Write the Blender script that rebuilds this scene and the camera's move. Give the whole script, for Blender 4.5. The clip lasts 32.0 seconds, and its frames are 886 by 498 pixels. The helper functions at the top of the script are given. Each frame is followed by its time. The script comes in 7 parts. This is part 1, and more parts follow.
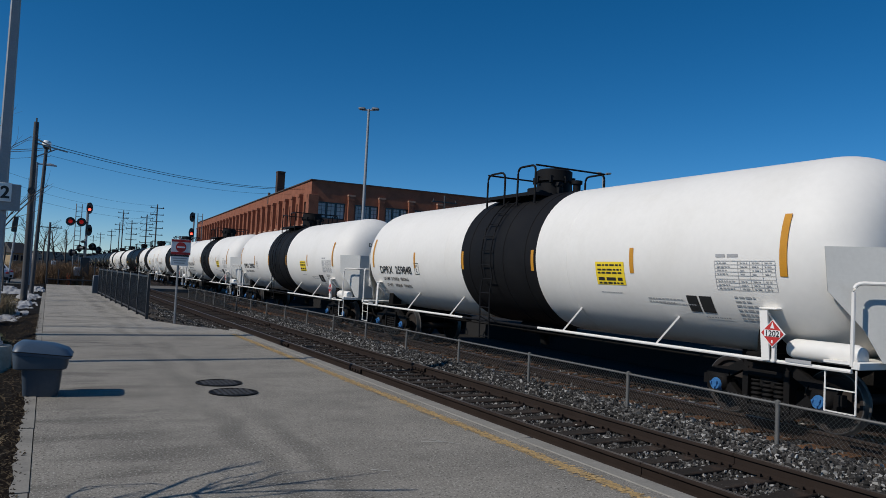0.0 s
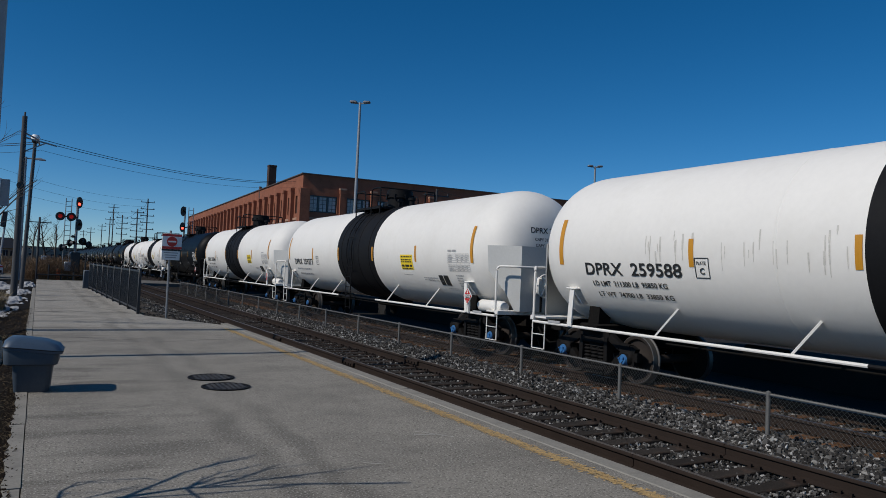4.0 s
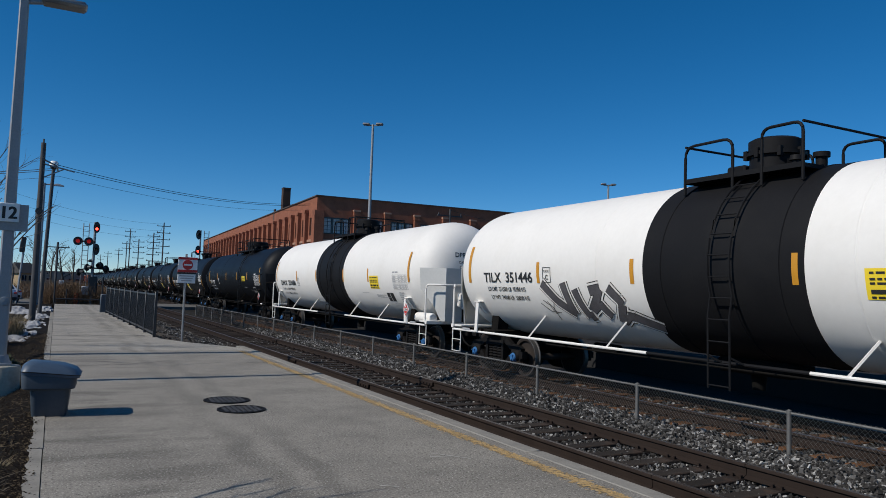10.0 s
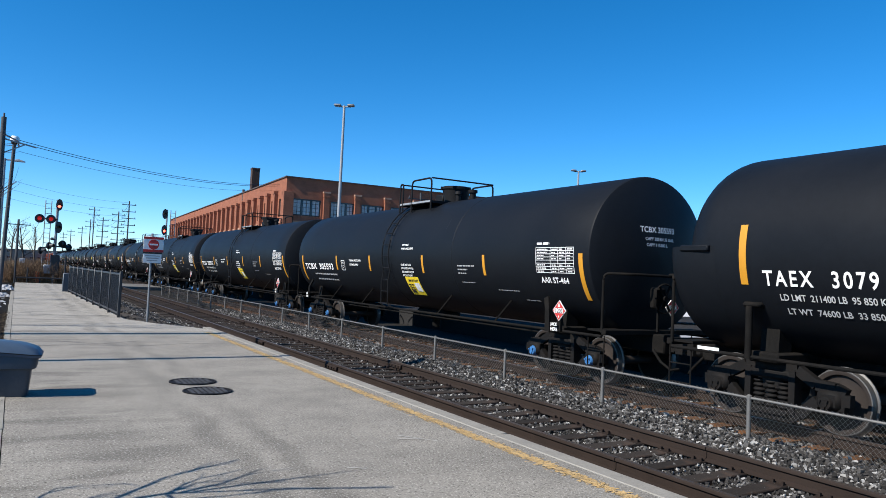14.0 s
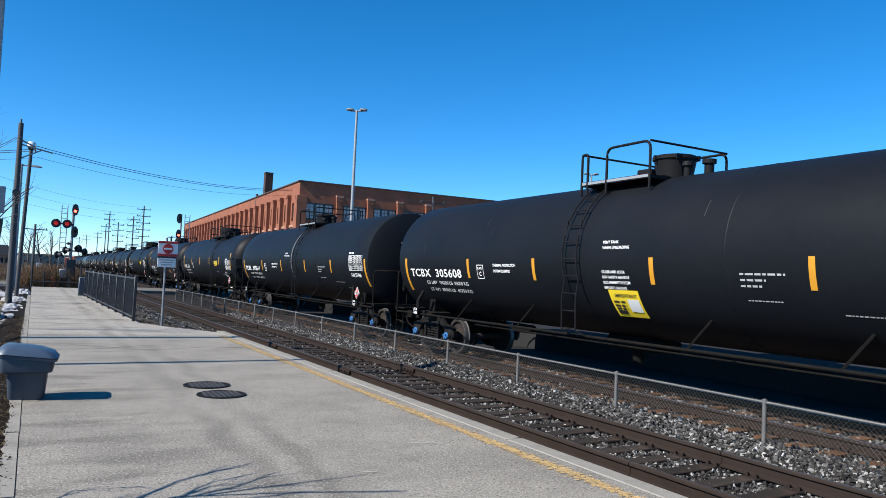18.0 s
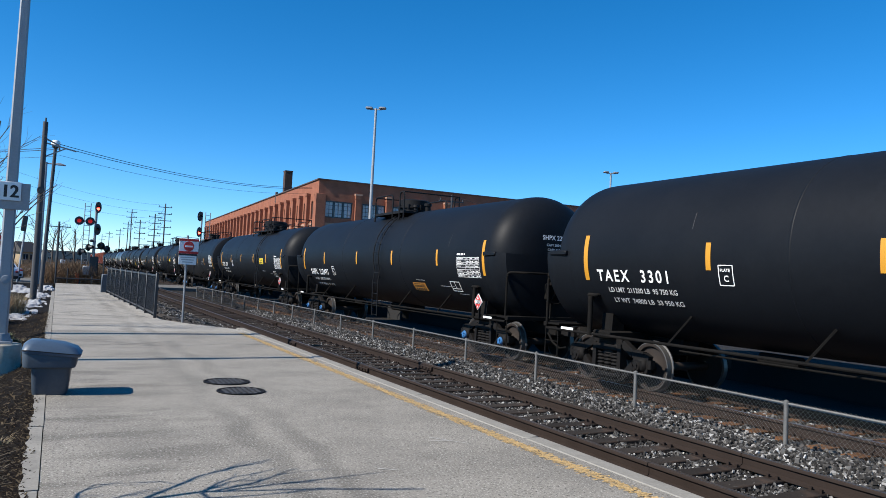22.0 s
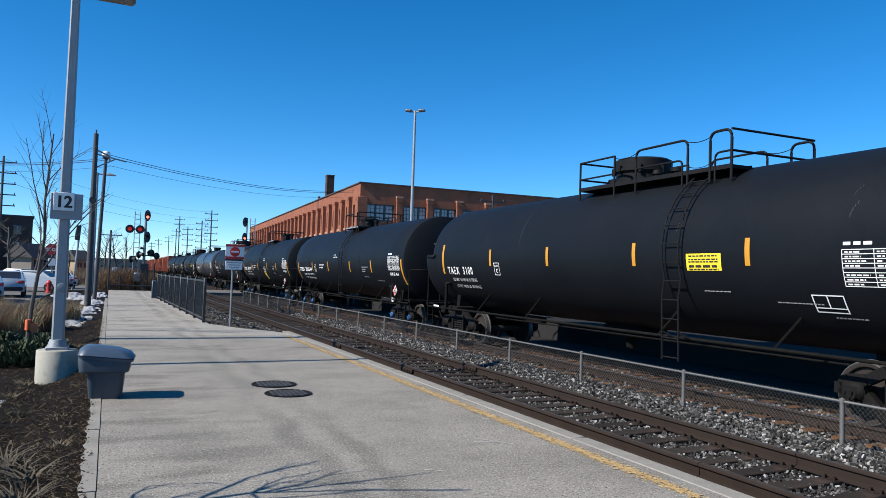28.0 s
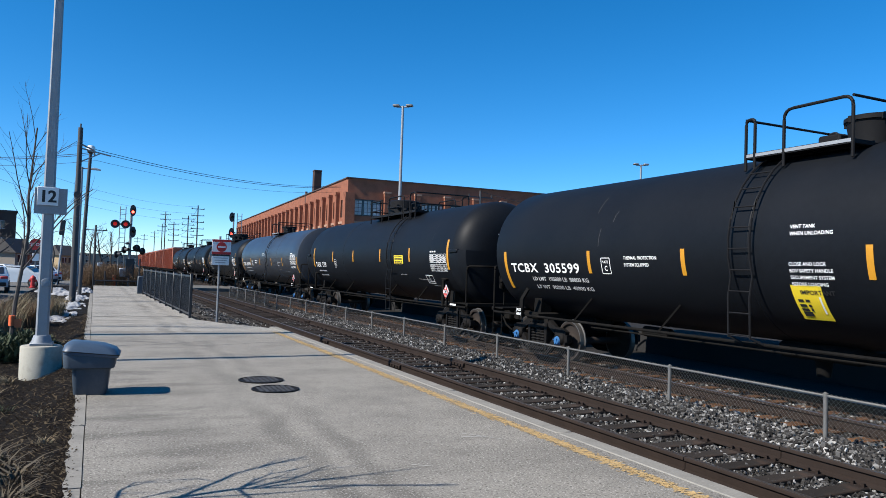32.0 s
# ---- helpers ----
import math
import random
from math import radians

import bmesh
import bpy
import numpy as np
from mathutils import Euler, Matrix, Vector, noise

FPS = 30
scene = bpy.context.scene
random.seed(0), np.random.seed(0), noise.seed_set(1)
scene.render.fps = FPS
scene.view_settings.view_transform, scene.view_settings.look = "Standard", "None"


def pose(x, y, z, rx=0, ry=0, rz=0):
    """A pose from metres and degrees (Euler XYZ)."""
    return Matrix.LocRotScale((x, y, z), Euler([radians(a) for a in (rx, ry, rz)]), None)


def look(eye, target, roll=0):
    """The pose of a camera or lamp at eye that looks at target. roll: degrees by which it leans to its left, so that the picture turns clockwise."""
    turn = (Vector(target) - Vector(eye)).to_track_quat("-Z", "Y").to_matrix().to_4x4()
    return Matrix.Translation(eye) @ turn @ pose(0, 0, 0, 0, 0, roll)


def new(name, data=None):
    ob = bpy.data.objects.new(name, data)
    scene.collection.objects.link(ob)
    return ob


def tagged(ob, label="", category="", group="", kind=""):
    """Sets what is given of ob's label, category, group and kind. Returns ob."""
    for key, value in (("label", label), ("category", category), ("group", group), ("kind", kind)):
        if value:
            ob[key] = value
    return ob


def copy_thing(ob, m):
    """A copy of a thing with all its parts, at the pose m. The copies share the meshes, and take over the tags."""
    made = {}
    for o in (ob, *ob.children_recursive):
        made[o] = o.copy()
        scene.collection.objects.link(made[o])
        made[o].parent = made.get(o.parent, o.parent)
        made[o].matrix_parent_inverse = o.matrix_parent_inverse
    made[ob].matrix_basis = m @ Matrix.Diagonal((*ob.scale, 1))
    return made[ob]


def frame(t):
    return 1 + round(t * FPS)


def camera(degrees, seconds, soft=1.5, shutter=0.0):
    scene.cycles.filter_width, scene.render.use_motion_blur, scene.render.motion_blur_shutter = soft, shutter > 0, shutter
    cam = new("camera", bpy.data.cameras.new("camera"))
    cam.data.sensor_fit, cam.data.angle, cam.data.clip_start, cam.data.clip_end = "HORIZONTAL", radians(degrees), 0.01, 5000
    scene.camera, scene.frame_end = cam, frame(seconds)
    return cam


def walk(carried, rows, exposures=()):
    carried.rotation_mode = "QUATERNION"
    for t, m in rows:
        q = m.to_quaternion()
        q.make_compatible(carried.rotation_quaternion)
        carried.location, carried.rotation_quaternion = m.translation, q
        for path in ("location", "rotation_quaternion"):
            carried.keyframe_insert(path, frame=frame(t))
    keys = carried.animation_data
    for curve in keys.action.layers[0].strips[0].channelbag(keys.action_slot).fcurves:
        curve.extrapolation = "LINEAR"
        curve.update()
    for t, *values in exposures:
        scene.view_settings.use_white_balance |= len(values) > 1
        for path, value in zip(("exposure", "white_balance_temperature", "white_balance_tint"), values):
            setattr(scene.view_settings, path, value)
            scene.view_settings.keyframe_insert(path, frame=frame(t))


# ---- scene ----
cam = camera(63.0, 32.0, soft=0.35)
EYE = (0.0, 0.0, 1.79)                # the viewer stands still and only sways the camera
# seconds, tilt, lean, turn
PATH = [
    (0.0, 92.40, -2.85, -28.81),
    (0.5, 92.70, -3.07, -27.30),
    (1.0, 92.77, -3.14, -28.59),
    (1.5, 92.46, -3.06, -27.63),
    (2.0, 92.52, -2.99, -27.98),
    (2.5, 91.86, -3.07, -27.77),
    (3.0, 92.01, -3.00, -28.69),
    (3.5, 92.16, -3.03, -29.21),
    (4.0, 91.90, -2.59, -29.42),
    (4.5, 91.62, -2.76, -28.07),
    (6.5, 91.08, -2.37, -28.19),
    (7.0, 91.40, -2.52, -28.18),
    (7.5, 91.08, -2.39, -28.18),
    (8.0, 91.34, -2.31, -27.24),
    (8.5, 91.20, -2.59, -26.98),
    (9.0, 90.68, -2.47, -26.61),
    (9.5, 91.88, -2.35, -28.62),
    (10.0, 93.46, -1.98, -28.29),
    (10.5, 92.63, -2.13, -26.42),
    (11.0, 92.63, -2.71, -27.89),
    (11.5, 93.61, -3.20, -28.73),
    (12.0, 92.63, -2.74, -29.34),
    (12.5, 92.45, -2.62, -29.55),
    (13.0, 92.54, -2.57, -30.00),
    (13.5, 92.29, -2.62, -31.22),
    (14.0, 92.26, -2.71, -30.70),
    (14.5, 92.16, -2.64, -30.89),
    (16.5, 92.65, -2.73, -30.04),
    (17.0, 92.27, -2.16, -30.24),
    (17.5, 91.91, -2.55, -30.30),
    (18.0, 92.51, -2.64, -29.70),
    (18.5, 92.55, -2.70, -28.60),
    (19.0, 92.62, -2.60, -27.74),
    (19.5, 92.66, -1.99, -27.16),
    (20.0, 92.59, -1.88, -26.96),
    (20.5, 92.56, -2.40, -26.22),
    (21.0, 93.20, -2.59, -27.00),
    (21.5, 93.02, -2.23, -28.20),
    (22.0, 92.31, -2.89, -28.25),
    (22.5, 91.74, -3.15, -28.56),
    (23.0, 93.14, -2.47, -27.26),
    (23.5, 92.04, -0.90, -26.00),
    (24.0, 91.59, -1.36, -26.77),
    (24.5, 92.21, -1.21, -25.66),
    (25.0, 91.84, -1.66, -25.98),
    (25.5, 92.03, -1.90, -26.17),
    (26.0, 92.22, -1.75, -25.47),
    (26.5, 92.00, -1.83, -23.80),
    (28.5, 92.25, -1.88, -25.30),
    (29.0, 91.90, -1.95, -25.74),
    (29.5, 91.88, -2.04, -26.51),
    (30.0, 91.73, -2.01, -26.20),
    (30.5, 92.08, -1.97, -26.01),
    (31.0, 92.06, -2.12, -26.26),
    (31.5, 92.29, -1.87, -25.95),
    (32.0, 91.91, -1.91, -25.87),
]

# ---- light ----
SUN_EL, SUN_AZ = 40.0, -91.5          # height, and the bearing of the sun clockwise from +Y
world = bpy.data.worlds.new("sky_world")
scene.world = world
world.use_nodes = True
wn = world.node_tree
sky = wn.nodes.new("ShaderNodeTexSky")
sky.sky_type = "NISHITA"
sky.sun_disc = False
sky.sun_elevation = radians(SUN_EL)
sky.sun_rotation = radians(SUN_AZ)
sky.altitude = 300
sky.air_density, sky.dust_density, sky.ozone_density = 0.65, 0.0, 5.0
vivid = wn.nodes.new("ShaderNodeHueSaturation")
vivid.inputs["Hue"].default_value = 0.495
vivid.inputs["Saturation"].default_value = 1.28
wn.links.new(sky.outputs[0], vivid.inputs["Color"])
wn.links.new(vivid.outputs[0], wn.nodes["Background"].inputs[0])
wn.nodes["Background"].inputs[1].default_value = 0.133
sun_data = bpy.data.lights.new("sun", "SUN")
sun_data.energy, sun_data.angle, sun_data.color = 5.0, radians(0.45), (1.0, 0.945, 0.865)
sun = new("sun", sun_data)
sun.matrix_world = look((math.sin(radians(SUN_AZ)) * 60, math.cos(radians(SUN_AZ)) * 60, math.tan(radians(SUN_EL)) * 60), (0, 0, 0))

EXPOSURES = [(0.0, -0.6), (1.0, -0.6), (2.0, -0.47), (3.0, -0.75), (4.5, -0.68), (7.0, -0.42), (7.9, 0.30), (8.4, 0.32), (9.0, 0.02), (9.7, -0.35), (10.0, -0.43), (11.0, -0.6), (12.0, -0.32), (12.9, 0.55), (17.0, 0.56), (18.0, 0.65), (19.0, 0.47), (20.0, 0.55), (21.0, 0.42), (22.0, 0.55), (23.0, 0.66), (24.0, 0.58), (25.0, 0.70), (26.0, 0.48), (29.0, 0.50), (32.0, 0.53)]
walk(cam, [(t, pose(*EYE, a, b, c)) for t, a, b, c in PATH], EXPOSURES)


# ---- materials ----
def mat(name, colour, rough=0.6, metal=0.0, vary=0.12, scale=6.0, fine=60.0, bump=0.0, stain=None, stain_scale=1.2, stain_amount=0.4, spread=0.0, coat=0.0, spec=0.5):
    """Colour with a coarse and a fine variation, an optional stain, and relief."""
    m = bpy.data.materials.new(name)
    m.use_nodes = True
    nt = m.node_tree
    n, ln = nt.nodes, nt.links
    b = n["Principled BSDF"]
    b.inputs["Metallic"].default_value = metal
    b.inputs["Coat Weight"].default_value = coat
    b.inputs["Specular IOR Level"].default_value = spec
    tc = n.new("ShaderNodeTexCoord")
    big = n.new("ShaderNodeTexNoise")
    big.inputs["Scale"].default_value, big.inputs["Detail"].default_value = scale, 5
    small = n.new("ShaderNodeTexNoise")
    small.inputs["Scale"].default_value, small.inputs["Detail"].default_value = fine, 3
    for t in (big, small):
        ln.new(tc.outputs["Object"], t.inputs["Vector"])
    add = n.new("ShaderNodeMath")
    add.operation = "ADD"
    ln.new(big.outputs["Fac"], add.inputs[0])
    ln.new(small.outputs["Fac"], add.inputs[1])
    rng = n.new("ShaderNodeMapRange")
    rng.inputs[1].default_value, rng.inputs[2].default_value = 0.6, 1.4
    rng.inputs[3].default_value, rng.inputs[4].default_value = 1 - vary, 1 + vary
    ln.new(add.outputs[0], rng.inputs[0])
    value = rng.outputs[0]
    if spread:
        info = n.new("ShaderNodeObjectInfo")
        sp = n.new("ShaderNodeMapRange")
        sp.inputs[3].default_value, sp.inputs[4].default_value = 1 - spread, 1 + spread
        ln.new(info.outputs["Random"], sp.inputs[0])
        mu = n.new("ShaderNodeMath")
        mu.operation = "MULTIPLY"
        ln.new(value, mu.inputs[0])
        ln.new(sp.outputs[0], mu.inputs[1])
        value = mu.outputs[0]
    mul = n.new("ShaderNodeVectorMath")
    mul.operation = "SCALE"
    mul.inputs[0].default_value = colour
    ln.new(value, mul.inputs["Scale"])
    col = mul.outputs[0]
    if stain:
        st = n.new("ShaderNodeTexNoise")
        st.inputs["Scale"].default_value, st.inputs["Detail"].default_value, st.inputs["Roughness"].default_value = stain_scale, 8, 0.65
        ln.new(tc.outputs["Object"], st.inputs["Vector"])
        r2 = n.new("ShaderNodeMapRange")
        r2.inputs[1].default_value, r2.inputs[2].default_value, r2.inputs[4].default_value = 0.5, 0.72, stain_amount
        ln.new(st.outputs["Fac"], r2.inputs[0])
        mix = n.new("ShaderNodeMix")
        mix.data_type = "RGBA"
        ln.new(r2.outputs[0], mix.inputs[0])
        ln.new(col, mix.inputs[6])
        mix.inputs[7].default_value = (*stain, 1)
        col = mix.outputs[2]
    ln.new(col, b.inputs["Base Color"])
    rr = n.new("ShaderNodeMapRange")
    rr.inputs[3].default_value, rr.inputs[4].default_value = max(0.02, rough - 0.08), min(1.0, rough + 0.08)
    ln.new(big.outputs["Fac"], rr.inputs[0])
    ln.new(rr.outputs[0], b.inputs["Roughness"])
    if bump:
        bp = n.new("ShaderNodeBump")
        bp.inputs["Strength"].default_value, bp.inputs["Distance"].default_value = 0.6, bump
        ln.new(small.outputs["Fac"], bp.inputs["Height"])
        ln.new(bp.outputs[0], b.inputs["Normal"])
    return m


def glow(name, colour, strength):
    m = bpy.data.materials.new(name)
    m.use_nodes = True
    b = m.node_tree.nodes["Principled BSDF"]
    b.inputs["Base Color"].default_value = (*colour, 1)
    b.inputs["Emission Color"].default_value = (*colour, 1)
    b.inputs["Emission Strength"].default_value = strength
    return m


def aggregate(name, base, dark, light, patch_tone):
    """Worn asphalt: pale and dark stone grains in a grey binder, with broad soft patches."""
    m = bpy.data.materials.new(name)
    m.use_nodes = True
    n, ln = m.node_tree.nodes, m.node_tree.links
    b = n["Principled BSDF"]
    b.inputs["Roughness"].default_value = 0.9
    b.inputs["Specular IOR Level"].default_value = 0.25
    tc = n.new("ShaderNodeTexCoord")

    def field(scale, detail, lo, hi, out):
        t = n.new("ShaderNodeTexNoise")
        t.inputs["Scale"].default_value, t.inputs["Detail"].default_value, t.inputs["Roughness"].default_value = scale, detail, 0.62
        ln.new(tc.outputs["Object"], t.inputs["Vector"])
        r = n.new("ShaderNodeMapRange")
        r.inputs[1].default_value, r.inputs[2].default_value, r.inputs[4].default_value = lo, hi, out
        ln.new(t.outputs["Fac"], r.inputs[0])
        return r.outputs[0], t

    def mix(fac, a, colour):
        x = n.new("ShaderNodeMix")
        x.data_type = "RGBA"
        ln.new(fac, x.inputs[0])
        if isinstance(a, tuple):
            x.inputs[6].default_value = (*a, 1)
        else:
            ln.new(a, x.inputs[6])
        x.inputs[7].default_value = (*colour, 1)
        return x.outputs[2]

    big, _ = field(0.75, 4, 0.45, 0.68, 0.8)
    mid, _ = field(5.5, 5, 0.46, 0.66, 0.55)
    fleck, _ = field(24, 4, 0.57, 0.66, 0.55)
    pale, grain = field(50, 4, 0.55, 0.66, 0.7)
    dim, _ = field(36, 5, 0.54, 0.64, 0.9)
    xyz = n.new("ShaderNodeSeparateXYZ")
    ln.new(tc.outputs["Object"], xyz.inputs[0])
    bend = n.new("ShaderNodeTexNoise")
    bend.inputs["Scale"].default_value, bend.inputs["Detail"].default_value = 0.55, 4
    ln.new(tc.outputs["Object"], bend.inputs["Vector"])

    def maths(op, a, b):
        q = n.new("ShaderNodeMath")
        q.operation = op
        for k, v in enumerate((a, b)):
            if isinstance(v, (int, float)):
                q.inputs[k].default_value = v
            else:
                ln.new(v, q.inputs[k])
        return q.outputs[0]

    def ramp(v, lo, hi, a, b):
        r = n.new("ShaderNodeMapRange")
        r.interpolation_type = "SMOOTHSTEP"
        for k, e in enumerate((lo, hi, a, b)):
            r.inputs[k + 1].default_value = e
        ln.new(v, r.inputs[0])
        return r.outputs[0]

    # two darker bands along the platform, and streaks across it, broken up by noise
    sway = maths("ADD", xyz.outputs["X"], maths("MULTIPLY", maths("SUBTRACT", bend.outputs["Fac"], 0.5), 0.9))
    patchy = ramp(bend.outputs["Color"], 0.38, 0.62, 0.25, 1.0)
    c = mix(big, base, patch_tone)
    c = mix(mid, c, tuple(v * 0.74 for v in base))
    for centre, half, amount in ((1.93, 0.26, 0.72), (2.45, 0.20, 0.55)):
        off = maths("ABSOLUTE", maths("SUBTRACT", sway, centre), 0.0)
        c = mix(maths("MULTIPLY", ramp(off, half * 0.15, half, amount, 0.0), patchy), c, tuple(v * 0.42 for v in base))
    swept = n.new("ShaderNodeMapping")
    swept.inputs["Scale"].default_value = (0.55, 2.1, 1.0)
    ln.new(tc.outputs["Object"], swept.inputs["Vector"])
    cross_streak = n.new("ShaderNodeTexNoise")
    cross_streak.inputs["Scale"].default_value, cross_streak.inputs["Detail"].default_value = 0.9, 5
    ln.new(swept.outputs[0], cross_streak.inputs["Vector"])
    near_bed = ramp(xyz.outputs["X"], 0.6, 2.2, 0.8, 0.2)
    c = mix(maths("MULTIPLY", ramp(cross_streak.outputs["Fac"], 0.5, 0.64, 0.0, 1.0), near_bed), c, tuple(v * 0.48 for v in base))
    c = mix(fleck, c, tuple(v * 0.62 for v in base))
    c = mix(dim, c, dark)
    c = mix(pale, c, light)
    ln.new(c, b.inputs["Base Color"])
    bp = n.new("ShaderNodeBump")
    bp.inputs["Strength"].default_value, bp.inputs["Distance"].default_value = 0.4, 0.004
    ln.new(grain.outputs["Fac"], bp.inputs["Height"])
    ln.new(bp.outputs[0], b.inputs["Normal"])
    return m


ASPHALT = aggregate("worn_platform_asphalt", (0.256, 0.236, 0.201), (0.056, 0.051, 0.042), (0.58, 0.55, 0.49), (0.162, 0.149, 0.128))
OLDPATH = aggregate("pale_worn_path", (0.325, 0.303, 0.262), (0.10, 0.092, 0.078), (0.58, 0.55, 0.49), (0.225, 0.209, 0.182))
VERGE = mat("gravelly_dirt", (0.085, 0.073, 0.060), 0.95, vary=0.5, scale=1.6, fine=30, bump=0.02, stain=(0.15, 0.128, 0.102), stain_scale=1.1, stain_amount=0.7, spec=0.1)
CONCRETE = mat("pale_concrete", (0.37, 0.35, 0.29), 0.85, vary=0.12, scale=2, fine=90, bump=0.003, stain=(0.135, 0.122, 0.085), stain_scale=2.6, stain_amount=0.7)
COPING = mat("worn_coping_concrete", (0.25, 0.235, 0.205), 0.9, vary=0.22, scale=2, fine=45, bump=0.004, stain=(0.13, 0.122, 0.108), stain_scale=1.5, stain_amount=0.6, spec=0.2)
BALLAST = mat("ballast_bed", (0.027, 0.0245, 0.0215), 0.95, vary=0.5, scale=2.0, fine=28, bump=0.03, stain=(0.045, 0.039, 0.03225), stain_scale=0.7, spec=0.10)
RUST = mat("rail_rust", (0.03, 0.021, 0.0165), 0.8, metal=0.25, vary=0.25, scale=3, fine=70, bump=0.002, spec=0.20)
RAILTOP = mat("rail_running_surface", (0.16, 0.13, 0.11), 0.45, metal=0.8, vary=0.2, scale=3, fine=60)
TIE = mat("weathered_tie", (0.027, 0.022, 0.0185), 0.95, vary=0.35, scale=3, fine=50, bump=0.01, stain=(0.10, 0.052, 0.030), stain_scale=1.6, stain_amount=0.5, spread=0.3, spec=0.20)
TIE_RUSTY = mat("rust_stained_tie", (0.075, 0.040, 0.022), 0.95, vary=0.4, scale=3, fine=50, bump=0.01, stain=(0.24, 0.105, 0.038), stain_scale=2.0, stain_amount=0.75, spread=0.35, spec=0.15)
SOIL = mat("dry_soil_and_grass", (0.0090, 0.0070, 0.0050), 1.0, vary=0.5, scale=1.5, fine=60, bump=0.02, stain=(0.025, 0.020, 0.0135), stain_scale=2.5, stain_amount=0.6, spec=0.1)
STREETM = mat("pale_street_asphalt", (0.135, 0.13, 0.122), 0.95, vary=0.2, scale=0.3, fine=80, bump=0.003, stain=(0.085, 0.082, 0.077), stain_scale=0.25, spec=0.1)
# very dark base colour: the train's shade on the car park is painted in
ROADM = mat("road_asphalt", (0.030, 0.030, 0.031), 0.97, vary=0.2, scale=0.3, fine=80, bump=0.003, spec=0.03)
GROUNDM = mat("far_ground", (0.12, 0.105, 0.075), 1.0, vary=0.3, scale=0.08, fine=3)
YELLOWLINE = mat("worn_yellow_paint", (0.50, 0.335, 0.14), 0.85, vary=0.3, scale=9, fine=50, stain=(0.21, 0.185, 0.145), stain_scale=14, stain_amount=0.85)
WHITEPAINT = mat("white_tank_paint", (0.76, 0.735, 0.69), 0.55, vary=0.03, scale=0.6, fine=9, stain=(0.64, 0.61, 0.55), stain_scale=0.9, stain_amount=0.35, spec=0.3)
GREYWHITE = mat("grey_white_paint", (0.495, 0.495, 0.477), 0.5, vary=0.06, scale=1.2, fine=20, stain=(0.378, 0.36, 0.324), stain_scale=1.6)
BLACKPAINT = mat("black_tank_paint", (0.0068, 0.0082, 0.0107), 0.5, vary=0.2, scale=0.5, fine=12, stain=(0.0105, 0.0115, 0.0135), stain_scale=0.8, stain_amount=0.5, spec=0.12)
DEEPBLACK = mat("deep_black_tank_paint", (0.0036, 0.0044, 0.0060), 0.5, vary=0.2, scale=0.5, fine=12, stain=(0.0058, 0.0064, 0.0076), stain_scale=0.8, stain_amount=0.5, spec=0.10)
BLACKGLOSS = mat("blue_black_tank_paint", (0.028, 0.032, 0.04), 0.36, vary=0.12, scale=0.5, fine=12, stain=(0.052, 0.052, 0.052), stain_scale=0.8, stain_amount=0.4, spec=0.40)
BANDPAINT = mat("black_band_paint", (0.011, 0.011, 0.012), 0.6, vary=0.15, scale=1, fine=20, stain=(0.018, 0.0175, 0.017), stain_scale=1.0, spec=0.10)
UNDER = mat("dirty_black_underframe", (0.0095, 0.009, 0.0085), 0.85, vary=0.35, scale=4, fine=40, bump=0.003, stain=(0.024, 0.019, 0.015), stain_scale=3, spec=0.06)
CASTIRON = mat("brown_black_cast_steel", (0.0085, 0.0078, 0.0075), 0.75, metal=0.2, vary=0.3, scale=5, fine=40, bump=0.004, stain=(0.018, 0.0125, 0.0095), stain_scale=4, spec=0.20)
WHEELFACE = mat("rusty_wheel_plate", (0.022, 0.016, 0.013), 0.8, metal=0.2, vary=0.2, scale=5, fine=30)
WHEELTREAD = mat("polished_tread", (0.11, 0.105, 0.10), 0.5, metal=0.6, vary=0.1)
BLUECAP = mat("blue_bearing_cap", (0.035, 0.14, 0.33), 0.5, vary=0.2, scale=20)
REFLECT = mat("yellow_reflector", (0.54, 0.245, 0.017), 0.45, vary=0.08, scale=6)
LETTERW = mat("white_lettering", (0.82, 0.82, 0.80), 0.6, vary=0.05)
LETTERK = mat("black_lettering", (0.02, 0.02, 0.02), 0.6, vary=0.05)
LETTERM = mat("dull_white_lettering", (0.50, 0.50, 0.49), 0.6, vary=0.15, scale=12)
LETTERG = mat("grey_lettering", (0.36, 0.36, 0.36), 0.6, vary=0.08)
SCRAPE = mat("scraped_black_paint", (0.028, 0.029, 0.032), 0.7, vary=0.3, scale=20)
ARC = mat("rubbed_pale_arc", (0.115, 0.117, 0.122), 0.7, vary=0.35, scale=14)
OLDNOTICE = mat("faded_orange_notice", (0.36, 0.15, 0.02), 0.6, vary=0.15)
TAGFILL = mat("dark_spray_paint", (0.085, 0.08, 0.084), 0.6, vary=0.35, scale=6)
DRIP = mat("dried_grey_drip", (0.56, 0.535, 0.49), 0.7, vary=0.2, scale=9)
LETTERYD = mat("faded_yellow_lettering", (0.33, 0.23, 0.09), 0.6, vary=0.1)
LETTERY = mat("yellow_lettering", (0.72, 0.41, 0.06), 0.6, vary=0.05)
PLACY = mat("yellow_notice", (0.85, 0.62, 0.03), 0.5, vary=0.05)
REDP = mat("red_sign", (0.50, 0.03, 0.025), 0.5, vary=0.06)
WHITES = mat("white_sign", (0.78, 0.78, 0.76), 0.5, vary=0.05)
GALV = mat("galvanised_steel", (0.255, 0.2592, 0.2635), 0.5, metal=0.6, vary=0.15, scale=8, fine=60)
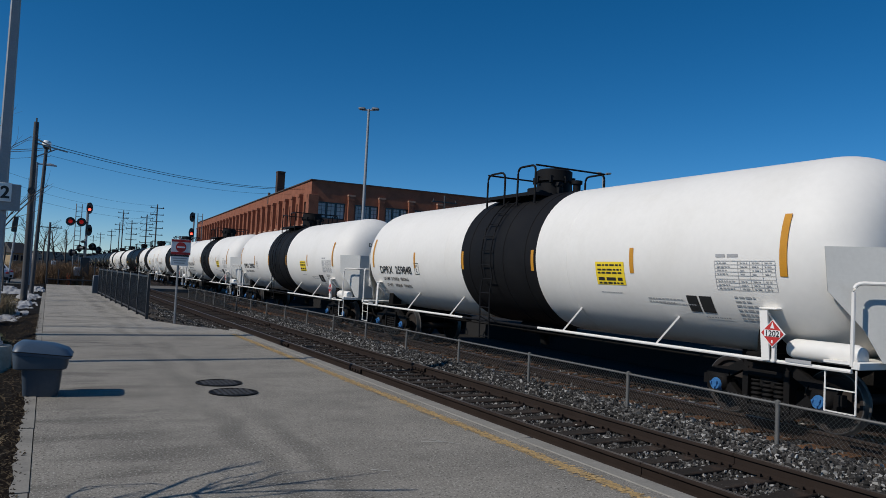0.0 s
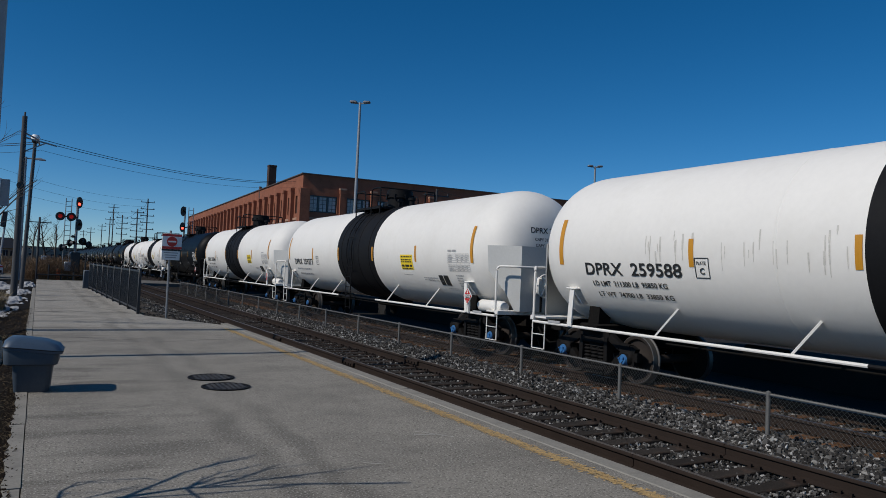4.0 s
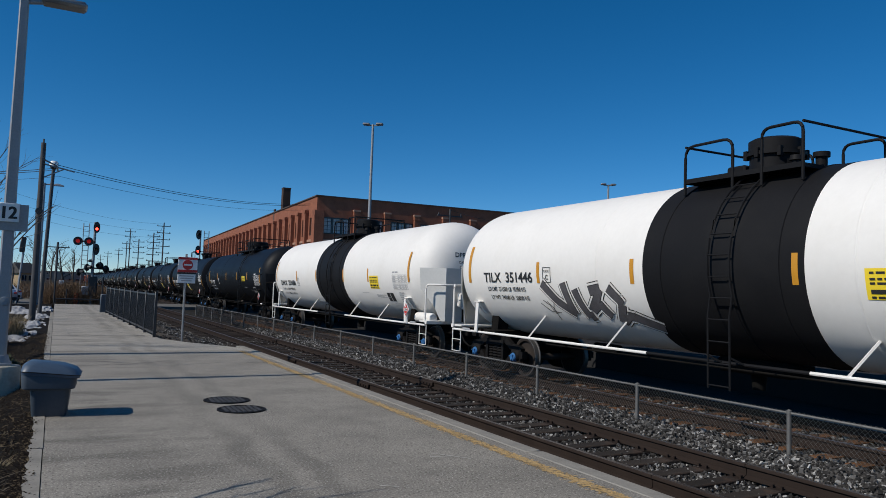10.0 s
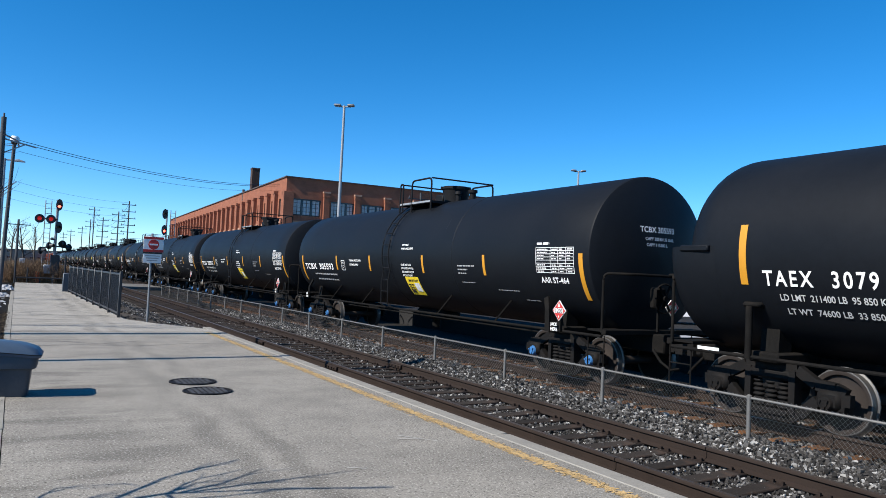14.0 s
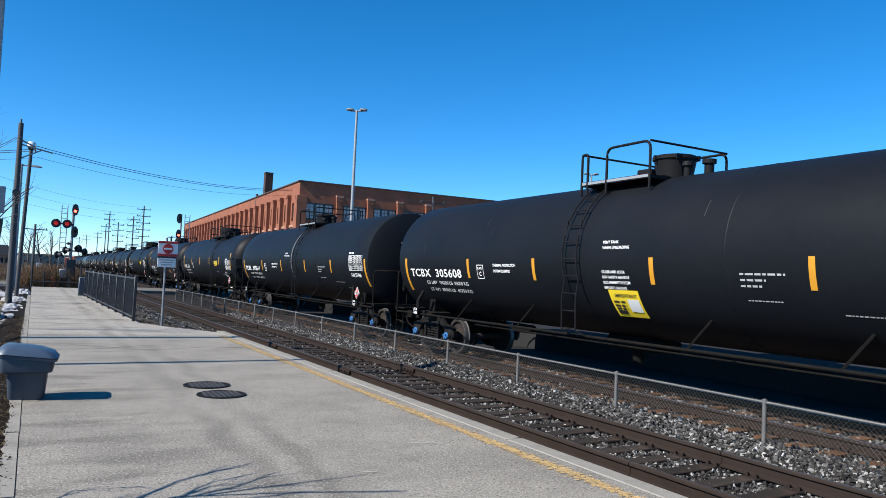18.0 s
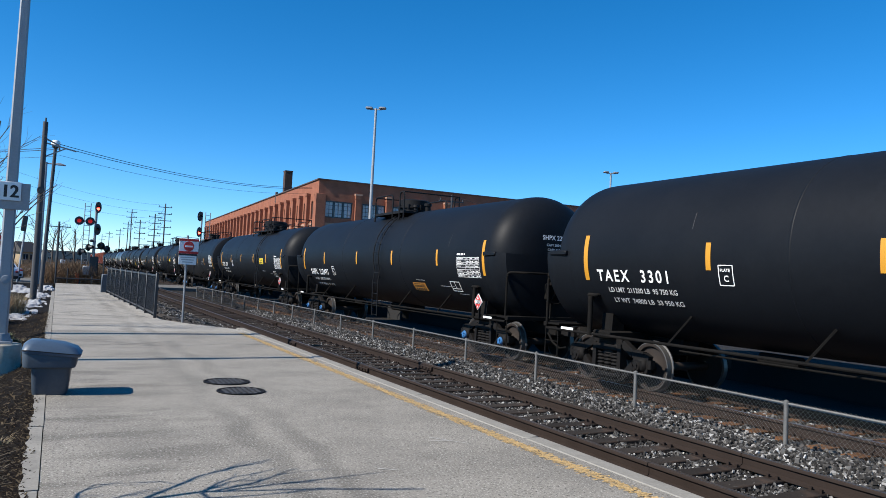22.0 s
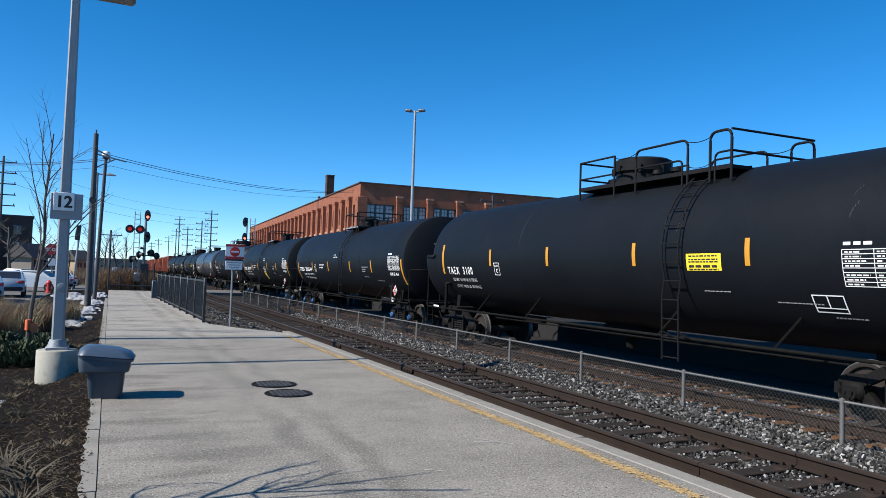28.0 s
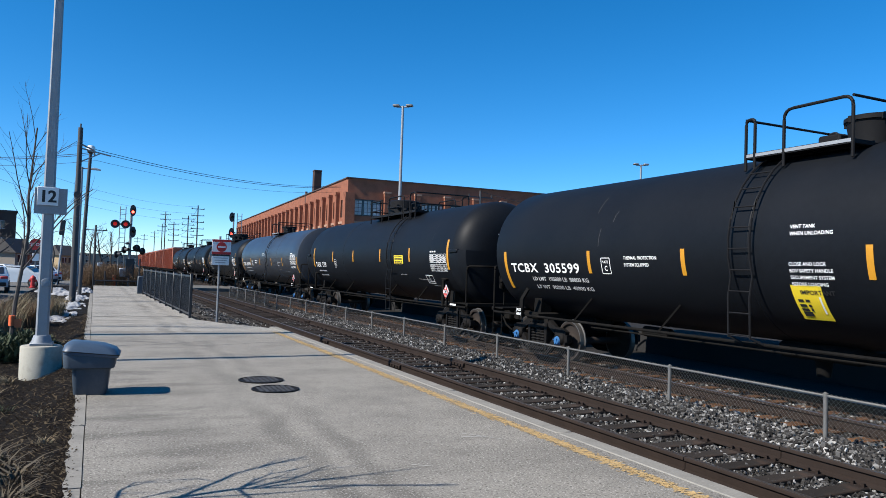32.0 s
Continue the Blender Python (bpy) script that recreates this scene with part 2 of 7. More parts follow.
FENCEM = mat("weathered_fence_zinc", (0.150, 0.146, 0.138), 0.6, metal=0.4, vary=0.2, scale=8, fine=60)
GALVD = mat("dull_galvanised_pole", (0.2805, 0.2975, 0.3145), 0.6, metal=0.3, vary=0.12, scale=3, fine=40)
BLACKMETAL = mat("black_fence_paint", (0.022, 0.023, 0.026), 0.45, vary=0.15, scale=5)
DARKPOLE = mat("dark_wood_pole", (0.058, 0.060, 0.064), 0.85, vary=0.2, scale=4, fine=30)
BINM = mat("blue_grey_plastic", (0.04125, 0.05625, 0.075), 0.5, vary=0.1, scale=4, fine=40, stain=(0.1125, 0.12, 0.1275), stain_scale=2.5, stain_amount=0.3)
BINLID = mat("blue_plastic_lid", (0.051, 0.081, 0.123), 0.42, vary=0.1, scale=4, fine=40)
BRICK = mat("red_brick", (0.262, 0.104, 0.064), 0.92, vary=0.3, scale=1.0, fine=14, stain=(0.16, 0.062, 0.042), stain_scale=0.35, stain_amount=0.5, spec=0.15)
BRICKL = mat("pale_pier_cap", (0.36, 0.21, 0.145), 0.9, vary=0.15, scale=1.0, fine=14)
ROOFD = mat("dark_roof_edge", (0.07, 0.05, 0.045), 0.8, vary=0.15)
GLASSD = mat("dark_window_glass", (0.02, 0.025, 0.035), 0.08, vary=0.2, scale=0.4, fine=4)
# pale base colour stands in for the light that shows in the front panes
GLASSF = mat("milky_factory_glass", (0.47, 0.49, 0.50), 0.35, vary=0.35, scale=0.7, fine=5)
FAINT = mat("faded_white_spray", (0.36, 0.345, 0.31), 0.85, vary=0.3, scale=20, fine=60)
FRAMEK = mat("dark_steel_sash", (0.05, 0.042, 0.038), 0.6)
FRAMEW = mat("pale_window_frame", (0.55, 0.56, 0.56), 0.6)
SNOW = mat("old_snow", (0.33, 0.335, 0.345), 0.9, vary=0.15, scale=4, fine=30, bump=0.01, stain=(0.13, 0.11, 0.085), stain_scale=4, stain_amount=0.8)
BARK = mat("grey_bark", (0.075, 0.065, 0.057), 0.95, vary=0.25, scale=8, fine=60, bump=0.006)
TWIG = mat("dry_brown_twig", (0.17, 0.1062, 0.0595), 0.95, vary=0.35, scale=5, fine=40)
SHRUBG = mat("dull_green_shrub", (0.055, 0.07, 0.035), 0.9, vary=0.35, scale=4, fine=40)
GRASSM = mat("dead_grass", (0.221, 0.1785, 0.1105), 1.0, vary=0.35, scale=4, fine=30)
ORANGE = mat("orange_container_paint", (0.30, 0.085, 0.04), 0.55, vary=0.12, scale=0.8, fine=10)
CARS = mat("silver_car_paint", (0.38, 0.42, 0.45), 0.3, vary=0.04, coat=0.5)
CARW = mat("white_car_paint", (0.72, 0.73, 0.74), 0.25, vary=0.03, coat=0.6)
CARB = mat("blue_grey_car_paint", (0.30, 0.36, 0.42), 0.25, vary=0.03, coat=0.6)
CARR = mat("dark_red_car_paint", (0.20, 0.02, 0.02), 0.3, vary=0.03, coat=0.6)
TYRE = mat("black_rubber", (0.018, 0.018, 0.018), 0.85, vary=0.2)
HOUSEM = mat("house_siding", (0.22, 0.19, 0.16), 0.9, vary=0.15, scale=0.5, fine=6)
TANB = mat("tan_house_wall", (0.36, 0.27, 0.16), 0.9, vary=0.15, scale=0.5, fine=6)
ROOFM = mat("dark_shingles", (0.07, 0.065, 0.062), 0.9, vary=0.2, scale=1, fine=12)
WIREM = mat("black_cable", (0.02, 0.02, 0.022), 0.7)
REDLIGHT = glow("red_signal_lamp", (1.0, 0.05, 0.03), 9.0)
REDDIM = glow("dim_red_lamp", (0.55, 0.02, 0.02), 0.38)
LENSD = mat("dark_signal_lens", (0.02, 0.02, 0.02), 0.3)


# ---- mesh tools ----
class Mesh:
    """Vertices and faces that grow piece by piece."""

    def __init__(self):
        self.v, self.f, self.smooth = [], [], []

    def add(self, verts, faces, smooth=False):
        k = len(self.v)
        self.v += [tuple(p) for p in verts]
        self.f += [tuple(i + k for i in f) for f in faces]
        self.smooth += [smooth] * len(faces)
        return self

    def box(self, c, s, m=None, bev=0.0):
        x, y, z = s[0] / 2, s[1] / 2, s[2] / 2
        if bev:
            b = min(bev, x * 0.9, y * 0.9, z * 0.9)
            pts = []
            for sx in (-1, 1):
                for sy in (-1, 1):
                    for sz in (-1, 1):
                        pts += [(sx * x, sy * (y - b), sz * (z - b)), (sx * (x - b), sy * y, sz * (z - b)), (sx * (x - b), sy * (y - b), sz * z)]
            bm = bmesh.new()
            for p in pts:
                bm.verts.new(p)
            bmesh.ops.convex_hull(bm, input=bm.verts)
            bm.verts.index_update()
            vs = [tuple(v.co) for v in bm.verts]
            fs = [[v.index for v in f.verts] for f in bm.faces]
            bm.free()
        else:
            vs = [(i, j, k) for i in (-x, x) for j in (-y, y) for k in (-z, z)]
            fs = [(0, 1, 3, 2), (4, 6, 7, 5), (0, 4, 5, 1), (2, 3, 7, 6), (0, 2, 6, 4), (1, 5, 7, 3)]
        c = Vector(c)
        if m is not None:
            vs = [m @ Vector(p) for p in vs]
        return self.add([Vector(p) + c for p in vs], fs)

    def bar(self, a, b, w, h=None, up=(0, 0, 1)):
        """A square bar from a to b."""
        a, b = Vector(a), Vector(b)
        d = b - a
        L = d.length
        if L < 1e-6:
            return self
        d.normalize()
        u = Vector(up)
        if abs(d.dot(u)) > 0.98:
            u = Vector((1, 0, 0))
        s = d.cross(u).normalized()
        u = s.cross(d)
        h = h or w
        vs = [p + s * i * w / 2 + u * j * h / 2 for p in (a, b) for i, j in ((-1, -1), (1, -1), (1, 1), (-1, 1))]
        return self.add(vs, [(3, 2, 1, 0), (4, 5, 6, 7), (0, 1, 5, 4), (1, 2, 6, 5), (2, 3, 7, 6), (3, 0, 4, 7)])

    def tube(self, pts, r, n=8, r2=None, caps=True):
        """A round tube along the points."""
        pts = [Vector(p) for p in pts]
        vs, m = [], len(pts)
        ref = Vector((0, 0, 1))
        for i, p in enumerate(pts):
            d = (pts[min(i + 1, m - 1)] - pts[max(i - 1, 0)]).normalized()
            u = ref if abs(d.dot(ref)) < 0.95 else Vector((1, 0, 0))
            s = d.cross(u).normalized()
            u = s.cross(d)
            rr = r if r2 is None else r + (r2 - r) * i / max(1, m - 1)
            vs += [p + (s * math.cos(a) + u * math.sin(a)) * rr for a in (2 * math.pi * k / n for k in range(n))]
        fs = [(i * n + k, i * n + (k + 1) % n, (i + 1) * n + (k + 1) % n, (i + 1) * n + k) for i in range(m - 1) for k in range(n)]
        self.add(vs, fs, True)
        if caps:
            k0 = len(self.v) - len(vs)
            self.f += [tuple(k0 + k for k in reversed(range(n))), tuple(k0 + (m - 1) * n + k for k in range(n))]
            self.smooth += [False, False]
        return self

    def lathe(self, prof, axis, origin=(0, 0, 0), n=48, a0=0.0, a1=2 * math.pi, smooth=True):
        """Profile of (along, radius) turned round an axis. Angle 0 points to -x (axis y), or +x (axis z or x)."""
        closed = abs(a1 - a0 - 2 * math.pi) < 1e-6
        cnt = n if closed else n + 1
        o = Vector(origin)
        vs = []
        for s, r in prof:
            for k in range(cnt):
                a = a0 + (a1 - a0) * k / n
                if axis == "y":
                    p = (-math.cos(a) * r, s, math.sin(a) * r)
                elif axis == "x":
                    p = (s, math.cos(a) * r, math.sin(a) * r)
                else:
                    p = (math.cos(a) * r, math.sin(a) * r, s)
                vs.append(o + Vector(p))
        fs = []
        for i in range(len(prof) - 1):
            for k in range(n):
                q = (k + 1) % cnt
                fs.append((i * cnt + k, i * cnt + q, (i + 1) * cnt + q, (i + 1) * cnt + k))
        return self.add(vs, fs, smooth)

    def data(self, name, material):
        me = bpy.data.meshes.new(name)
        me.from_pydata(self.v, [], self.f)
        me.polygons.foreach_set("use_smooth", self.smooth)
        for m in material if isinstance(material, (list, tuple)) else [material]:
            me.materials.append(m)
        bm = bmesh.new()
        bm.from_mesh(me)
        bmesh.ops.recalc_face_normals(bm, faces=bm.faces)
        bm.to_mesh(me)
        bm.free()
        me.set_sharp_from_angle(angle=radians(38))
        return me


def rounded_ring(wx, wy, z, r, n=6, ox=0.0):
    pts = []
    for cx, cy, a0 in ((wx - r, wy - r, 0), (-wx + r, wy - r, 90), (-wx + r, -wy + r, 180), (wx - r, -wy + r, 270)):
        for k in range(n + 1):
            a = radians(a0 + 90 * k / n)
            pts.append((cx + r * math.cos(a) + ox, cy + r * math.sin(a), z))
    return pts


def loft(rings, cap0=True, cap1=True):
    ms, n = Mesh(), len(rings[0])
    vs = [p for r in rings for p in r]
    ms.add(vs, [(i * n + k, i * n + (k + 1) % n, (i + 1) * n + (k + 1) % n, (i + 1) * n + k) for i in range(len(rings) - 1) for k in range(n)], True)
    if cap0:
        ms.add(rings[0], [tuple(reversed(range(n)))])
    if cap1:
        ms.add(rings[-1], [tuple(range(n))])
    return ms


def part(name, mesh, material, parent, label="", at=None, kind=""):
    ob = new(name, mesh if isinstance(mesh, bpy.types.Mesh) else mesh.data(name, material))
    ob.parent = parent
    if at is not None:
        ob.matrix_basis = at
    if label or kind:
        tagged(ob, label, kind=kind)
    return ob


def thing(name, label, category, m=None, group="", kind=""):
    ob = new(name)
    ob.empty_display_size = 0.3
    if m is not None:
        ob.matrix_basis = m
    return tagged(ob, label, category, group, kind)


def single(name, mesh, material, label, category, m=None, group="", kind=""):
    ob = new(name, mesh.data(name, material))
    if m is not None:
        ob.matrix_basis = m
    return tagged(ob, label, category, group, kind)


_written = {}


def words(text, size, spacing=1.0):
    """Flat triangles of a line of words; the baseline starts at the origin."""
    key = (text, spacing)
    if key not in _written:
        cu = bpy.data.curves.new("words", "FONT")
        cu.body, cu.size, cu.space_character, cu.resolution_u = text, 1.0, spacing, 3
        cu.offset = 0.018
        ob = bpy.data.objects.new("words", cu)
        scene.collection.objects.link(ob)
        dg = bpy.context.evaluated_depsgraph_get()
        me = ob.evaluated_get(dg).to_mesh()
        _written[key] = [tuple(v.co) for v in me.vertices], [tuple(p.vertices) for p in me.polygons]
        ob.evaluated_get(dg).to_mesh_clear()
        bpy.data.objects.remove(ob)
        bpy.data.curves.remove(cu)
    vs, fs = _written[key]
    return [(v[0] * size, v[1] * size, 0) for v in vs], fs


# owner's letters, running number, load limit and light weight where they can be read
NUMBERS = [("DPRX", "259848", "LD LMT  211300LB   95850KG|LT WT    74700LB   33900KG"), ("DPRX", "259762", "LD LMT  211200 LB  95800 KG"), ("DPRX", "259588", "LD LMT  211300 LB  95850 KG|LT WT  74700 LB  33850 KG"), ("DPRX", "259273", ""), ("DPRX", "259544", "LD LMT  211500LB   95950KG|LT WT    74500LB   33800KG"),
           ("UTLX", "210076", "LD LMT  196500 LB    89 100 KG|LT WT    66500 LB    30 200 KG"), ("TILX", "351446", "LD LMT  211500 LB  95950 KG|LT WT  74500 LB  33800 KG"), ("DPRX", "259686", "LD LMT  211200 LB  95800 KG|LT WT  74800 LB  33900 KG"),
           ("TAEX", "3079", "LD LMT  211400 LB  95 850 KG|LT WT  74600 LB  33 850 KG"), ("TCBX", "305593", ""), ("TCBX", "305505", "LD LMT  196400 LB  89050 KG|LT WT  89600 LB  40650 KG"), ("TCBX", "305608", "LD LMT  196200 LB  89000 KG|LT WT  89800 LB  40750 KG"),
           ("TCBX", "305611", "LD LMT  195900 LB   88850 KG|LT WT    90100 LB   40850 KG"), ("TAEX", "3301", "LD LMT  211200 LB  95 750 KG|LT WT  74800 LB  33 950 KG"), ("SHPX", "222497", "LD LMT  210800 LB  95 600 KG|LT WT  75200 LB  34 100 KG"), ("TAEX", "3271", "LD LMT   211000 LB   95 700 KG|LT WT    75000 LB   34 000 KG"), ("TCBX", "305561", ""), ("TAEX", "3100", "LD LMT  211100 LB  95 700 KG|LT WT  74900 LB  34 000 KG"),
           ("TCBX", "305544", "LD LMT  195600 LB   88700 KG|LT WT    90400 LB   41000 KG"), ("TCBX", "305599", "LD LMT  195800 LB  88800 KG|LT WT  90200 LB  40900 KG"), ("TAEX", "3109", ""), ("TCBX", "305590", ""), ("TAEX", "3105", ""), ("TCBX", "305533", ""), ("TCBX", "305571", "")]
SPACED = {"TAEX": 1.32, "SHPX": 1.22, "TCBX": 1.1, "UTLX": 1.1}
for _a, _b, _c in NUMBERS:
    words(_a + " " + _b, 1)
    words(_a + "  " + _b, 1)
    words(_a + "  " + _b, 1, SPACED.get(_a, 1.0))
    words(_a, 1, SPACED.get(_a, 1.0))
    for _d in _c.split("|"):
        if _d:
            words(_d, 1)
for _a in ("1202", "1203", "1294", "12", "C", "PLATE", "AAR ST-464", "CAPY 30540 US GAL", "CAPY 115600 L", "CAPY 31720 US GAL", "CAPY 120 073 L", "THERMAL PROTECTION", "SYSTEM EQUIPPED", "JACK", "HERE", "STOP", "IMPORTANT", "CLOSE AND LOCK", "BOV SAFETY HANDLE", "SECUREMENT SYSTEM", "BEFORE LOADING", "VENT TANK", "WHEN UNLOADING"):
    words(_a, 1)


# ---- the train: shapes ----
R, ZC = 1.565, 2.535                    # tank radius and axis height over the rail
TRUCK_Y, HALF = 6.95, 9.22            # truck centres and half the length over couplers


def patch(ms, y0, y1, z0, z1, off=0.006, n=6, rad=R, side=-1):
    a0, a1 = math.asin(max(-1, min(1, (z0 - ZC) / rad))), math.asin(max(-1, min(1, (z1 - ZC) / rad)))
    vs = []
    for k in range(n + 1):
        a = a0 + (a1 - a0) * k / n
        for y in (y0, y1):
            vs.append((side * math.cos(a) * (rad + off), y, ZC + math.sin(a) * (rad + off)))
    ms.add(vs, [(2 * k, 2 * k + 1, 2 * k + 3, 2 * k + 2) for k in range(n)])
    return ms


def wrap_words(ms, text, size, y, z, off=0.012, spacing=1.0, rad=R, width=0.0):
    vs, fs = words(text, size, spacing)
    if width:
        k = width / max(v[0] for v in vs)
        vs = [(v[0] * k, v[1], 0) for v in vs]
    a0 = math.asin((z - ZC) / rad)
    ms.add([(-math.cos(a0 + v[1] / rad) * (rad + off), y - v[0], ZC + math.sin(a0 + v[1] / rad) * (rad + off)) for v in vs], fs)
    return ms


def bars_text(ms, y, z, width, h, rng, off=0.008, rad=R):
    """A line of small writing as short bars."""
    p = y
    while p > y - width:
        w = h * rng.uniform(1.2, 3.4)
        patch(ms, p, max(y - width, p - w), z, z + h * 0.75, off, 1, rad)
        p -= w + h * 0.7
    return ms


def end_words(ms, text, size, x, z, kind):
    """Words on the leading tank end, laid on its dome."""
    vs, fs = words(text, size)
    prof = shell_profile(kind)
    rs, ys = [p[1] for p in reversed(prof)], [p[0] for p in reversed(prof)]
    ms.add([(x + v[0], -float(np.interp(math.hypot(x + v[0], z + v[1] - ZC), rs, ys)) - 0.003, z + v[1]) for v in vs], fs)
    return ms


def shell_profile(kind):
    """(y, radius) of half a tank, from the middle to the end."""
    if kind == "white":
        prof = [(0, R), (7.45, R)]
        for k in range(1, 15):
            a = k / 14 * math.pi / 2
            prof.append((7.45 + 1.10 * math.sin(a), max(0.002, R * math.cos(a) ** 0.52)))
    elif kind == "flat":
        prof = [(0, R), (8.18, R), (8.22, R - 0.015), (8.24, R - 0.05), (8.30, R * 0.86), (8.42, R * 0.60), (8.48, R * 0.3), (8.50, 0.002)]
    elif kind == "short":
        prof = [(0, R), (7.50, R)]
        for k in range(1, 13):
            a = k / 12 * math.pi / 2
            prof.append((7.50 + 0.76 * math.sin(a), max(0.002, R * math.cos(a) ** 0.55)))
    else:
        prof = [(0, R), (7.70, R)]
        for k in range(1, 13):
            a = k / 12 * math.pi / 2
            prof.append((7.70 + 0.80 * math.sin(a), max(0.002, R * math.cos(a) ** 0.55)))
    return prof


def shell_mesh(kind):
    half = shell_profile(kind)
    prof = [(-y, r) for y, r in reversed(half)] + half[1:]
    extra = []
    for (y0, r0), (y1, r1) in zip(prof, prof[1:]):
        extra.append((y0, r0))
        if y1 - y0 > 2:
            k = int((y1 - y0) / 1.2)
            extra += [(y0 + (y1 - y0) * i / k, r0) for i in range(1, k)]
    extra.append(prof[-1])
    return Mesh().lathe(extra, "y", (0, 0, ZC), 64)


def wheelset_mesh():
    ms = Mesh()
    rw = 0.457
    for s in (-1, 1):
        x = s * 0.72
        prof = [(x - s * 0.02, 0.09), (x + s * 0.03, 0.13), (x - s * 0.01, 0.22), (x + s * 0.0, 0.36), (x + s * 0.05, 0.38), (x + s * 0.065, rw - 0.02), (x + s * 0.06, rw - 0.004),
                (x - s * 0.045, rw), (x - s * 0.055, rw + 0.028), (x - s * 0.075, rw + 0.028), (x - s * 0.08, rw - 0.02), (x - s * 0.05, 0.38), (x - s * 0.05, 0.2), (x - s * 0.06, 0.09)]
        ms.lathe(prof, "x", n=32)
    ms.tube([(-1.02, 0, 0), (1.02, 0, 0)], 0.08, 12)
    me = ms.data("wheelset", [WHEELFACE, WHEELTREAD])
    for p in me.polygons:
        c = p.center
        if math.hypot(c.y, c.z) > 0.435:
            p.material_index = 1
    return me


def side_frame_mesh():
    ms = Mesh()
    out = [(-1.12, 0.60), (-0.98, 0.66), (-0.70, 0.68), (-0.42, 0.84), (0.42, 0.84), (0.70, 0.68), (0.98, 0.66), (1.12, 0.60), (1.12, 0.44), (0.72, 0.46),
           (0.46, 0.22), (0.30, 0.16), (-0.30, 0.16), (-0.46, 0.22), (-0.72, 0.46), (-1.12, 0.44)]
    n = len(out)
    # outer rim as a band of bars, with three windows left open
    for i in range(n):
        a, b = out[i], out[(i + 1) % n]
        ms.bar((0, a[0], a[1]), (0, b[0], b[1]), 0.15, 0.11, up=(1, 0, 0))
    for y in (-0.36, 0.36):
        ms.bar((0, y, 0.2), (0, y, 0.82), 0.17, 0.10, up=(0, 1, 0))
    for y in (-0.9, 0.9):
        ms.box((0, y, 0.50), (0.22, 0.34, 0.26), bev=0.05)
    ms.box((0, 0, 0.74), (0.2, 0.66, 0.14), bev=0.03)
    ms.box((0, 0, 0.20), (0.22, 0.62, 0.09), bev=0.02)
    return ms


def spring_mesh():
    ms = Mesh()
    prof = []
    for k in range(6):
        z = 0.28 + k * 0.068
        prof += [(z - 0.03, 0.055), (z - 0.015, 0.092), (z, 0.1), (z + 0.015, 0.092)]
    ms.lathe(prof, "z", (0, 0, 0), 10)
    return ms


def bearing_mesh():
    ms = Mesh()
    ms.lathe([(0.0, 0.002), (0.0, 0.045), (0.012, 0.05), (0.014, 0.085), (0.05, 0.105), (0.12, 0.115)], "x", n=18)
    for k in range(3):
        a = k * 2 * math.pi / 3 + 0.4
        ms.box((-0.008, 0.062 * math.cos(a), 0.062 * math.sin(a)), (0.025, 0.028, 0.028))
    return ms


def rail_loop(ms, pts, r=0.022, rad=0.12):
    """A bent pipe with rounded corners through the points."""
    pts = [Vector(p) for p in pts]
    path = [pts[0]]
    for a, b, c in zip(pts, pts[1:], pts[2:]):
        d1, d2 = (a - b).normalized(), (c - b).normalized()
        q = min(rad, (a - b).length * 0.45, (c - b).length * 0.45)
        for k in range(5):
            t = k / 4
            path.append((b + d1 * q) * (1 - t) ** 2 + b * 2 * t * (1 - t) + (b + d2 * q) * t * t)
    path.append(pts[-1])
    return ms.tube(path, r, 8)


def add_truck(car, y, paint_cap):
    truck = part("truck", Mesh().box((0, 0, 0.62), (2.1, 0.34, 0.26), bev=0.05).box((0, 0, 0.82), (0.5, 0.5, 0.14), bev=0.03), CASTIRON, car, at=pose(0, y, 0))
    for x in (-1.0, 1.0):
        part("side_frame", SIDE_FRAME, None, truck, at=pose(x, 0, 0))
        for dy in (-0.2, 0.0, 0.2):
            part("spring", SPRINGS, None, truck, at=pose(x, dy, 0))
    for yy in (-0.89, 0.89):
        part("wheelset", WHEELSET, None, truck, at=pose(0, yy, 0.457))
        part("bearing_cap", BEARING if paint_cap else BEARING_DARK, None, truck, at=pose(-1.16, yy, 0.457))
        part("bearing_cap", BEARING if paint_cap else BEARING_DARK, None, truck, at=pose(1.16, yy, 0.457, 0, 0, 180))
    return truck


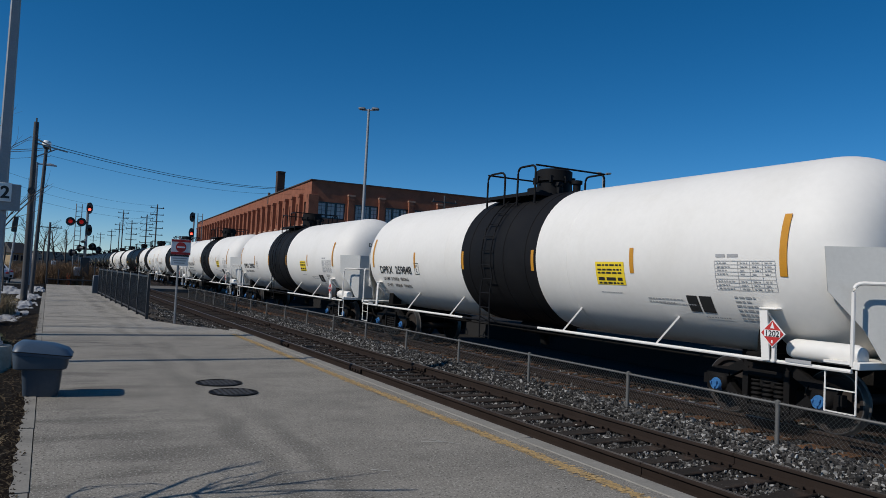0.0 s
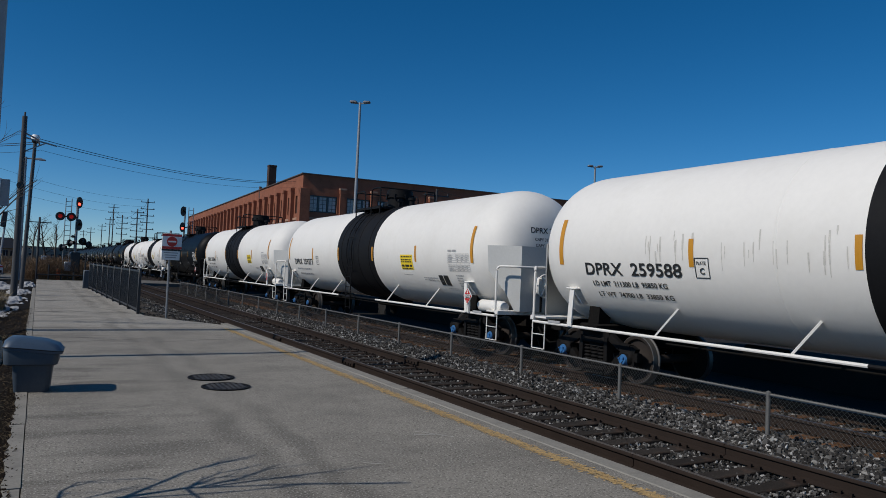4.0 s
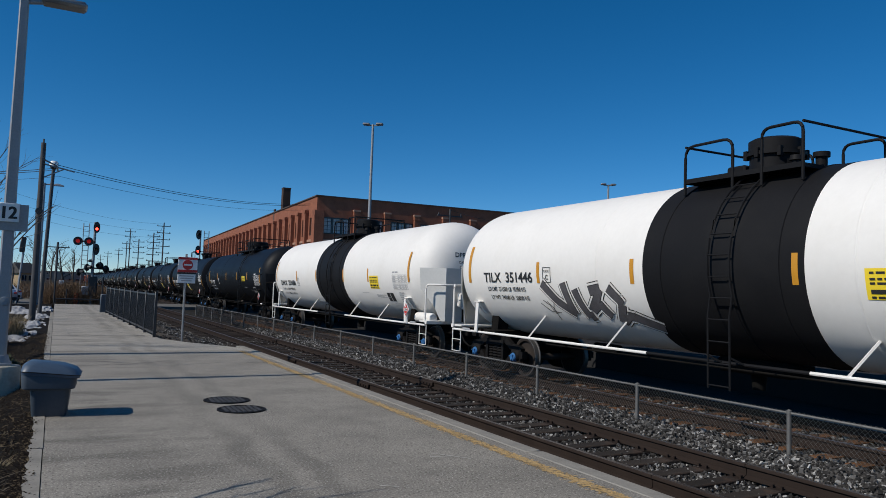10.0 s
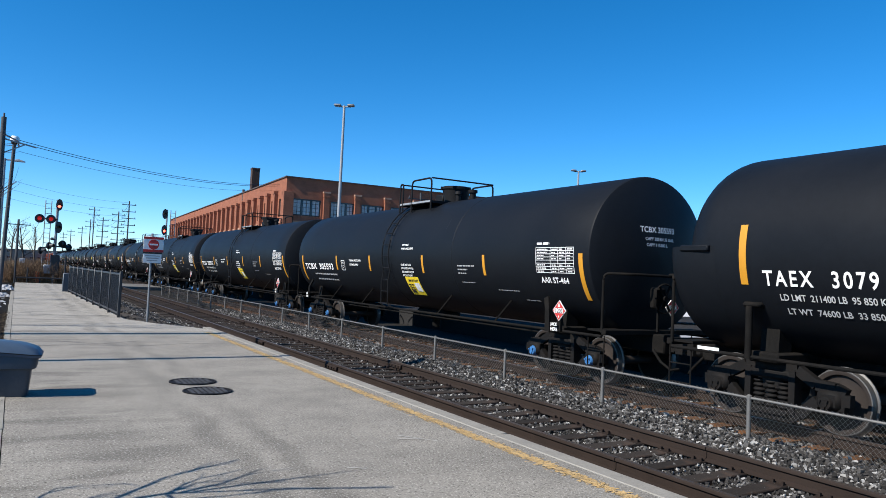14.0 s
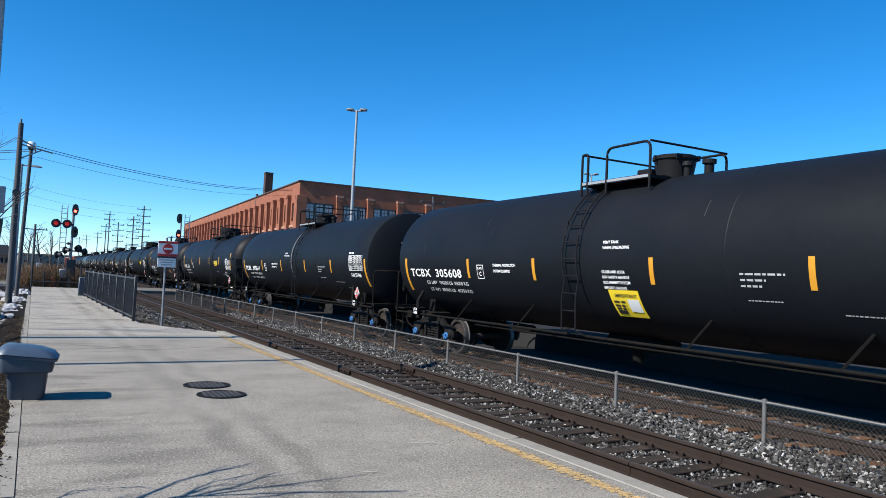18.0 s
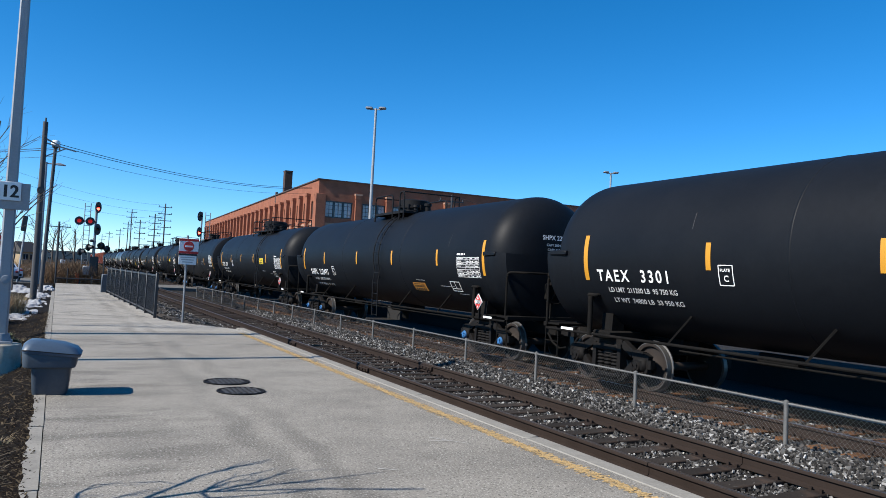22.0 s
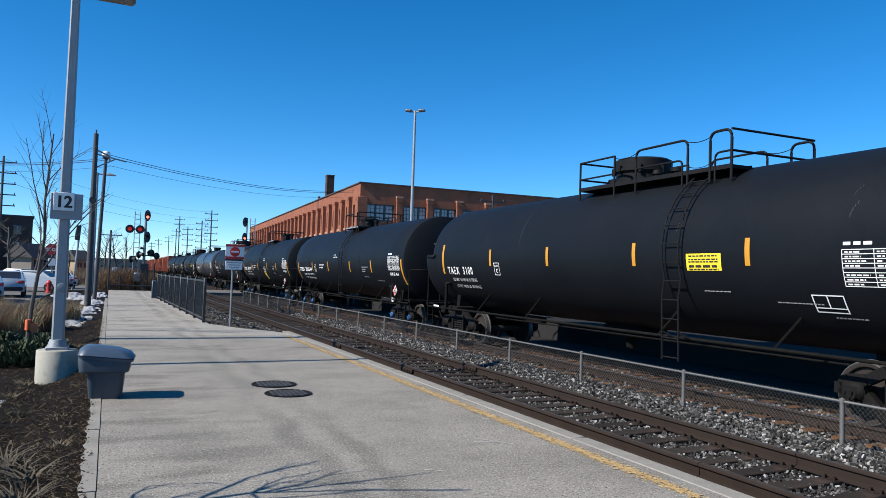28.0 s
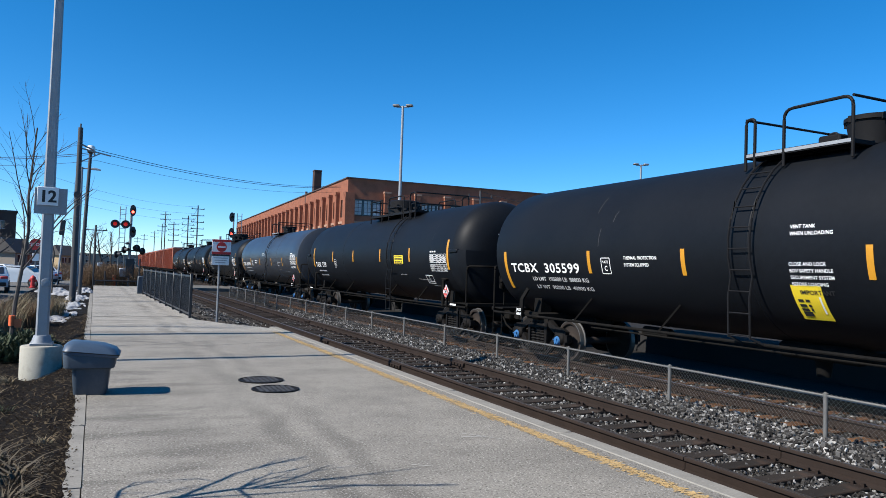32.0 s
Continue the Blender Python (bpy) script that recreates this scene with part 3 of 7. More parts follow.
def placard(car, text, x, y, z, dark=False, size=0.27):
    """A diamond hazard placard facing -x (or -y for the tank end)."""
    ms = Mesh()
    s = size * 0.74
    ms.add([(0, s, 0), (0, 0, s), (0, -s, 0), (0, 0, -s), (0.02, s, 0), (0.02, 0, s), (0.02, -s, 0), (0.02, 0, -s)],
           [(0, 1, 2, 3), (4, 7, 6, 5), (0, 4, 5, 1), (1, 5, 6, 2), (2, 6, 7, 3), (3, 7, 4, 0)])
    m = pose(x, y, z) if not dark else pose(x, y, z, 0, 0, 90)
    p = part("placard", ms, WHITES, car, "diamond hazard placard", m)
    q = s * 0.93
    part("red_field", Mesh().add([(-0.004, q, 0), (-0.004, 0, q), (-0.004, -q, 0), (-0.004, 0, -q)], [(0, 1, 2, 3)]), REDP, p)
    part("number_panel", Mesh().add([(-0.008, s * 0.66, -s * 0.24), (-0.008, s * 0.66, s * 0.24), (-0.008, -s * 0.66, s * 0.24), (-0.008, -s * 0.66, -s * 0.24)], [(0, 1, 2, 3)]), WHITES, p)
    part("flame_mark", Mesh().add([(-0.008, s * 0.16, s * 0.36), (-0.008, -s * 0.16, s * 0.36), (-0.008, 0, s * 0.82)], [(0, 1, 2)]), WHITES, p)
    part("class_mark", Mesh().add([(-0.008, s * 0.06, -s * 0.70), (-0.008, -s * 0.06, -s * 0.70), (-0.008, -s * 0.06, -s * 0.48), (-0.008, s * 0.06, -s * 0.48)], [(0, 1, 2, 3)]), WHITES, p)
    vs, fs = words(text, s * 0.60)
    w = max(v[0] for v in vs)
    part("number", Mesh().add([(-0.012, w / 2 - v[0], v[1] - s * 0.21) for v in vs], fs), LETTERK, p)
    return p


RUNG = Mesh().tube([(0, 0.21, 0), (0, -0.21, 0)], 0.013, 6).data("rung", BANDPAINT)
SIDE_FRAME = side_frame_mesh().data("side_frame", CASTIRON)
SPRINGS = spring_mesh().data("spring", CASTIRON)
WHEELSET = wheelset_mesh()
BEARING = bearing_mesh().data("bearing_cap", BLUECAP)
BEARING_DARK = bearing_mesh().data("bearing_cap", CASTIRON)


def tank_car(kind, label, paint, trim, letter, stripes, stripe_z, end_stripe_z, ladder_y, deck, blue, table, notice, unumber, band=None, shield=False):
    """One tank wagon, its middle at the origin, rails at z 0, seen side at -x, leading end at -y."""
    rng = random.Random(len(label) * 7 + len(kind))
    car = thing("tank_wagon", label, "tank wagon", group="wagons of the goods train")
    part("tank_shell", shell_mesh({"white": "white", "tcbx": "flat", "utlx": "short"}.get(kind, "round")), paint, car)
    if band:
        part("painted_band", Mesh().lathe([(band[0], R), (band[0] + 0.002, R + 0.005), (band[1] - 0.002, R + 0.005), (band[1], R)], "y", (0, 0, ZC), 64), BANDPAINT, car, "black painted band round the middle")
    if band:
        for y in (band[0] + 0.42, band[1] - 0.42, band[0] + 1.3):
            part("band_seam", Mesh().lathe([(y - 0.03, R + 0.004), (y - 0.02, R + 0.02), (y + 0.02, R + 0.02), (y + 0.03, R + 0.004)], "y", (0, 0, ZC), 64), BANDPAINT, car)
    for y in (-2.6, 2.6) if kind != "tcbx" else (0.3, -3.2):
        part("weld_seam", Mesh().lathe([(y - 0.02, R), (y - 0.012, R + 0.005), (y + 0.012, R + 0.005), (y + 0.02, R)], "y", (0, 0, ZC), 64), GALVD if kind == "tcbx" and y > 0 and "grey seam" in label else paint, car)
    # reflectors
    for i, y in enumerate(stripes):
        z0, z1 = end_stripe_z if i in (0, len(stripes) - 1) else stripe_z
        w = 0.06 if i in (0, len(stripes) - 1) else 0.05
        part("reflector", patch(Mesh(), y + w, y - w, z0, z1, 0.007, 10), REFLECT, car, "yellow reflective strip")
    # stencilled table
    y1, y0, z0, z1 = table
    ms = Mesh()
    lw = 0.0035 if kind == "white" else 0.005
    rows_n, cols = 8, (0.0, 0.40, 0.60, 0.80, 1.0)
    for k in range(rows_n + 1):
        z = z0 + (z1 - z0) * k / rows_n
        patch(ms, y1, y0, z - lw, z + lw, 0.008, 1)
    for c in cols:
        y = y1 + (y0 - y1) * c
        patch(ms, y + lw, y - lw, z0, z1, 0.0095, 4)
    for k in range(rows_n):
        z = z0 + (z1 - z0) * (k + 0.28) / rows_n
        for c0, c1 in zip(cols, cols[1:]):
            ya, yb = y1 + (y0 - y1) * c0, y1 + (y0 - y1) * c1
            if k == 3:
                continue
            bars_text(ms, ya - 0.04, z, abs(yb - ya) * rng.uniform(0.5, 0.85) - 0.04, (z1 - z0) / rows_n * 0.42, rng)
    bars_text(ms, y1 - 0.02, z1 + 0.06, 0.42, 0.06, rng)
    part("test_table", ms, LETTERG if kind == "white" else letter, car, "stencilled inspection table", kind="stuff")
    # notice
    if notice:
        ya, yb, za, zb = notice
        nt = part("notice", patch(Mesh(), ya, yb, za, zb, 0.007, 4), OLDNOTICE if kind == "shpx" else PLACY, car, "faded orange notice" if kind == "shpx" else "yellow emergency notice")
        nb = Mesh()
        if kind == "tcbx":
            wrap_words(nb, "IMPORTANT", 0.10, ya - 0.14, zb - 0.13)
            part("paper_slip", patch(Mesh(), ya - 0.42, yb + 0.05, za + 0.10, zb - 0.16, 0.012, 3), WHITES, nt)
        for k, zz in enumerate((0.86, 0.66, 0.52, 0.26, 0.08) if kind != "tcbx" else (0.56, 0.42, 0.30, 0.18)):
            hh = (zb - za) * (0.10 if k != 3 else 0.18)
            bars_text(nb, ya - 0.06, za + (zb - za) * zz - hh * 0.4, (ya - yb) * (0.84 if kind != "tcbx" else 0.38), hh, rng, 0.012)
        part("notice_writing", nb, LETTERK, nt, kind="stuff")
    # pale scrapes left by hoses
    if kind != "white":
        for k in range(4):
            y, z, w = rng.uniform(-7.2, 7.2), rng.uniform(2.55, 3.3), rng.uniform(0.004, 0.010)
            h, d = rng.uniform(0.12, 0.4), rng.uniform(-0.14, 0.02)
            ms = Mesh()
            for i in range(5):
                patch(ms, y + d * (i / 5) ** 2 + w, y + d * (i / 5) ** 2 - w, z + h * i / 5, z + h * (i + 1.05) / 5, 0.004, 1)
            part("scrape", ms, SCRAPE, car)
    # small writing
    ms = Mesh()
    for y, z, w in ((-3.55, 1.83, 0.58), (-5.0, 1.70, 0.8), (-5.9, 1.52, 0.5)):
        bars_text(ms, y, z, w, 0.022, rng)
    if kind == "tcbx":
        for k, w in enumerate((0.76, 0.44, 0.36)):
            bars_text(ms, -3.48, 2.21 - 0.088 * k, w, 0.04, rng)
    part("small_lettering", ms, LETTERG, car, kind="stuff")
    if kind == "tcbx":
        ms = Mesh()
        ty = 2.72 if stripes[2] < 1.5 else 3.25
        wrap_words(ms, "THERMAL PROTECTION", 0.085, ty, 2.30)
        wrap_words(ms, "SYSTEM EQUIPPED", 0.085, ty, 2.17)
        vy = -0.48 if ladder_y > 0 else 0.75
        wrap_words(ms, "VENT TANK", 0.075, vy, 2.74)
        wrap_words(ms, "WHEN UNLOADING", 0.075, vy, 2.64)
        if ladder_y > 0:
            for k, w in enumerate(("CLOSE AND LOCK", "BOV SAFETY HANDLE", "SECUREMENT SYSTEM", "BEFORE LOADING")):
                wrap_words(ms, w, 0.072, -0.45, 2.20 - 0.095 * k)
        part("instruction_lettering", ms, letter, car, kind="stuff")
        ms = Mesh()
        for w, z in (("JACK", 1.08), ("HERE", 0.98)):
            vs, fs = words(w, 0.09)
            for y in (-7.28, 7.05):
                ms.add([(-1.56, y + 0.10 - v[0], z + v[1]) for v in vs], fs)
        part("jack_lettering", ms, LETTERW, car, kind="stuff")
    # consolidated stencil box
    ms = Mesh()
    for y in (-5.65, -6.15):
        patch(ms, y + 0.01, y - 0.01, 1.60, 1.84, 0.008, 3)
    for z in (1.60, 1.66, 1.84):
        patch(ms, -5.64, -6.16, z - 0.008, z + 0.008, 0.008, 1)
    patch(ms, -5.88, -5.90, 1.66, 1.84, 0.008, 2)
    if kind == "white":
        ms = patch(patch(Mesh(), -5.64, -5.87, 1.60, 1.86, 0.007, 3), -5.91, -6.16, 1.60, 1.86, 0.007, 3)
        by = Mesh()
        for k, w in enumerate((0.40, 0.30, 0.42, 0.50, 0.36, 0.44)):
            bars_text(by, -6.62, 1.86 - 0.065 * k, w, 0.034, rng)
        for k, w in enumerate((0.82, 0.60)):
            bars_text(by, -4.75, 1.77 - 0.055 * k, w, 0.026, rng)
        part("small_stencils", by, LETTERG, car, kind="stuff")
    if kind != "tcbx":
        part("stencil_box", ms, LETTERK if kind == "white" else letter, car)
    # running rails along the sill
    for sx in (-1, 1):
        ms = Mesh()
        if band:
            part("side_rail", Mesh().tube([(sx * 1.42, band[0], 0.98), (sx * 1.42, band[1], 0.98)], 0.028, 8), BANDPAINT, car, "black painted length of rail")
            ms.tube([(sx * 1.42, band[1], 0.98), (sx * 1.42, 8.5, 0.98)], 0.028, 8)
            part("side_rail", Mesh().tube([(sx * 1.42, -8.5, 0.98), (sx * 1.42, band[0], 0.98)], 0.028, 8), trim, car)
        else:
            ms.tube([(sx * 1.42, -8.5, 0.98), (sx * 1.42, 8.5, 0.98)], 0.028, 8)
        part("side_rail", ms, trim, car)
        for y in (-6.2, -5.0, -2.4, 2.4, 5.0, 6.2)[1:-1]:
            a = math.radians(-42)
            part("rail_bracket", Mesh().bar((sx * 1.42, y, 0.98), (sx * math.cos(a) * R, y - 0.28, ZC + math.sin(a) * R), 0.055, 0.03), trim, car)
    ms = Mesh()
    ms.tube([(-0.5, -5.6, 0.80), (-0.5, 5.6, 0.80)], 0.018, 6)
    part("brake_pipe", ms, UNDER, car)
    # bottom outlet, skid and air tank
    ms = Mesh()
    ms.box((0, 0, 0.86), (0.7, 1.5, 0.28), bev=0.08)
    ms.lathe([(0.45, 0.11), (0.75, 0.14), (0.9, 0.25)], "z", (0, 0.1, 0), 14)
    part("bottom_outlet", ms, UNDER, car)
    part("brake_cylinder", Mesh().lathe([(-0.4, 0.002), (-0.38, 0.10), (0.35, 0.11), (0.4, 0.002)], "y", (-0.35, 3.6, 0.86), 16).tube([(-0.35, 3.2, 0.86), (-0.35, 2.3, 0.84)], 0.02), UNDER, car)
    # frame ends, saddles, couplers
    for s in (-1, 1):
        ms = Mesh()
        ms.box((0, s * 7.35, 0.86), (0.46, 3.1, 0.36), bev=0.03)
        part("draft_sill", ms, UNDER, car)
        ms = Mesh()
        ms.box((0, s * TRUCK_Y, 0.98), (2.5, 0.5, 0.16), bev=0.03)
        for x in (-1, 1):
            ms.bar((x * 0.95, s * TRUCK_Y, 1.0), (x * 0.92, s * TRUCK_Y, 1.40), 0.3, 0.3)
        part("saddle_bolster", ms, UNDER, car)
        post = Mesh()
        if kind == "white":
            post.bar((-1.46, s * 7.24, 0.98), (-1.46, s * 7.18, 1.70), 0.03, 0.13, up=(0, 1, 0))
            post.box((-1.33, s * 7.24, 1.73), (0.26, 0.30, 0.03), bev=0.01)
            post.bar((-1.44, s * 7.2, 1.66), (-1.22, s * 7.2, 1.44), 0.03, 0.10, up=(0, 1, 0))
        elif kind == "tcbx":
            post.bar((-1.50, s * 7.02, 0.95), (-1.50, s * 7.0, 1.38), 0.04, 0.14, up=(0, 1, 0))
            post.bar((-1.50, s * 7.0, 1.36), (-1.42, s * 6.86, 1.62), 0.04, 0.12, up=(0, 1, 0))
        else:
            post.tube([(-1.44, s * 7.05, 0.95), (-1.44, s * 7.05, 1.72)], 0.05, 10)
            post.box((-1.36, s * 7.02, 1.74), (0.2, 0.3, 0.08), bev=0.03)
        part("jacking_post", post, trim, car)
        ms = Mesh()
        ms.bar((0, s * 8.4, 0.83), (0, s * 9.0, 0.83), 0.16, 0.2)
        ms.box((0.03, s * (HALF - 0.13), 0.84), (0.30, 0.26, 0.28), bev=0.07)
        ms.bar((-0.14, s * (HALF - 0.1), 0.84), (-0.12, s * (HALF + 0.05), 0.84), 0.09, 0.24)
        part("coupler", ms, CASTIRON, car)
        part("air_hose", Mesh().tube([(-0.35, s * 8.75, 0.75), (-0.36, s * 8.95, 0.55), (-0.28, s * 9.12, 0.42), (-0.15, s * 9.2, 0.45)], 0.025, 8), UNDER, car)
        ms = Mesh()
        ms.box((0, s * 8.55, 1.06), (2.86, 0.12, 0.10), bev=0.01)
        ms.box((0, s * 8.30, 1.08), (2.80, 0.42, 0.035))
        part("end_platform", ms, trim if kind == "white" else UNDER, car)
        if kind != "tcbx":
            part("shoe_label", Mesh().add([(-1.455, s * 7.95, 1.0), (-1.455, s * 7.55, 1.0), (-1.455, s * 7.55, 1.05), (-1.455, s * 7.95, 1.05)], [(0, 1, 2, 3)]), WHITES if kind != "white" else LETTERG, car)
        ms = Mesh()
        rail_loop(ms, [(-1.42, s * 8.5, 1.05), (-1.42, s * 8.5, 2.14), (-1.1, s * 8.9, 2.14), (1.1, s * 8.9, 2.14), (1.42, s * 8.5, 2.14), (1.42, s * 8.5, 1.05)], 0.026)
        part("end_railing", ms, trim, car)
        for x in (-1, 1):
            ms = Mesh()
            for y in (8.12, 8.55):
                ms.tube([(x * 1.40, s * y, 1.0), (x * 1.40, s * y, 0.42)], 0.013, 6)
            for z in (0.42, 0.72):
                ms.bar((x * 1.40, s * 8.12, z), (x * 1.40, s * 8.55, z), 0.035, 0.014)
            part("sill_step", ms, trim, car)
        add_truck(car, s * TRUCK_Y, blue)
    # brake wheel on the leading end
    ms = Mesh()
    ms.lathe([(-9.0, 0.27), (-8.98, 0.285), (-8.96, 0.27), (-8.98, 0.255), (-9.0, 0.27)], "y", (-0.35, 0, 1.72), 24)
    for k in range(6):
        a = k * math.pi / 3
        ms.bar((-0.35, -8.98, 1.72), (-0.35 + 0.27 * math.cos(a), -8.98, 1.72 + 0.27 * math.sin(a)), 0.03)
    ms.lathe([(-9.02, 0.002), (-9.02, 0.05), (-8.94, 0.05), (-8.94, 0.002)], "y", (-0.35, 0, 1.72), 12)
    part("brake_wheel", ms, trim, car)
    part("brake_gear", Mesh().box((-0.42, -8.88, 1.72), (0.3, 0.16, 0.4), bev=0.04), trim, car)
    part("brake_chain", Mesh().bar((-0.42, -8.9, 1.1), (-0.42, -8.9, 1.6), 0.04), UNDER, car)
    if shield:
        for s in (-1, 1):
            ms = Mesh()
            for x in (-1, 1):
                q = [(x * 1.45, 8.10, 2.63), (x * 0.92, 8.76, 2.63), (x * 0.92, 8.76, 1.10), (x * 1.00, 8.66, 1.10), (x * 1.14, 8.48, 1.52), (x * 1.42, 8.14, 2.02)]
                m_ = len(q)
                q2 = [(p[0] - x * 0.02, p[1] - 0.02, p[2]) for p in q]
                ms.add([(a, s * b, c) for a, b, c in q + q2], [tuple(range(m_)), tuple(reversed(range(m_, 2 * m_)))] + [(i, (i + 1) % m_, (i + 1) % m_ + m_, i + m_) for i in range(m_)])
            q = [(-0.92, 8.765, 2.63), (0.92, 8.765, 2.63), (0.92, 8.765, 1.10), (-0.92, 8.765, 1.10)]
            ms.add([(a, s * b, c) for a, b, c in q] + [(a, s * (b - 0.02), c) for a, b, c in q], [(0, 1, 2, 3), (7, 6, 5, 4), (0, 4, 5, 1), (1, 5, 6, 2), (2, 6, 7, 3), (3, 7, 4, 0)])
            part("head_shield", ms, GREYWHITE, car, "pale grey steel head shield")
        part("air_reservoir", Mesh().lathe([(-0.56, 0.002), (-0.54, 0.11), (-0.45, 0.15), (0.45, 0.15), (0.54, 0.11), (0.56, 0.002)], "y", (-1.14, -7.95, 1.17), 18), trim, car)
    elif kind in ("taex", "shpx"):
        for s in (-1, 1):
            ms = Mesh()
            rr = R + 0.035
            prof = [(7.55, R - 0.004), (7.75, R + 0.012), (8.05, rr), (8.30, rr), (8.50, rr - 0.12), (8.58, rr - 0.4), (8.62, 0.3), (8.63, 0.002)]
            ms.lathe([(s * y, r) for y, r in prof], "y", (0, 0, ZC), 40, math.radians(-182), math.radians(2))
            part("half_head_shield", ms, paint, car)
            ms = Mesh().box((-R - 0.02, s * 7.95, ZC + 0.03), (0.10, 0.55, 0.10), bev=0.02)
            part("shield_lug", ms, paint, car)
    # ladder up the side, bent to the shell
    ms = Mesh()
    lt = []
    for dy in (0.21, -0.21):
        pts = [(-1.60, ladder_y + dy, 1.06 if kind == "tcbx" else 0.58), (-1.625, ladder_y + dy, 1.7)]
        for k in range(10):
            a = math.radians(-18 + k * 10.6)
            pts.append((-math.cos(a) * (R + 0.09), ladder_y + dy, ZC + math.sin(a) * (R + 0.09)))
        ms.tube(pts, 0.018, 6)
        lt = pts
    def along(s):
        seg = [(Vector(lt[i]), Vector(lt[i + 1])) for i in range(len(lt) - 1)]
        for a, b in seg:
            L = (b - a).length
            if s <= L:
                return a + (b - a) * (s / L)
            s -= L
        return Vector(lt[-1])
    for dy in (0.21, -0.21):
        ms.bar((-1.60, ladder_y + dy, 1.08), (-1.43, ladder_y + dy - 0.12, 0.98), 0.03)
    ladder = part("ladder", ms, BANDPAINT, car, "black steel ladder")
    s = 0.05
    while s < (3.1 if kind == "tcbx" else 3.55):
        p = along(s)
        part("rung", RUNG, None, ladder, at=pose(p.x, ladder_y, p.z))
        s += 0.34
    # deck with railings, manway and valves
    d1 = deck[0]
    top = ZC + R
    up, lo = top + 0.53, top - 0.32
    d0 = deck[1] if kind == "tcbx" else ladder_y - (1.0 if kind == "white" else 0.78 if kind == "taex" else 0.62)
    for x in (-0.78, 0.78):
        ms = Mesh().box((x, (d0 + d1) / 2, top - 0.07), (0.46, d1 - d0, 0.03))
        for e in (-0.23, 0.23):
            ms.bar((x + e, d0, top - 0.08), (x + e, d1, top - 0.08), 0.025, 0.08)
        walk_ = part("walkway", ms, BANDPAINT, car)
        if kind == "tcbx":
            part("walkway_edge", Mesh().box((x - 0.245 if x < 0 else x + 0.245, (d0 + d1) / 2, top - 0.075), (0.012, d1 - d0, 0.05)), GALVD, walk_, "bare metal edge")
    for y in (d0, (d0 + d1) / 2, d1):
        part("walkway_support", Mesh().bar((-1.02, y, top - 0.1), (1.02, y, top - 0.1), 0.05, 0.05), BANDPAINT, car)
    for sx in (-1, 1):
        x = sx * 1.02
        o1, o0 = ladder_y + 0.28, ladder_y - 0.28
        if kind == "taex":
            g1, g0 = d1 - 1.25, d1 - 1.95
            ms = Mesh().tube([(x, d1, lo), (x, d1, up)], 0.024, 8).tube([(x, g1, lo), (x, g1, up)], 0.024, 8)
            ms.tube([(x, d1, up), (x, g1, up)], 0.022, 8).tube([(x, d1, up - 0.38), (x, g1, up - 0.38)], 0.02, 8)
            part("hand_railing", ms, BANDPAINT, car)
            ms = rail_loop(Mesh(), [(x, g0, lo), (x, g0, up + 0.01), (x, o1, up + 0.01), (x, o1, lo)], 0.024, 0.16)
            rail_loop(ms, [(x, g0, up - 0.36), (x, o1 + 0.14, up - 0.36), (x, o1 + 0.14, lo)], 0.02, 0.12)
            part("hand_railing", ms, BANDPAINT, car)
            for a, b in ((g1, g0), (o1, o0)):
                ms = Mesh()
                pts = [(x, a + (b - a) * k / 8, up - 0.04 - 0.5 * (b - a) ** 2 * (k / 8) * (1 - k / 8)) for k in range(9)]
                part("safety_chain", ms.tube(pts, 0.008, 4), BANDPAINT, car)
        else:
            part("hand_railing", rail_loop(Mesh(), [(x, d1, lo), (x, d1, up), (x, o1, up), (x, o1, lo)], 0.026, 0.2), BANDPAINT, car)
        ms = rail_loop(Mesh(), [(x, o0, lo), (x, o0, up + 0.04), (x, d0, up + 0.04), (x, d0, lo)], 0.026, 0.16)
        if kind == "taex":
            rail_loop(ms, [(x, o0 - 0.12, lo), (x, o0 - 0.12, up - 0.34), (x, d0, up - 0.34)], 0.02, 0.12)
        part("hand_railing", ms, BANDPAINT, car)
    for y, z in ((d1, up), (d0, up + 0.04)) + (((d1, up - 0.38), (d0, up - 0.34)) if kind == "taex" else ()):
        part("cross_railing", Mesh().tube([(-1.02, y, z), (1.02, y, z)], 0.022), BANDPAINT, car)
    my, mr, mh = {"white": (ladder_y - 0.34 if ladder_y > 0 else ladder_y + 0.25, 0.42, 0.62), "taex": (ladder_y + 2.75, 0.60, 0.58), "shpx": (ladder_y + 0.75, 0.50, 0.46), "utlx": (ladder_y + 0.62, 0.36, 0.62)}.get(kind, (ladder_y + 1.08 if ladder_y < 0 else ladder_y - 1.08, 0.39, 0.42))
    if kind == "tcbx":
        ms = Mesh().lathe([(top - 0.15, mr - 0.05), (top + 0.02, mr - 0.05), (top + mh - 0.07, mr + 0.01), (top + mh - 0.07, mr + 0.04), (top + mh - 0.01, mr + 0.04), (top + mh + 0.01, mr), (top + mh + 0.03, 0.002)], "z", (0, my, 0), 32)
        for a in (0.4, 1.7, 2.9, 4.0, 5.2):
            ms.box(((mr + 0.05) * math.cos(a), my + (mr + 0.05) * math.sin(a), top + mh - 0.05), (0.05, 0.05, 0.10))
    else:
        ms = Mesh().lathe([(top - 0.15, mr), (top + mh - 0.30, mr), (top + mh - 0.30, mr + 0.06), (top + mh - 0.24, mr + 0.06), (top + mh - 0.24, mr + 0.02), (top + mh - 0.04, mr + 0.02), (top + mh, mr - 0.05), (top + mh + 0.03, 0.002)], "z", (0, my, 0), 28)
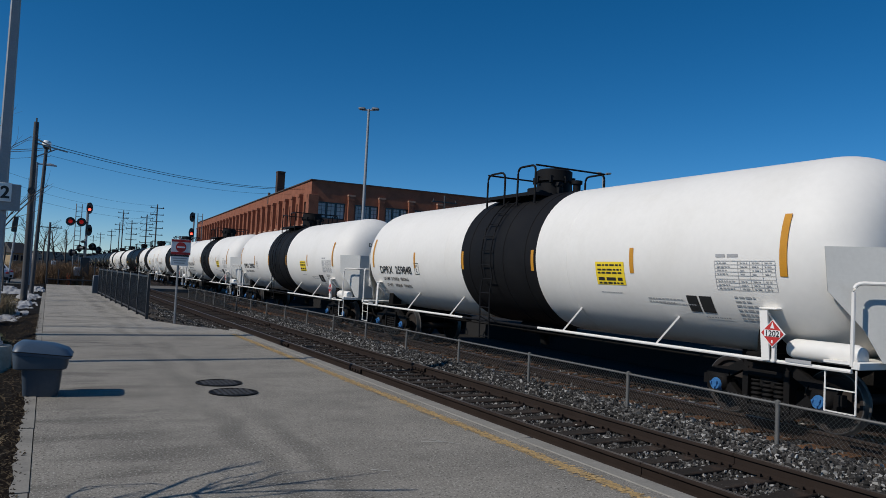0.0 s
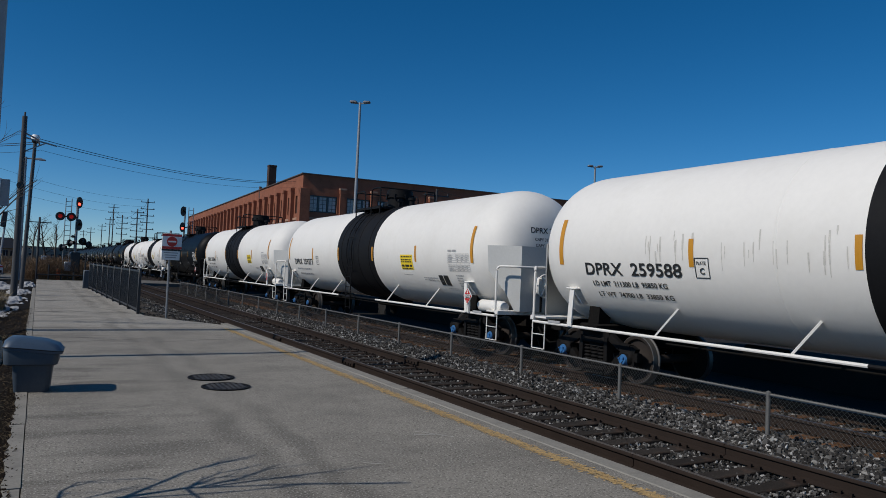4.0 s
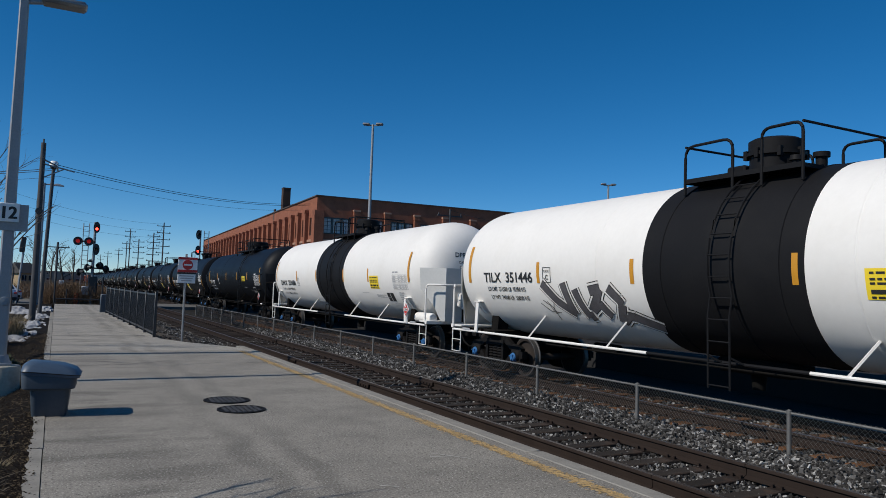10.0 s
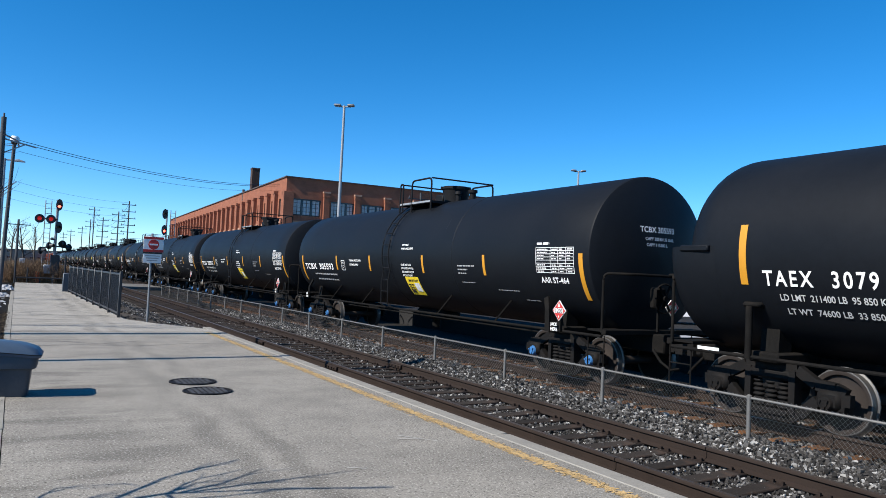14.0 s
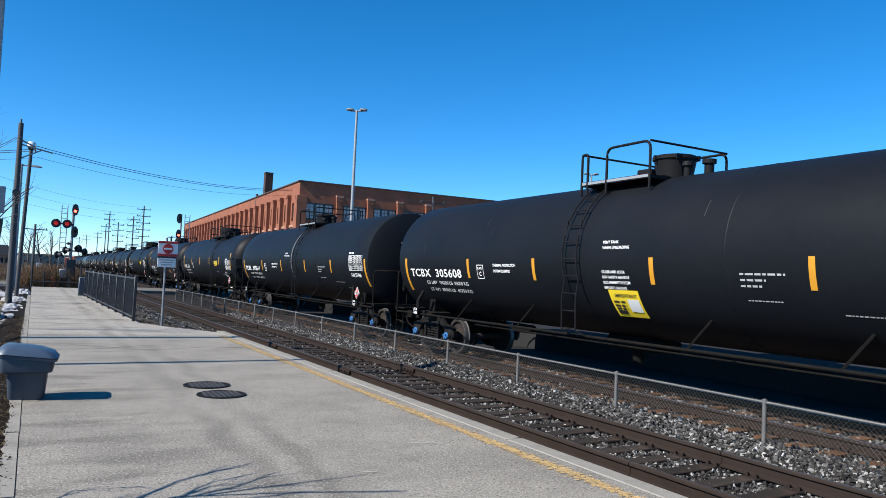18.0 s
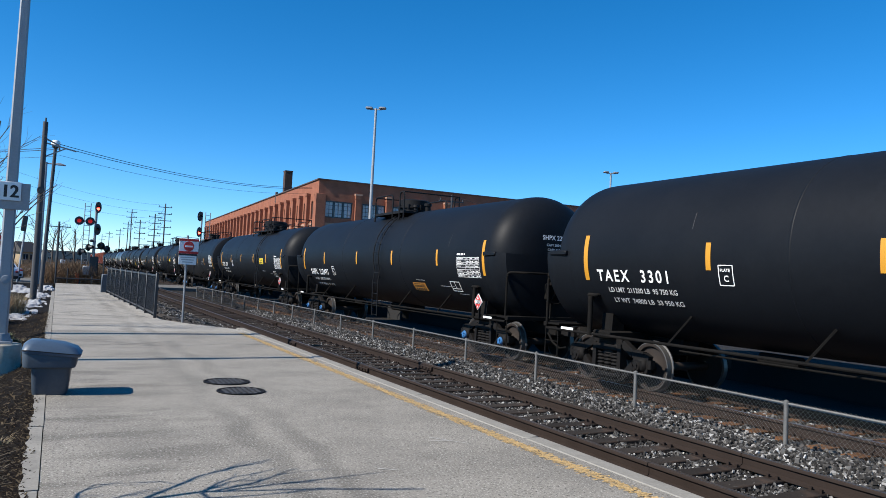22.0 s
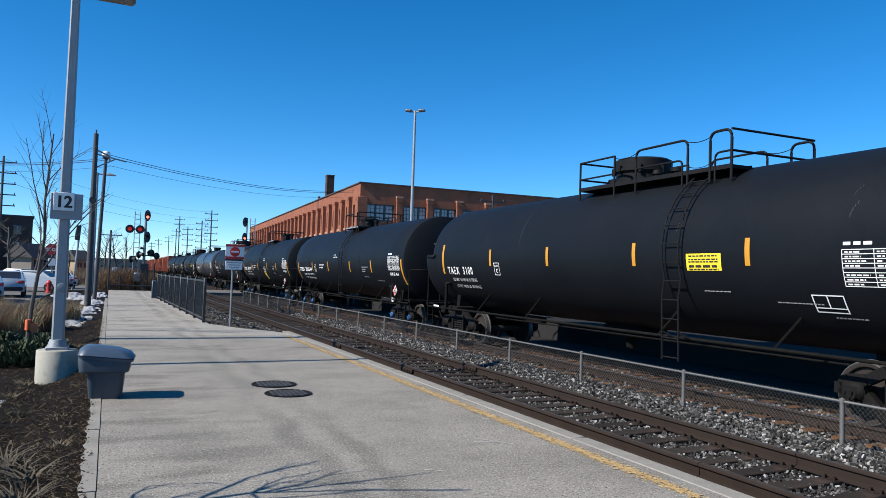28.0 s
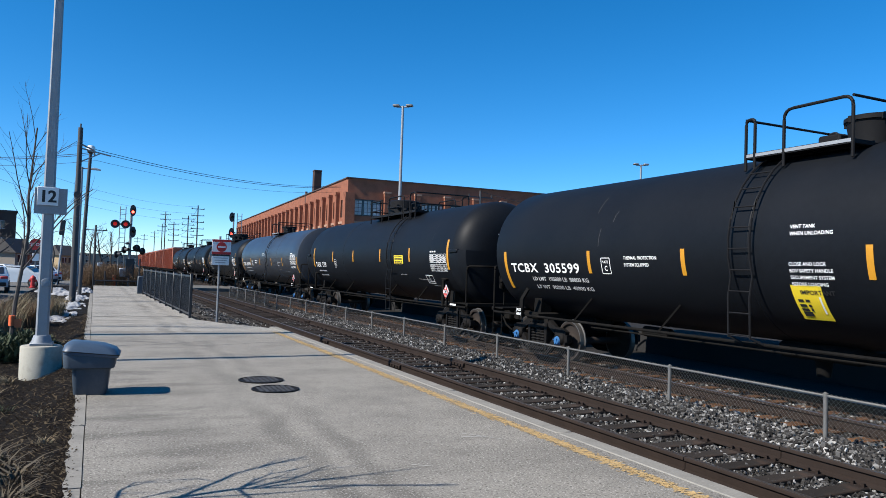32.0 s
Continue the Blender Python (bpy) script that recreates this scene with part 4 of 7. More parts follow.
        for k in range(8):
            a = k * math.pi / 4
            ms.box(((mr + 0.05) * math.cos(a), my + (mr + 0.05) * math.sin(a), top + mh - 0.27), (0.07, 0.07, 0.16))
    part("manway", ms, BANDPAINT, car)
    ms = Mesh()
    vy = my - mr - 0.15
    ms.lathe([(top - 0.1, 0.09), (top + 0.22, 0.09), (top + 0.22, 0.13), (top + 0.3, 0.13), (top + 0.32, 0.002)], "z", (0.1, vy - 0.2, 0), 12)
    ms.lathe([(top - 0.1, 0.07), (top + 0.16, 0.07), (top + 0.16, 0.11), (top + 0.24, 0.09), (top + 0.26, 0.002)], "z", (-0.25, vy, 0), 12)
    part("relief_valve", ms, BANDPAINT, car)
    part("vent_box", Mesh().box((0, my + mr + 0.25, top + 0.10), (0.4, 0.4, 0.28), bev=0.03), BANDPAINT, car)
    # hazard placards
    part("placard_holder", Mesh().bar((-1.47, -7.38, 0.98), (-1.47, -7.38, 1.25), 0.05), trim, car)
    placard(car, unumber, -1.52, -7.38, 1.38)
    placard(car, unumber, 0.15, -8.80 if kind == "white" else -8.72, 1.55, True, 0.24)
    return car


def mark(car, letters, number, size, y, z, material, loads="", width=2.3, kind="white", faded=None, plate=0.0):
    """Owner's letters and running number on the seen side and on the leading end."""
    rng = random.Random(int(number))
    ind, wide = {"white": (0.06, 0.78), "flat": (0.30, 0.78), "round": (0.13, 0.95), "short": (0.10, 0.78)}[kind]
    if letters == "SHPX":
        ind, wide = 0.10, 0.85
    gap = SPACED.get(letters, 1.0)
    whole = wrap_words(Mesh(), letters + "  " + number, size, y, z, width=width, spacing=gap)
    split = y - width * (max(v[0] for v in words(letters, size, gap)[0]) / max(v[0] for v in words(letters + "  " + number, size, gap)[0]) + 0.03)
    for name_, keep in (("owner_letters", lambda p: p[1] > split), ("running_number", lambda p: p[1] <= split)):
        one = Mesh()
        one.v, one.f = list(whole.v), [f for f in whole.f if keep(whole.v[f[0]])]
        one.smooth = [False] * len(one.f)
        me = one.data(name_, material)
        bm = bmesh.new()
        bm.from_mesh(me)
        bmesh.ops.delete(bm, geom=[v for v in bm.verts if not v.link_faces], context="VERTS")
        bm.to_mesh(me)
        bm.free()
        part(name_, me, None, car)
    ms = Mesh()
    if loads:
        small, first, step = (0.33, 1.00, 0.50) if letters == "UTLX" else (0.44, 0.64, 0.60)
        for k, line in enumerate(loads.split("|")):
            wrap_words(ms, line, size * small, y - width * (ind - (0.06 if small < 0.4 else 0)) - 0.06 * k, z - first * size - step * size * k, width=width * wide)
        if letters == "UTLX":
            bars_text(ms, y - 0.08, z - 0.52 * size, width * 0.42, size * 0.19, rng)
    else:
        for k, w in enumerate((0.76, 0.72)):
            bars_text(ms, y - width * ind - 0.1 * k, z - 0.64 * size - 0.60 * size * k, w * width, size * 0.22, rng)
    part("load_lettering", ms, faded or (LETTERK if kind == "white" and loads else LETTERM if loads else LETTERG), car, kind="stuff")
    y5 = plate or {"white": 4.05, "flat": 4.25, "round": 3.85, "short": 3.70}[kind]
    ms = Mesh()
    z5 = z + 0.02
    for a in (y5, y5 - 0.27):
        patch(ms, a + 0.008, a - 0.008, z5 - 0.02, z5 + 0.29, 0.009, 2)
    for zz in (z5 - 0.02, z5 + 0.29):
        patch(ms, y5, y5 - 0.27, zz - 0.007, zz + 0.007, 0.009, 1)
    wrap_words(ms, "PLATE", 0.07, y5 - 0.03, z5 + 0.19)
    wrap_words(ms, "C", 0.14, y5 - 0.09, z5 + 0.04)
    part("plate_mark", ms, material, car)
    ms = Mesh()
    zz = 2.98
    ex = -0.52 if kind == "white" else -0.50 if kind == "flat" else -0.44
    big_ = 0.19 if kind == "white" else 0.155
    end_words(ms, letters + " " + number, big_, ex, zz, kind)
    gal, lit = ("CAPY 31720 US GAL", "CAPY 120 073 L") if kind == "white" else ("CAPY 30540 US GAL", "CAPY 115600 L")
    end_words(ms, gal, big_ * 0.55, ex + 0.12, zz - big_, kind)
    end_words(ms, lit, big_ * 0.55, ex + 0.15, zz - big_ * 1.75, kind)
    part("end_lettering", ms, material if kind != "white" else LETTERK, car, kind="stuff")
    return car


# ---- ground, tracks, platform ----
RAIL_Z = -0.13
T1X = 6.70                            # middle of the near track
TILT = radians(0.6)                   # the far track runs this much off the near one


def far_track(x, u, z=0.0, rz=0.0):
    """A pose on the far track: x across from the world's origin, u along, z over the rail."""
    return pose(x * math.cos(TILT) + u * math.sin(TILT), -x * math.sin(TILT) + u * math.cos(TILT), RAIL_Z + z, 0, 0, -math.degrees(TILT) + rz)


T2X = 10.64

ground = single("ground", Mesh().add([(-3000, -3000, -0.46), (3000, -3000, -0.46), (3000, 3000, -0.46), (-3000, 3000, -0.46)], [(0, 1, 2, 3)]), GROUNDM, "flat brown ground reaching to the horizon", "ground", kind="structure")


def sheet(name, poly, z, thick, material, label, category, **kw):
    n = len(poly)
    ms = Mesh().add([(x, y, z) for x, y in poly] + [(x, y, z - thick) for x, y in poly], [tuple(range(n)), tuple(reversed(range(n, 2 * n)))] + [(i, (i + 1) % n, (i + 1) % n + n, i + n) for i in range(n)])
    return single(name, ms, material, label, category, kind="structure", **kw)


# ballast bed with a rough top
def bed(name, x0, x1, y0, y1, z, dx, label, rough=0.018, tilt=0.0):
    nx, ny = max(2, int((x1 - x0) / dx)), max(2, int((y1 - y0) / dx))
    vs, fs = [], []
    for j in range(ny + 1):
        for i in range(nx + 1):
            x, y = x0 + (x1 - x0) * i / nx, y0 + (y1 - y0) * j / ny
            h = noise.noise((x * 1.1, y * 1.1, 3)) * rough + noise.noise((x * 6, y * 6, 7)) * rough * 0.6
            if abs(x - T1X) < 1.32 or abs(x + 0.0 - T2X) < 1.4:
                h -= 0.045
            vs.append((x + tilt * y, y, z + h))
    for j in range(ny):
        for i in range(nx):
            a = j * (nx + 1) + i
            fs.append((a, a + 1, a + nx + 2, a + nx + 1))
    return single(name, Mesh().add(vs, fs, True), BALLAST, label, "ballast", kind="structure")


bed("ballast_bed", 5.06, 15.0, -14, 70, -0.31, 0.16, "grey crushed-stone ballast between and under the tracks")
bed("ballast_bed", 5.06, 16.5, 70, 700, -0.33, 3.0, "grey crushed-stone ballast of the distant tracks")
bed("ballast_bed", 5.06, 15.0, -420, -14, -0.33, 3.0, "grey crushed-stone ballast behind the viewer")

PLAT = [(-0.05, -14), (5.08, -14), (5.08, 20.6), (0.036, 20.6)]
PATHWAY = [(0.036, 20.6), (5.08, 20.6), (4.6, 21.9), (3.8, 23.2), (3.12, 24.9), (2.72, 46), (3.2, 60), (0.135, 60)]
sheet("pathway", PATHWAY, -0.001, 0.5, OLDPATH, "pale worn asphalt path beyond the platform", "path")
vs, fs, nx, ny = [], [], 26, 200
for j in range(ny + 1):
    for i in range(nx + 1):
        x, y = 2.5 + 2.9 * i / nx, 20.65 + 41.2 * j / ny
        drop = max(0.0, min(1.0, (x - 3.6) / 1.7))
        vs.append((x, y, -0.07 - 0.27 * drop + 0.03 * noise.noise((x * 1.5, y * 1.5, 4)) + 0.012 * noise.noise((x * 7, y * 7, 5))))
for j in range(ny):
    for i in range(nx):
        k = j * (nx + 1) + i
        fs.append((k, k + 1, k + nx + 2, k + nx + 1))
single("dirt_verge", Mesh().add(vs, fs, True), VERGE, "brown gravelly dirt between the path and the track", "dirt", kind="structure")
sheet("platform", PLAT, 0.0, 0.5, ASPHALT, "worn light grey asphalt platform with hairline cracks", "platform")


def soil_h(x, y):
    """Height of the planting bed: it dips away from the kerb, and levels out by the street."""
    f = max(0.0, min(1.0, (-0.16 + 0.0025 * y - x) / 0.8))
    f = f * f * (3 - 2 * f)
    g = max(0.0, min(1.0, (29.0 - y) / 8.0))
    return -0.03 - 0.25 * f * g + 0.02 * noise.noise((x * 1.7, y * 1.7, 2)) * f


vs, fs, nx, ny = [], [], 40, 150
for j in range(ny + 1):
    for i in range(nx + 1):
        y = -14 + 74 * j / ny
        x1 = -0.14 + 0.0025 * y
        x0 = -9 if y < 30 else -3.2
        x = x1 + (x0 - x1) * (i / nx) ** 1.6
        vs.append((x, y, soil_h(x, y)))
for j in range(ny):
    for i in range(nx):
        a = j * (nx + 1) + i
        fs.append((a, a + nx + 1, a + nx + 2, a + 1))
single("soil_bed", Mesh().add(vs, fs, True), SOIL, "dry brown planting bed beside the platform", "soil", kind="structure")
sheet("street", [(-14, 30.2), (-3.3, 30.2), (-3.3, 62), (60, 62), (60, 70), (5, 70.5), (-3.3, 75), (-3.3, 400), (-14, 400)], -0.10, 0.3, STREETM, "grey asphalt street and level crossing", "road")
# near part is coloured dark to deepen the train's shade
sheet("car_park", [(13.9, -60), (90, -60), (90, 61.5), (14.9, 61.5)], 0.36, 0.82, ROADM, "asphalt car park beyond the tracks, coloured dark for the train's shade", "car park")
# pale sheet stands in for sunlit car park ground past the train's shadow
sheet("snow_verge", [(15.85, -20), (18.6, -20), (18.9, 45), (16.3, 45)], 0.375, 0.012, SNOW, "pale strip painted for the sunlit ground along the car park", "snow")

# platform edge slabs
edge = thing("platform_edge", "pale concrete coping along the platform edge", "kerb", kind="structure")
slab = Mesh().box((0, 0, 0), (0.215, 2.96, 0.36), bev=0.012).data("edge_slab", COPING)
y = 6.89 - 7 * 3.0
while y < 20:
    part("edge_slab", slab, None, edge, at=pose(4.975, y + 1.5, -0.17))
    y += 3.0
kerb = thing("kerb", "chipped narrow concrete kerb beside the planting bed", "kerb", kind="structure")
rk = random.Random(5)
for k in range(22):
    ms = Mesh()
    y0, y1 = -8 + k * 2.4, -8 + k * 2.4 + 2.37
    n = 16
    left = [(-0.14 + rk.uniform(-0.025, 0.02), y0 + (y1 - y0) * i / n) for i in range(n + 1)]
    xr = -0.02 + 0.0025 * y0
    poly = [(xr, y0), (xr, y1)] + [(x + 0.0025 * y0, yy) for x, yy in reversed(left)]
    m = len(poly)
    ms.add([(a, b, 0.008) for a, b in poly] + [(a, b, -0.25) for a, b in poly], [tuple(range(m))] + [(i, (i + 1) % m, (i + 1) % m + m, i + m) for i in range(m)])
    part("kerb_stone", ms, COPING, kerb)

# yellow line, in worn dabs
ms = Mesh()
ry = random.Random(11)
for k in range(9500):
    x = ry.gauss(4.62, 0.043)
    if not 4.47 < x < 4.77:
        continue
    yy = 2.2 + 18.0 * ry.random()
    a, L, w = ry.uniform(-1.6, 1.6), ry.uniform(0.018, 0.045), ry.uniform(0.012, 0.028)
    dx, dy, zz = math.cos(a), math.sin(a), 0.003 + 0.004 * ry.random()
    ms.add([(x - dx * L / 2 + dy * w / 2, yy - dy * L / 2 - dx * w / 2, zz), (x + dx * L / 2, yy + dy * L / 2 - dx * w / 2, zz), (x + dx * L / 2 - dy * w / 2, yy + dy * L / 2 + dx * w / 2, zz), (x - dx * L / 2, yy - dy * L / 2 + dx * w / 2, zz)], [(0, 1, 2, 3)])
single("safety_line", ms, YELLOWLINE, "worn yellow safety line along the platform edge", "painted line", kind="structure")
ms = Mesh()
for a, b in (((3.80, 7.25), (4.10, 6.85)), ((3.72, 7.08), (3.95, 7.02)), ((2.75, 6.2), (2.9, 6.1))):
    d = Vector((b[0] - a[0], b[1] - a[1], 0)).normalized() * 0.012
    ms.add([(a[0] - d.y, a[1] + d.x, 0.004), (b[0] - d.y, b[1] + d.x, 0.004), (b[0] + d.y, b[1] - d.x, 0.004), (a[0] + d.y, a[1] - d.x, 0.004)], [(0, 1, 2, 3)])
single("survey_mark", ms, FAINT, "faded white spray mark on the asphalt", "paint mark", kind="structure")
CRACK = mat("crack_filler", (0.09, 0.088, 0.085), 0.9)
ms = Mesh()
rc = random.Random(3)
for path in ([(0.1, 16.9), (1.2, 17.2), (2.3, 16.8), (3.6, 17.3), (5.0, 17.0)], [(0.1, 26), (1.0, 26.5), (2.0, 26.1), (2.9, 26.4)], [(1.4, 32), (1.9, 29), (2.4, 27.2), (2.9, 25.2)], [(0.2, 40), (1.4, 40.5), (2.6, 40.1)], [(0.15, 27.6), (0.55, 27.4), (0.6, 25.2)], [(0.2, 32.5), (1.3, 32.8), (2.2, 32.2)], [(0.9, 18.0), (1.7, 17.3), (2.6, 17.9)]):
    pts = []
    for a, b in zip(path, path[1:]):
        for k in range(8):
            t = k / 8
            pts.append((a[0] + (b[0] - a[0]) * t + rc.uniform(-0.03, 0.03), a[1] + (b[1] - a[1]) * t + rc.uniform(-0.05, 0.05)))
    for a, b in zip(pts, pts[1:]):
        w = 0.018 if a[1] < 20 else 0.05
        ms.add([(a[0], a[1] - w, 0.003), (b[0], b[1] - w, 0.003), (b[0], b[1] + w, 0.003), (a[0], a[1] + w, 0.003)], [(0, 1, 2, 3)])
single("asphalt_cracks", ms, CRACK, "dark cracks across the asphalt", "cracks", kind="structure")


def manhole(x, y, r):
    t = thing("manhole_cover", "dark cast iron manhole cover with a raised grid", "manhole", pose(x, y, 0.003), group="manhole covers")
    IRON = CASTIRON
    part("ring", Mesh().lathe([(0.0, r), (0.012, r), (0.012, r - 0.03), (0.0, r - 0.035)], "z", n=40), IRON, t)
    part("plate", Mesh().lathe([(0.004, r - 0.034), (0.004, 0.002)], "z", n=40), IRON, t)
    ms = Mesh()
    step = 0.075
    for i in range(-5, 6):
        for j in range(-5, 6):
            px, py = i * step, j * step
            if math.hypot(px, py) < r - 0.06:
                ms.box((px, py, 0.009), (0.048, 0.048, 0.010))
    part("raised_grid", ms, mat("worn_iron_studs", (0.10, 0.093, 0.086), 0.6, metal=0.4), t, kind="stuff")
    return t


manhole(2.48, 11.58, 0.35)
manhole(2.50, 10.67, 0.345)


# tracks
def rail_mesh(x, y0, y1):
    """Flat-bottomed rail, its head's top at z 0."""
    prof = [(-0.036, -0.012), (-0.028, 0), (0.028, 0), (0.036, -0.012), (0.036, -0.038), (0.010, -0.055), (0.010, -0.135), (0.070, -0.158), (0.070, -0.170), (-0.070, -0.170), (-0.070, -0.158), (-0.010, -0.135), (-0.010, -0.055), (-0.036, -0.038)]
    n = len(prof)
    vs = [(x + a, yy, b) for yy in (y0, y1) for a, b in prof]
    return Mesh().add(vs, [(i, (i + 1) % n, (i + 1) % n + n, i + n) for i in range(n)] + [tuple(range(n)), tuple(reversed(range(n, 2 * n)))])


def track(name, label, m, near):
    t = thing(name, label, "railway track", m, kind="structure")
    for sx in (-1, 1):
        for y0, y1 in ((-420, 6.0), (6.01, 14.4), (14.41, 27.0), (27.01, 700)):
            me = rail_mesh(sx * 0.755, y0, y1).data("rail", [RUST, RAILTOP])
            for p in me.polygons:
                if p.center.z > -0.006 and abs(p.normal.z) > 0.5:
                    p.material_index = 1
            part("rail", me, None, t)
    rng = random.Random(21 if near else 22)
    tie_data = []
    for q in range(4):
        ms = Mesh().box((0, 0, 0), (2.58, 0.225, 0.17), bev=0.012)
        ms.v = [(x, yy + 0.012 * noise.noise((x * 3, q * 5, z * 4)), z + 0.008 * noise.noise((x * 4, yy * 9, q * 3.0))) for x, yy, z in ms.v]
        tie_data.append(ms.data("tie", TIE if near else TIE_RUSTY))
    plate = Mesh()
    for sx in (-1, 1):
        plate.box((sx * 0.755, 0, -0.171), (0.34, 0.19, 0.016))
        for dx in (-0.11, 0.11):
            for dy in (-0.06, 0.06):
                plate.box((sx * 0.755 + dx, dy, -0.150), (0.032, 0.032, 0.05))
    plate = plate.data("tie_plates", RUST)
    y = 1.2
    while y < 62 if near else y < 45:
        part("tie", tie_data[rng.randrange(4)], None, t, at=pose(rng.uniform(-0.05, 0.05), y, -0.256, 0, rng.uniform(-0.4, 0.4), rng.uniform(-1.2, 1.2)))
        part("tie_plates", plate, None, t, at=pose(0, y, -0.003))
        y += 0.535 + rng.uniform(-0.03, 0.03)
    if near:
        # joint bars
        for sx, yy in ((-1, 14.4), (1, 14.41), (-1, 6.0 - 3), (1, 27.0), (-1, 19.6)):
            ms = Mesh()
            for e in (-1, 1):
                ms.box((sx * 0.755 + e * 0.04, yy, -0.085), (0.05, 0.62, 0.085), bev=0.01)
                for k in (-0.22, -0.08, 0.08, 0.22):
                    ms.box((sx * 0.755 + e * 0.075, yy + k, -0.085), (0.03, 0.035, 0.035))
            part("joint_bar", ms, RUST, t)
    return t


track("track_1", "rusty rails on weathered wooden ties beside the platform", pose(T1X, 0, RAIL_Z), True)
track("track_2", "rusty rails on wooden ties under the goods train", far_track(T2X, 0), False)


def scatter_stones(n, area, seed, size, name, label):
    """Loose stones as one mesh: each a squashed, uneven block."""
    rng = np.random.default_rng(seed)
    base = np.array([(i, j, k) for i in (-1, 1) for j in (-1, 1) for k in (-1, 1)], float) * 0.72
    tri = np.array([(0, 1, 3), (0, 3, 2), (4, 6, 7), (4, 7, 5), (0, 4, 5), (0, 5, 1), (2, 3, 7), (2, 7, 6), (0, 2, 6), (0, 6, 4), (1, 5, 7), (1, 7, 3)])
    P = area(rng, n)
    n = len(P)
    S = rng.uniform(size[0], size[1], (n, 1, 1)) * rng.uniform(0.55, 1.4, (n, 1, 3))
    V = base[None] * S + rng.normal(0, 0.26, (n, 8, 3)) * S * 0.8
    a = rng.uniform(0, 2 * np.pi, n)
    b = rng.uniform(-0.9, 0.9, n)
    ca, sa, cb, sb = np.cos(a), np.sin(a), np.cos(b), np.sin(b)
    x, y, z = V[..., 0].copy(), V[..., 1].copy(), V[..., 2].copy()
    y, z = y * cb[:, None] - z * sb[:, None], y * sb[:, None] + z * cb[:, None]
    x, y = x * ca[:, None] - y * sa[:, None], x * sa[:, None] + y * ca[:, None]
    V = np.stack([x, y, z], -1) + P[:, None, :]
    F = (tri[None] + (np.arange(n) * 8)[:, None, None]).reshape(-1, 3)
    me = bpy.data.meshes.new(name)
    me.vertices.add(n * 8)
    me.vertices.foreach_set("co", V.reshape(-1))
    me.loops.add(len(F) * 3)
    me.loops.foreach_set("vertex_index", F.reshape(-1).astype(np.int32))
    me.polygons.add(len(F))
    me.polygons.foreach_set("loop_start", (np.arange(len(F)) * 3).astype(np.int32))
    me.polygons.foreach_set("use_smooth", np.zeros(len(F), dtype=bool))
    me.update(calc_edges=True)
    me.validate()
    me.materials.append(STONES)
    return tagged(new(name, me), label, "ballast stones", kind="stuff")


STONES = bpy.data.materials.new("mixed_ballast_stones")
STONES.use_nodes = True
_n, _l = STONES.node_tree.nodes, STONES.node_tree.links
_g = _n.new("ShaderNodeNewGeometry")
_r = _n.new("ShaderNodeValToRGB")
_r.color_ramp.elements[0].color, _r.color_ramp.elements[1].color = (0.010, 0.009, 0.008, 1), (0.40, 0.39, 0.37, 1)
for pos, c in ((0.30, (0.020, 0.018, 0.016, 1)), (0.60, (0.055, 0.051, 0.047, 1)), (0.86, (0.15, 0.144, 0.135, 1))):
    _r.color_ramp.elements.new(pos).color = c
_l.new(_g.outputs["Random Per Island"], _r.inputs[0])
_l.new(_r.outputs[0], _n["Principled BSDF"].inputs["Base Color"])
_n["Principled BSDF"].inputs["Roughness"].default_value = 0.9


def crib_area(rng, n):
    y = 2.0 + 28 * rng.random(n) ** 1.5
    x = 5.14 + 3.2 * rng.random(n)
    inner = np.abs(x - T1X) < 1.3
    z = np.where(inner, -0.338, -0.29) + rng.normal(0, 0.012, n)
    return np.stack([x, y, z], -1)


def shoulder_area(rng, n):
    y = 2.0 + 32 * rng.random(n) ** 1.5
    x = 7.75 + 1.0 * rng.random(n)
    z = -0.27 + 0.10 * np.exp(-((x - 8.35) / 0.33) ** 2) + rng.normal(0, 0.02, n)
    return np.stack([x, y, z], -1)


def far_area(rng, n):
    y = 1.0 + 32 * rng.random(n) ** 1.4
    x = 8.7 + 3.2 * rng.random(n)
    z = np.where(np.abs(x - T2X) < 1.35, -0.335, -0.285) + rng.normal(0, 0.012, n)
    return np.stack([x + 0.0105 * y, y, z], -1)


def verge_area(rng, n):
    y = 20.8 + 34 * rng.random(n) ** 1.5
    x = 3.0 + 2.4 * rng.random(n) ** 0.7
    edge_x = np.interp(y, [20.6, 21.9, 23.2, 24.9, 46, 60], [5.08, 4.6, 3.8, 3.12, 2.72, 3.2])
    keep = (x > edge_x + 0.06) & (rng.random(n) < 0.5 + 0.5 * np.sin(x * 3.1 + 1.7 * np.sin(y * 0.9)))
    return np.stack([x, y, -0.065 - 0.27 * np.clip((x - 3.6) / 1.7, 0, 1)], -1)[keep]


scatter_stones(52000, crib_area, 1, (0.009, 0.022), "crib_stones", "grey crushed stones between the ties")
scatter_stones(46000, shoulder_area, 2, (0.011, 0.030), "shoulder_stones", "heap of grey crushed stones along the wire fence")
scatter_stones(9000, verge_area, 6, (0.013, 0.036), "verge_stones", "loose stones on the dirt beside the path")
scatter_stones(20000, far_area, 4, (0.014, 0.034), "far_stones", "brownish crushed stones beside the far track")


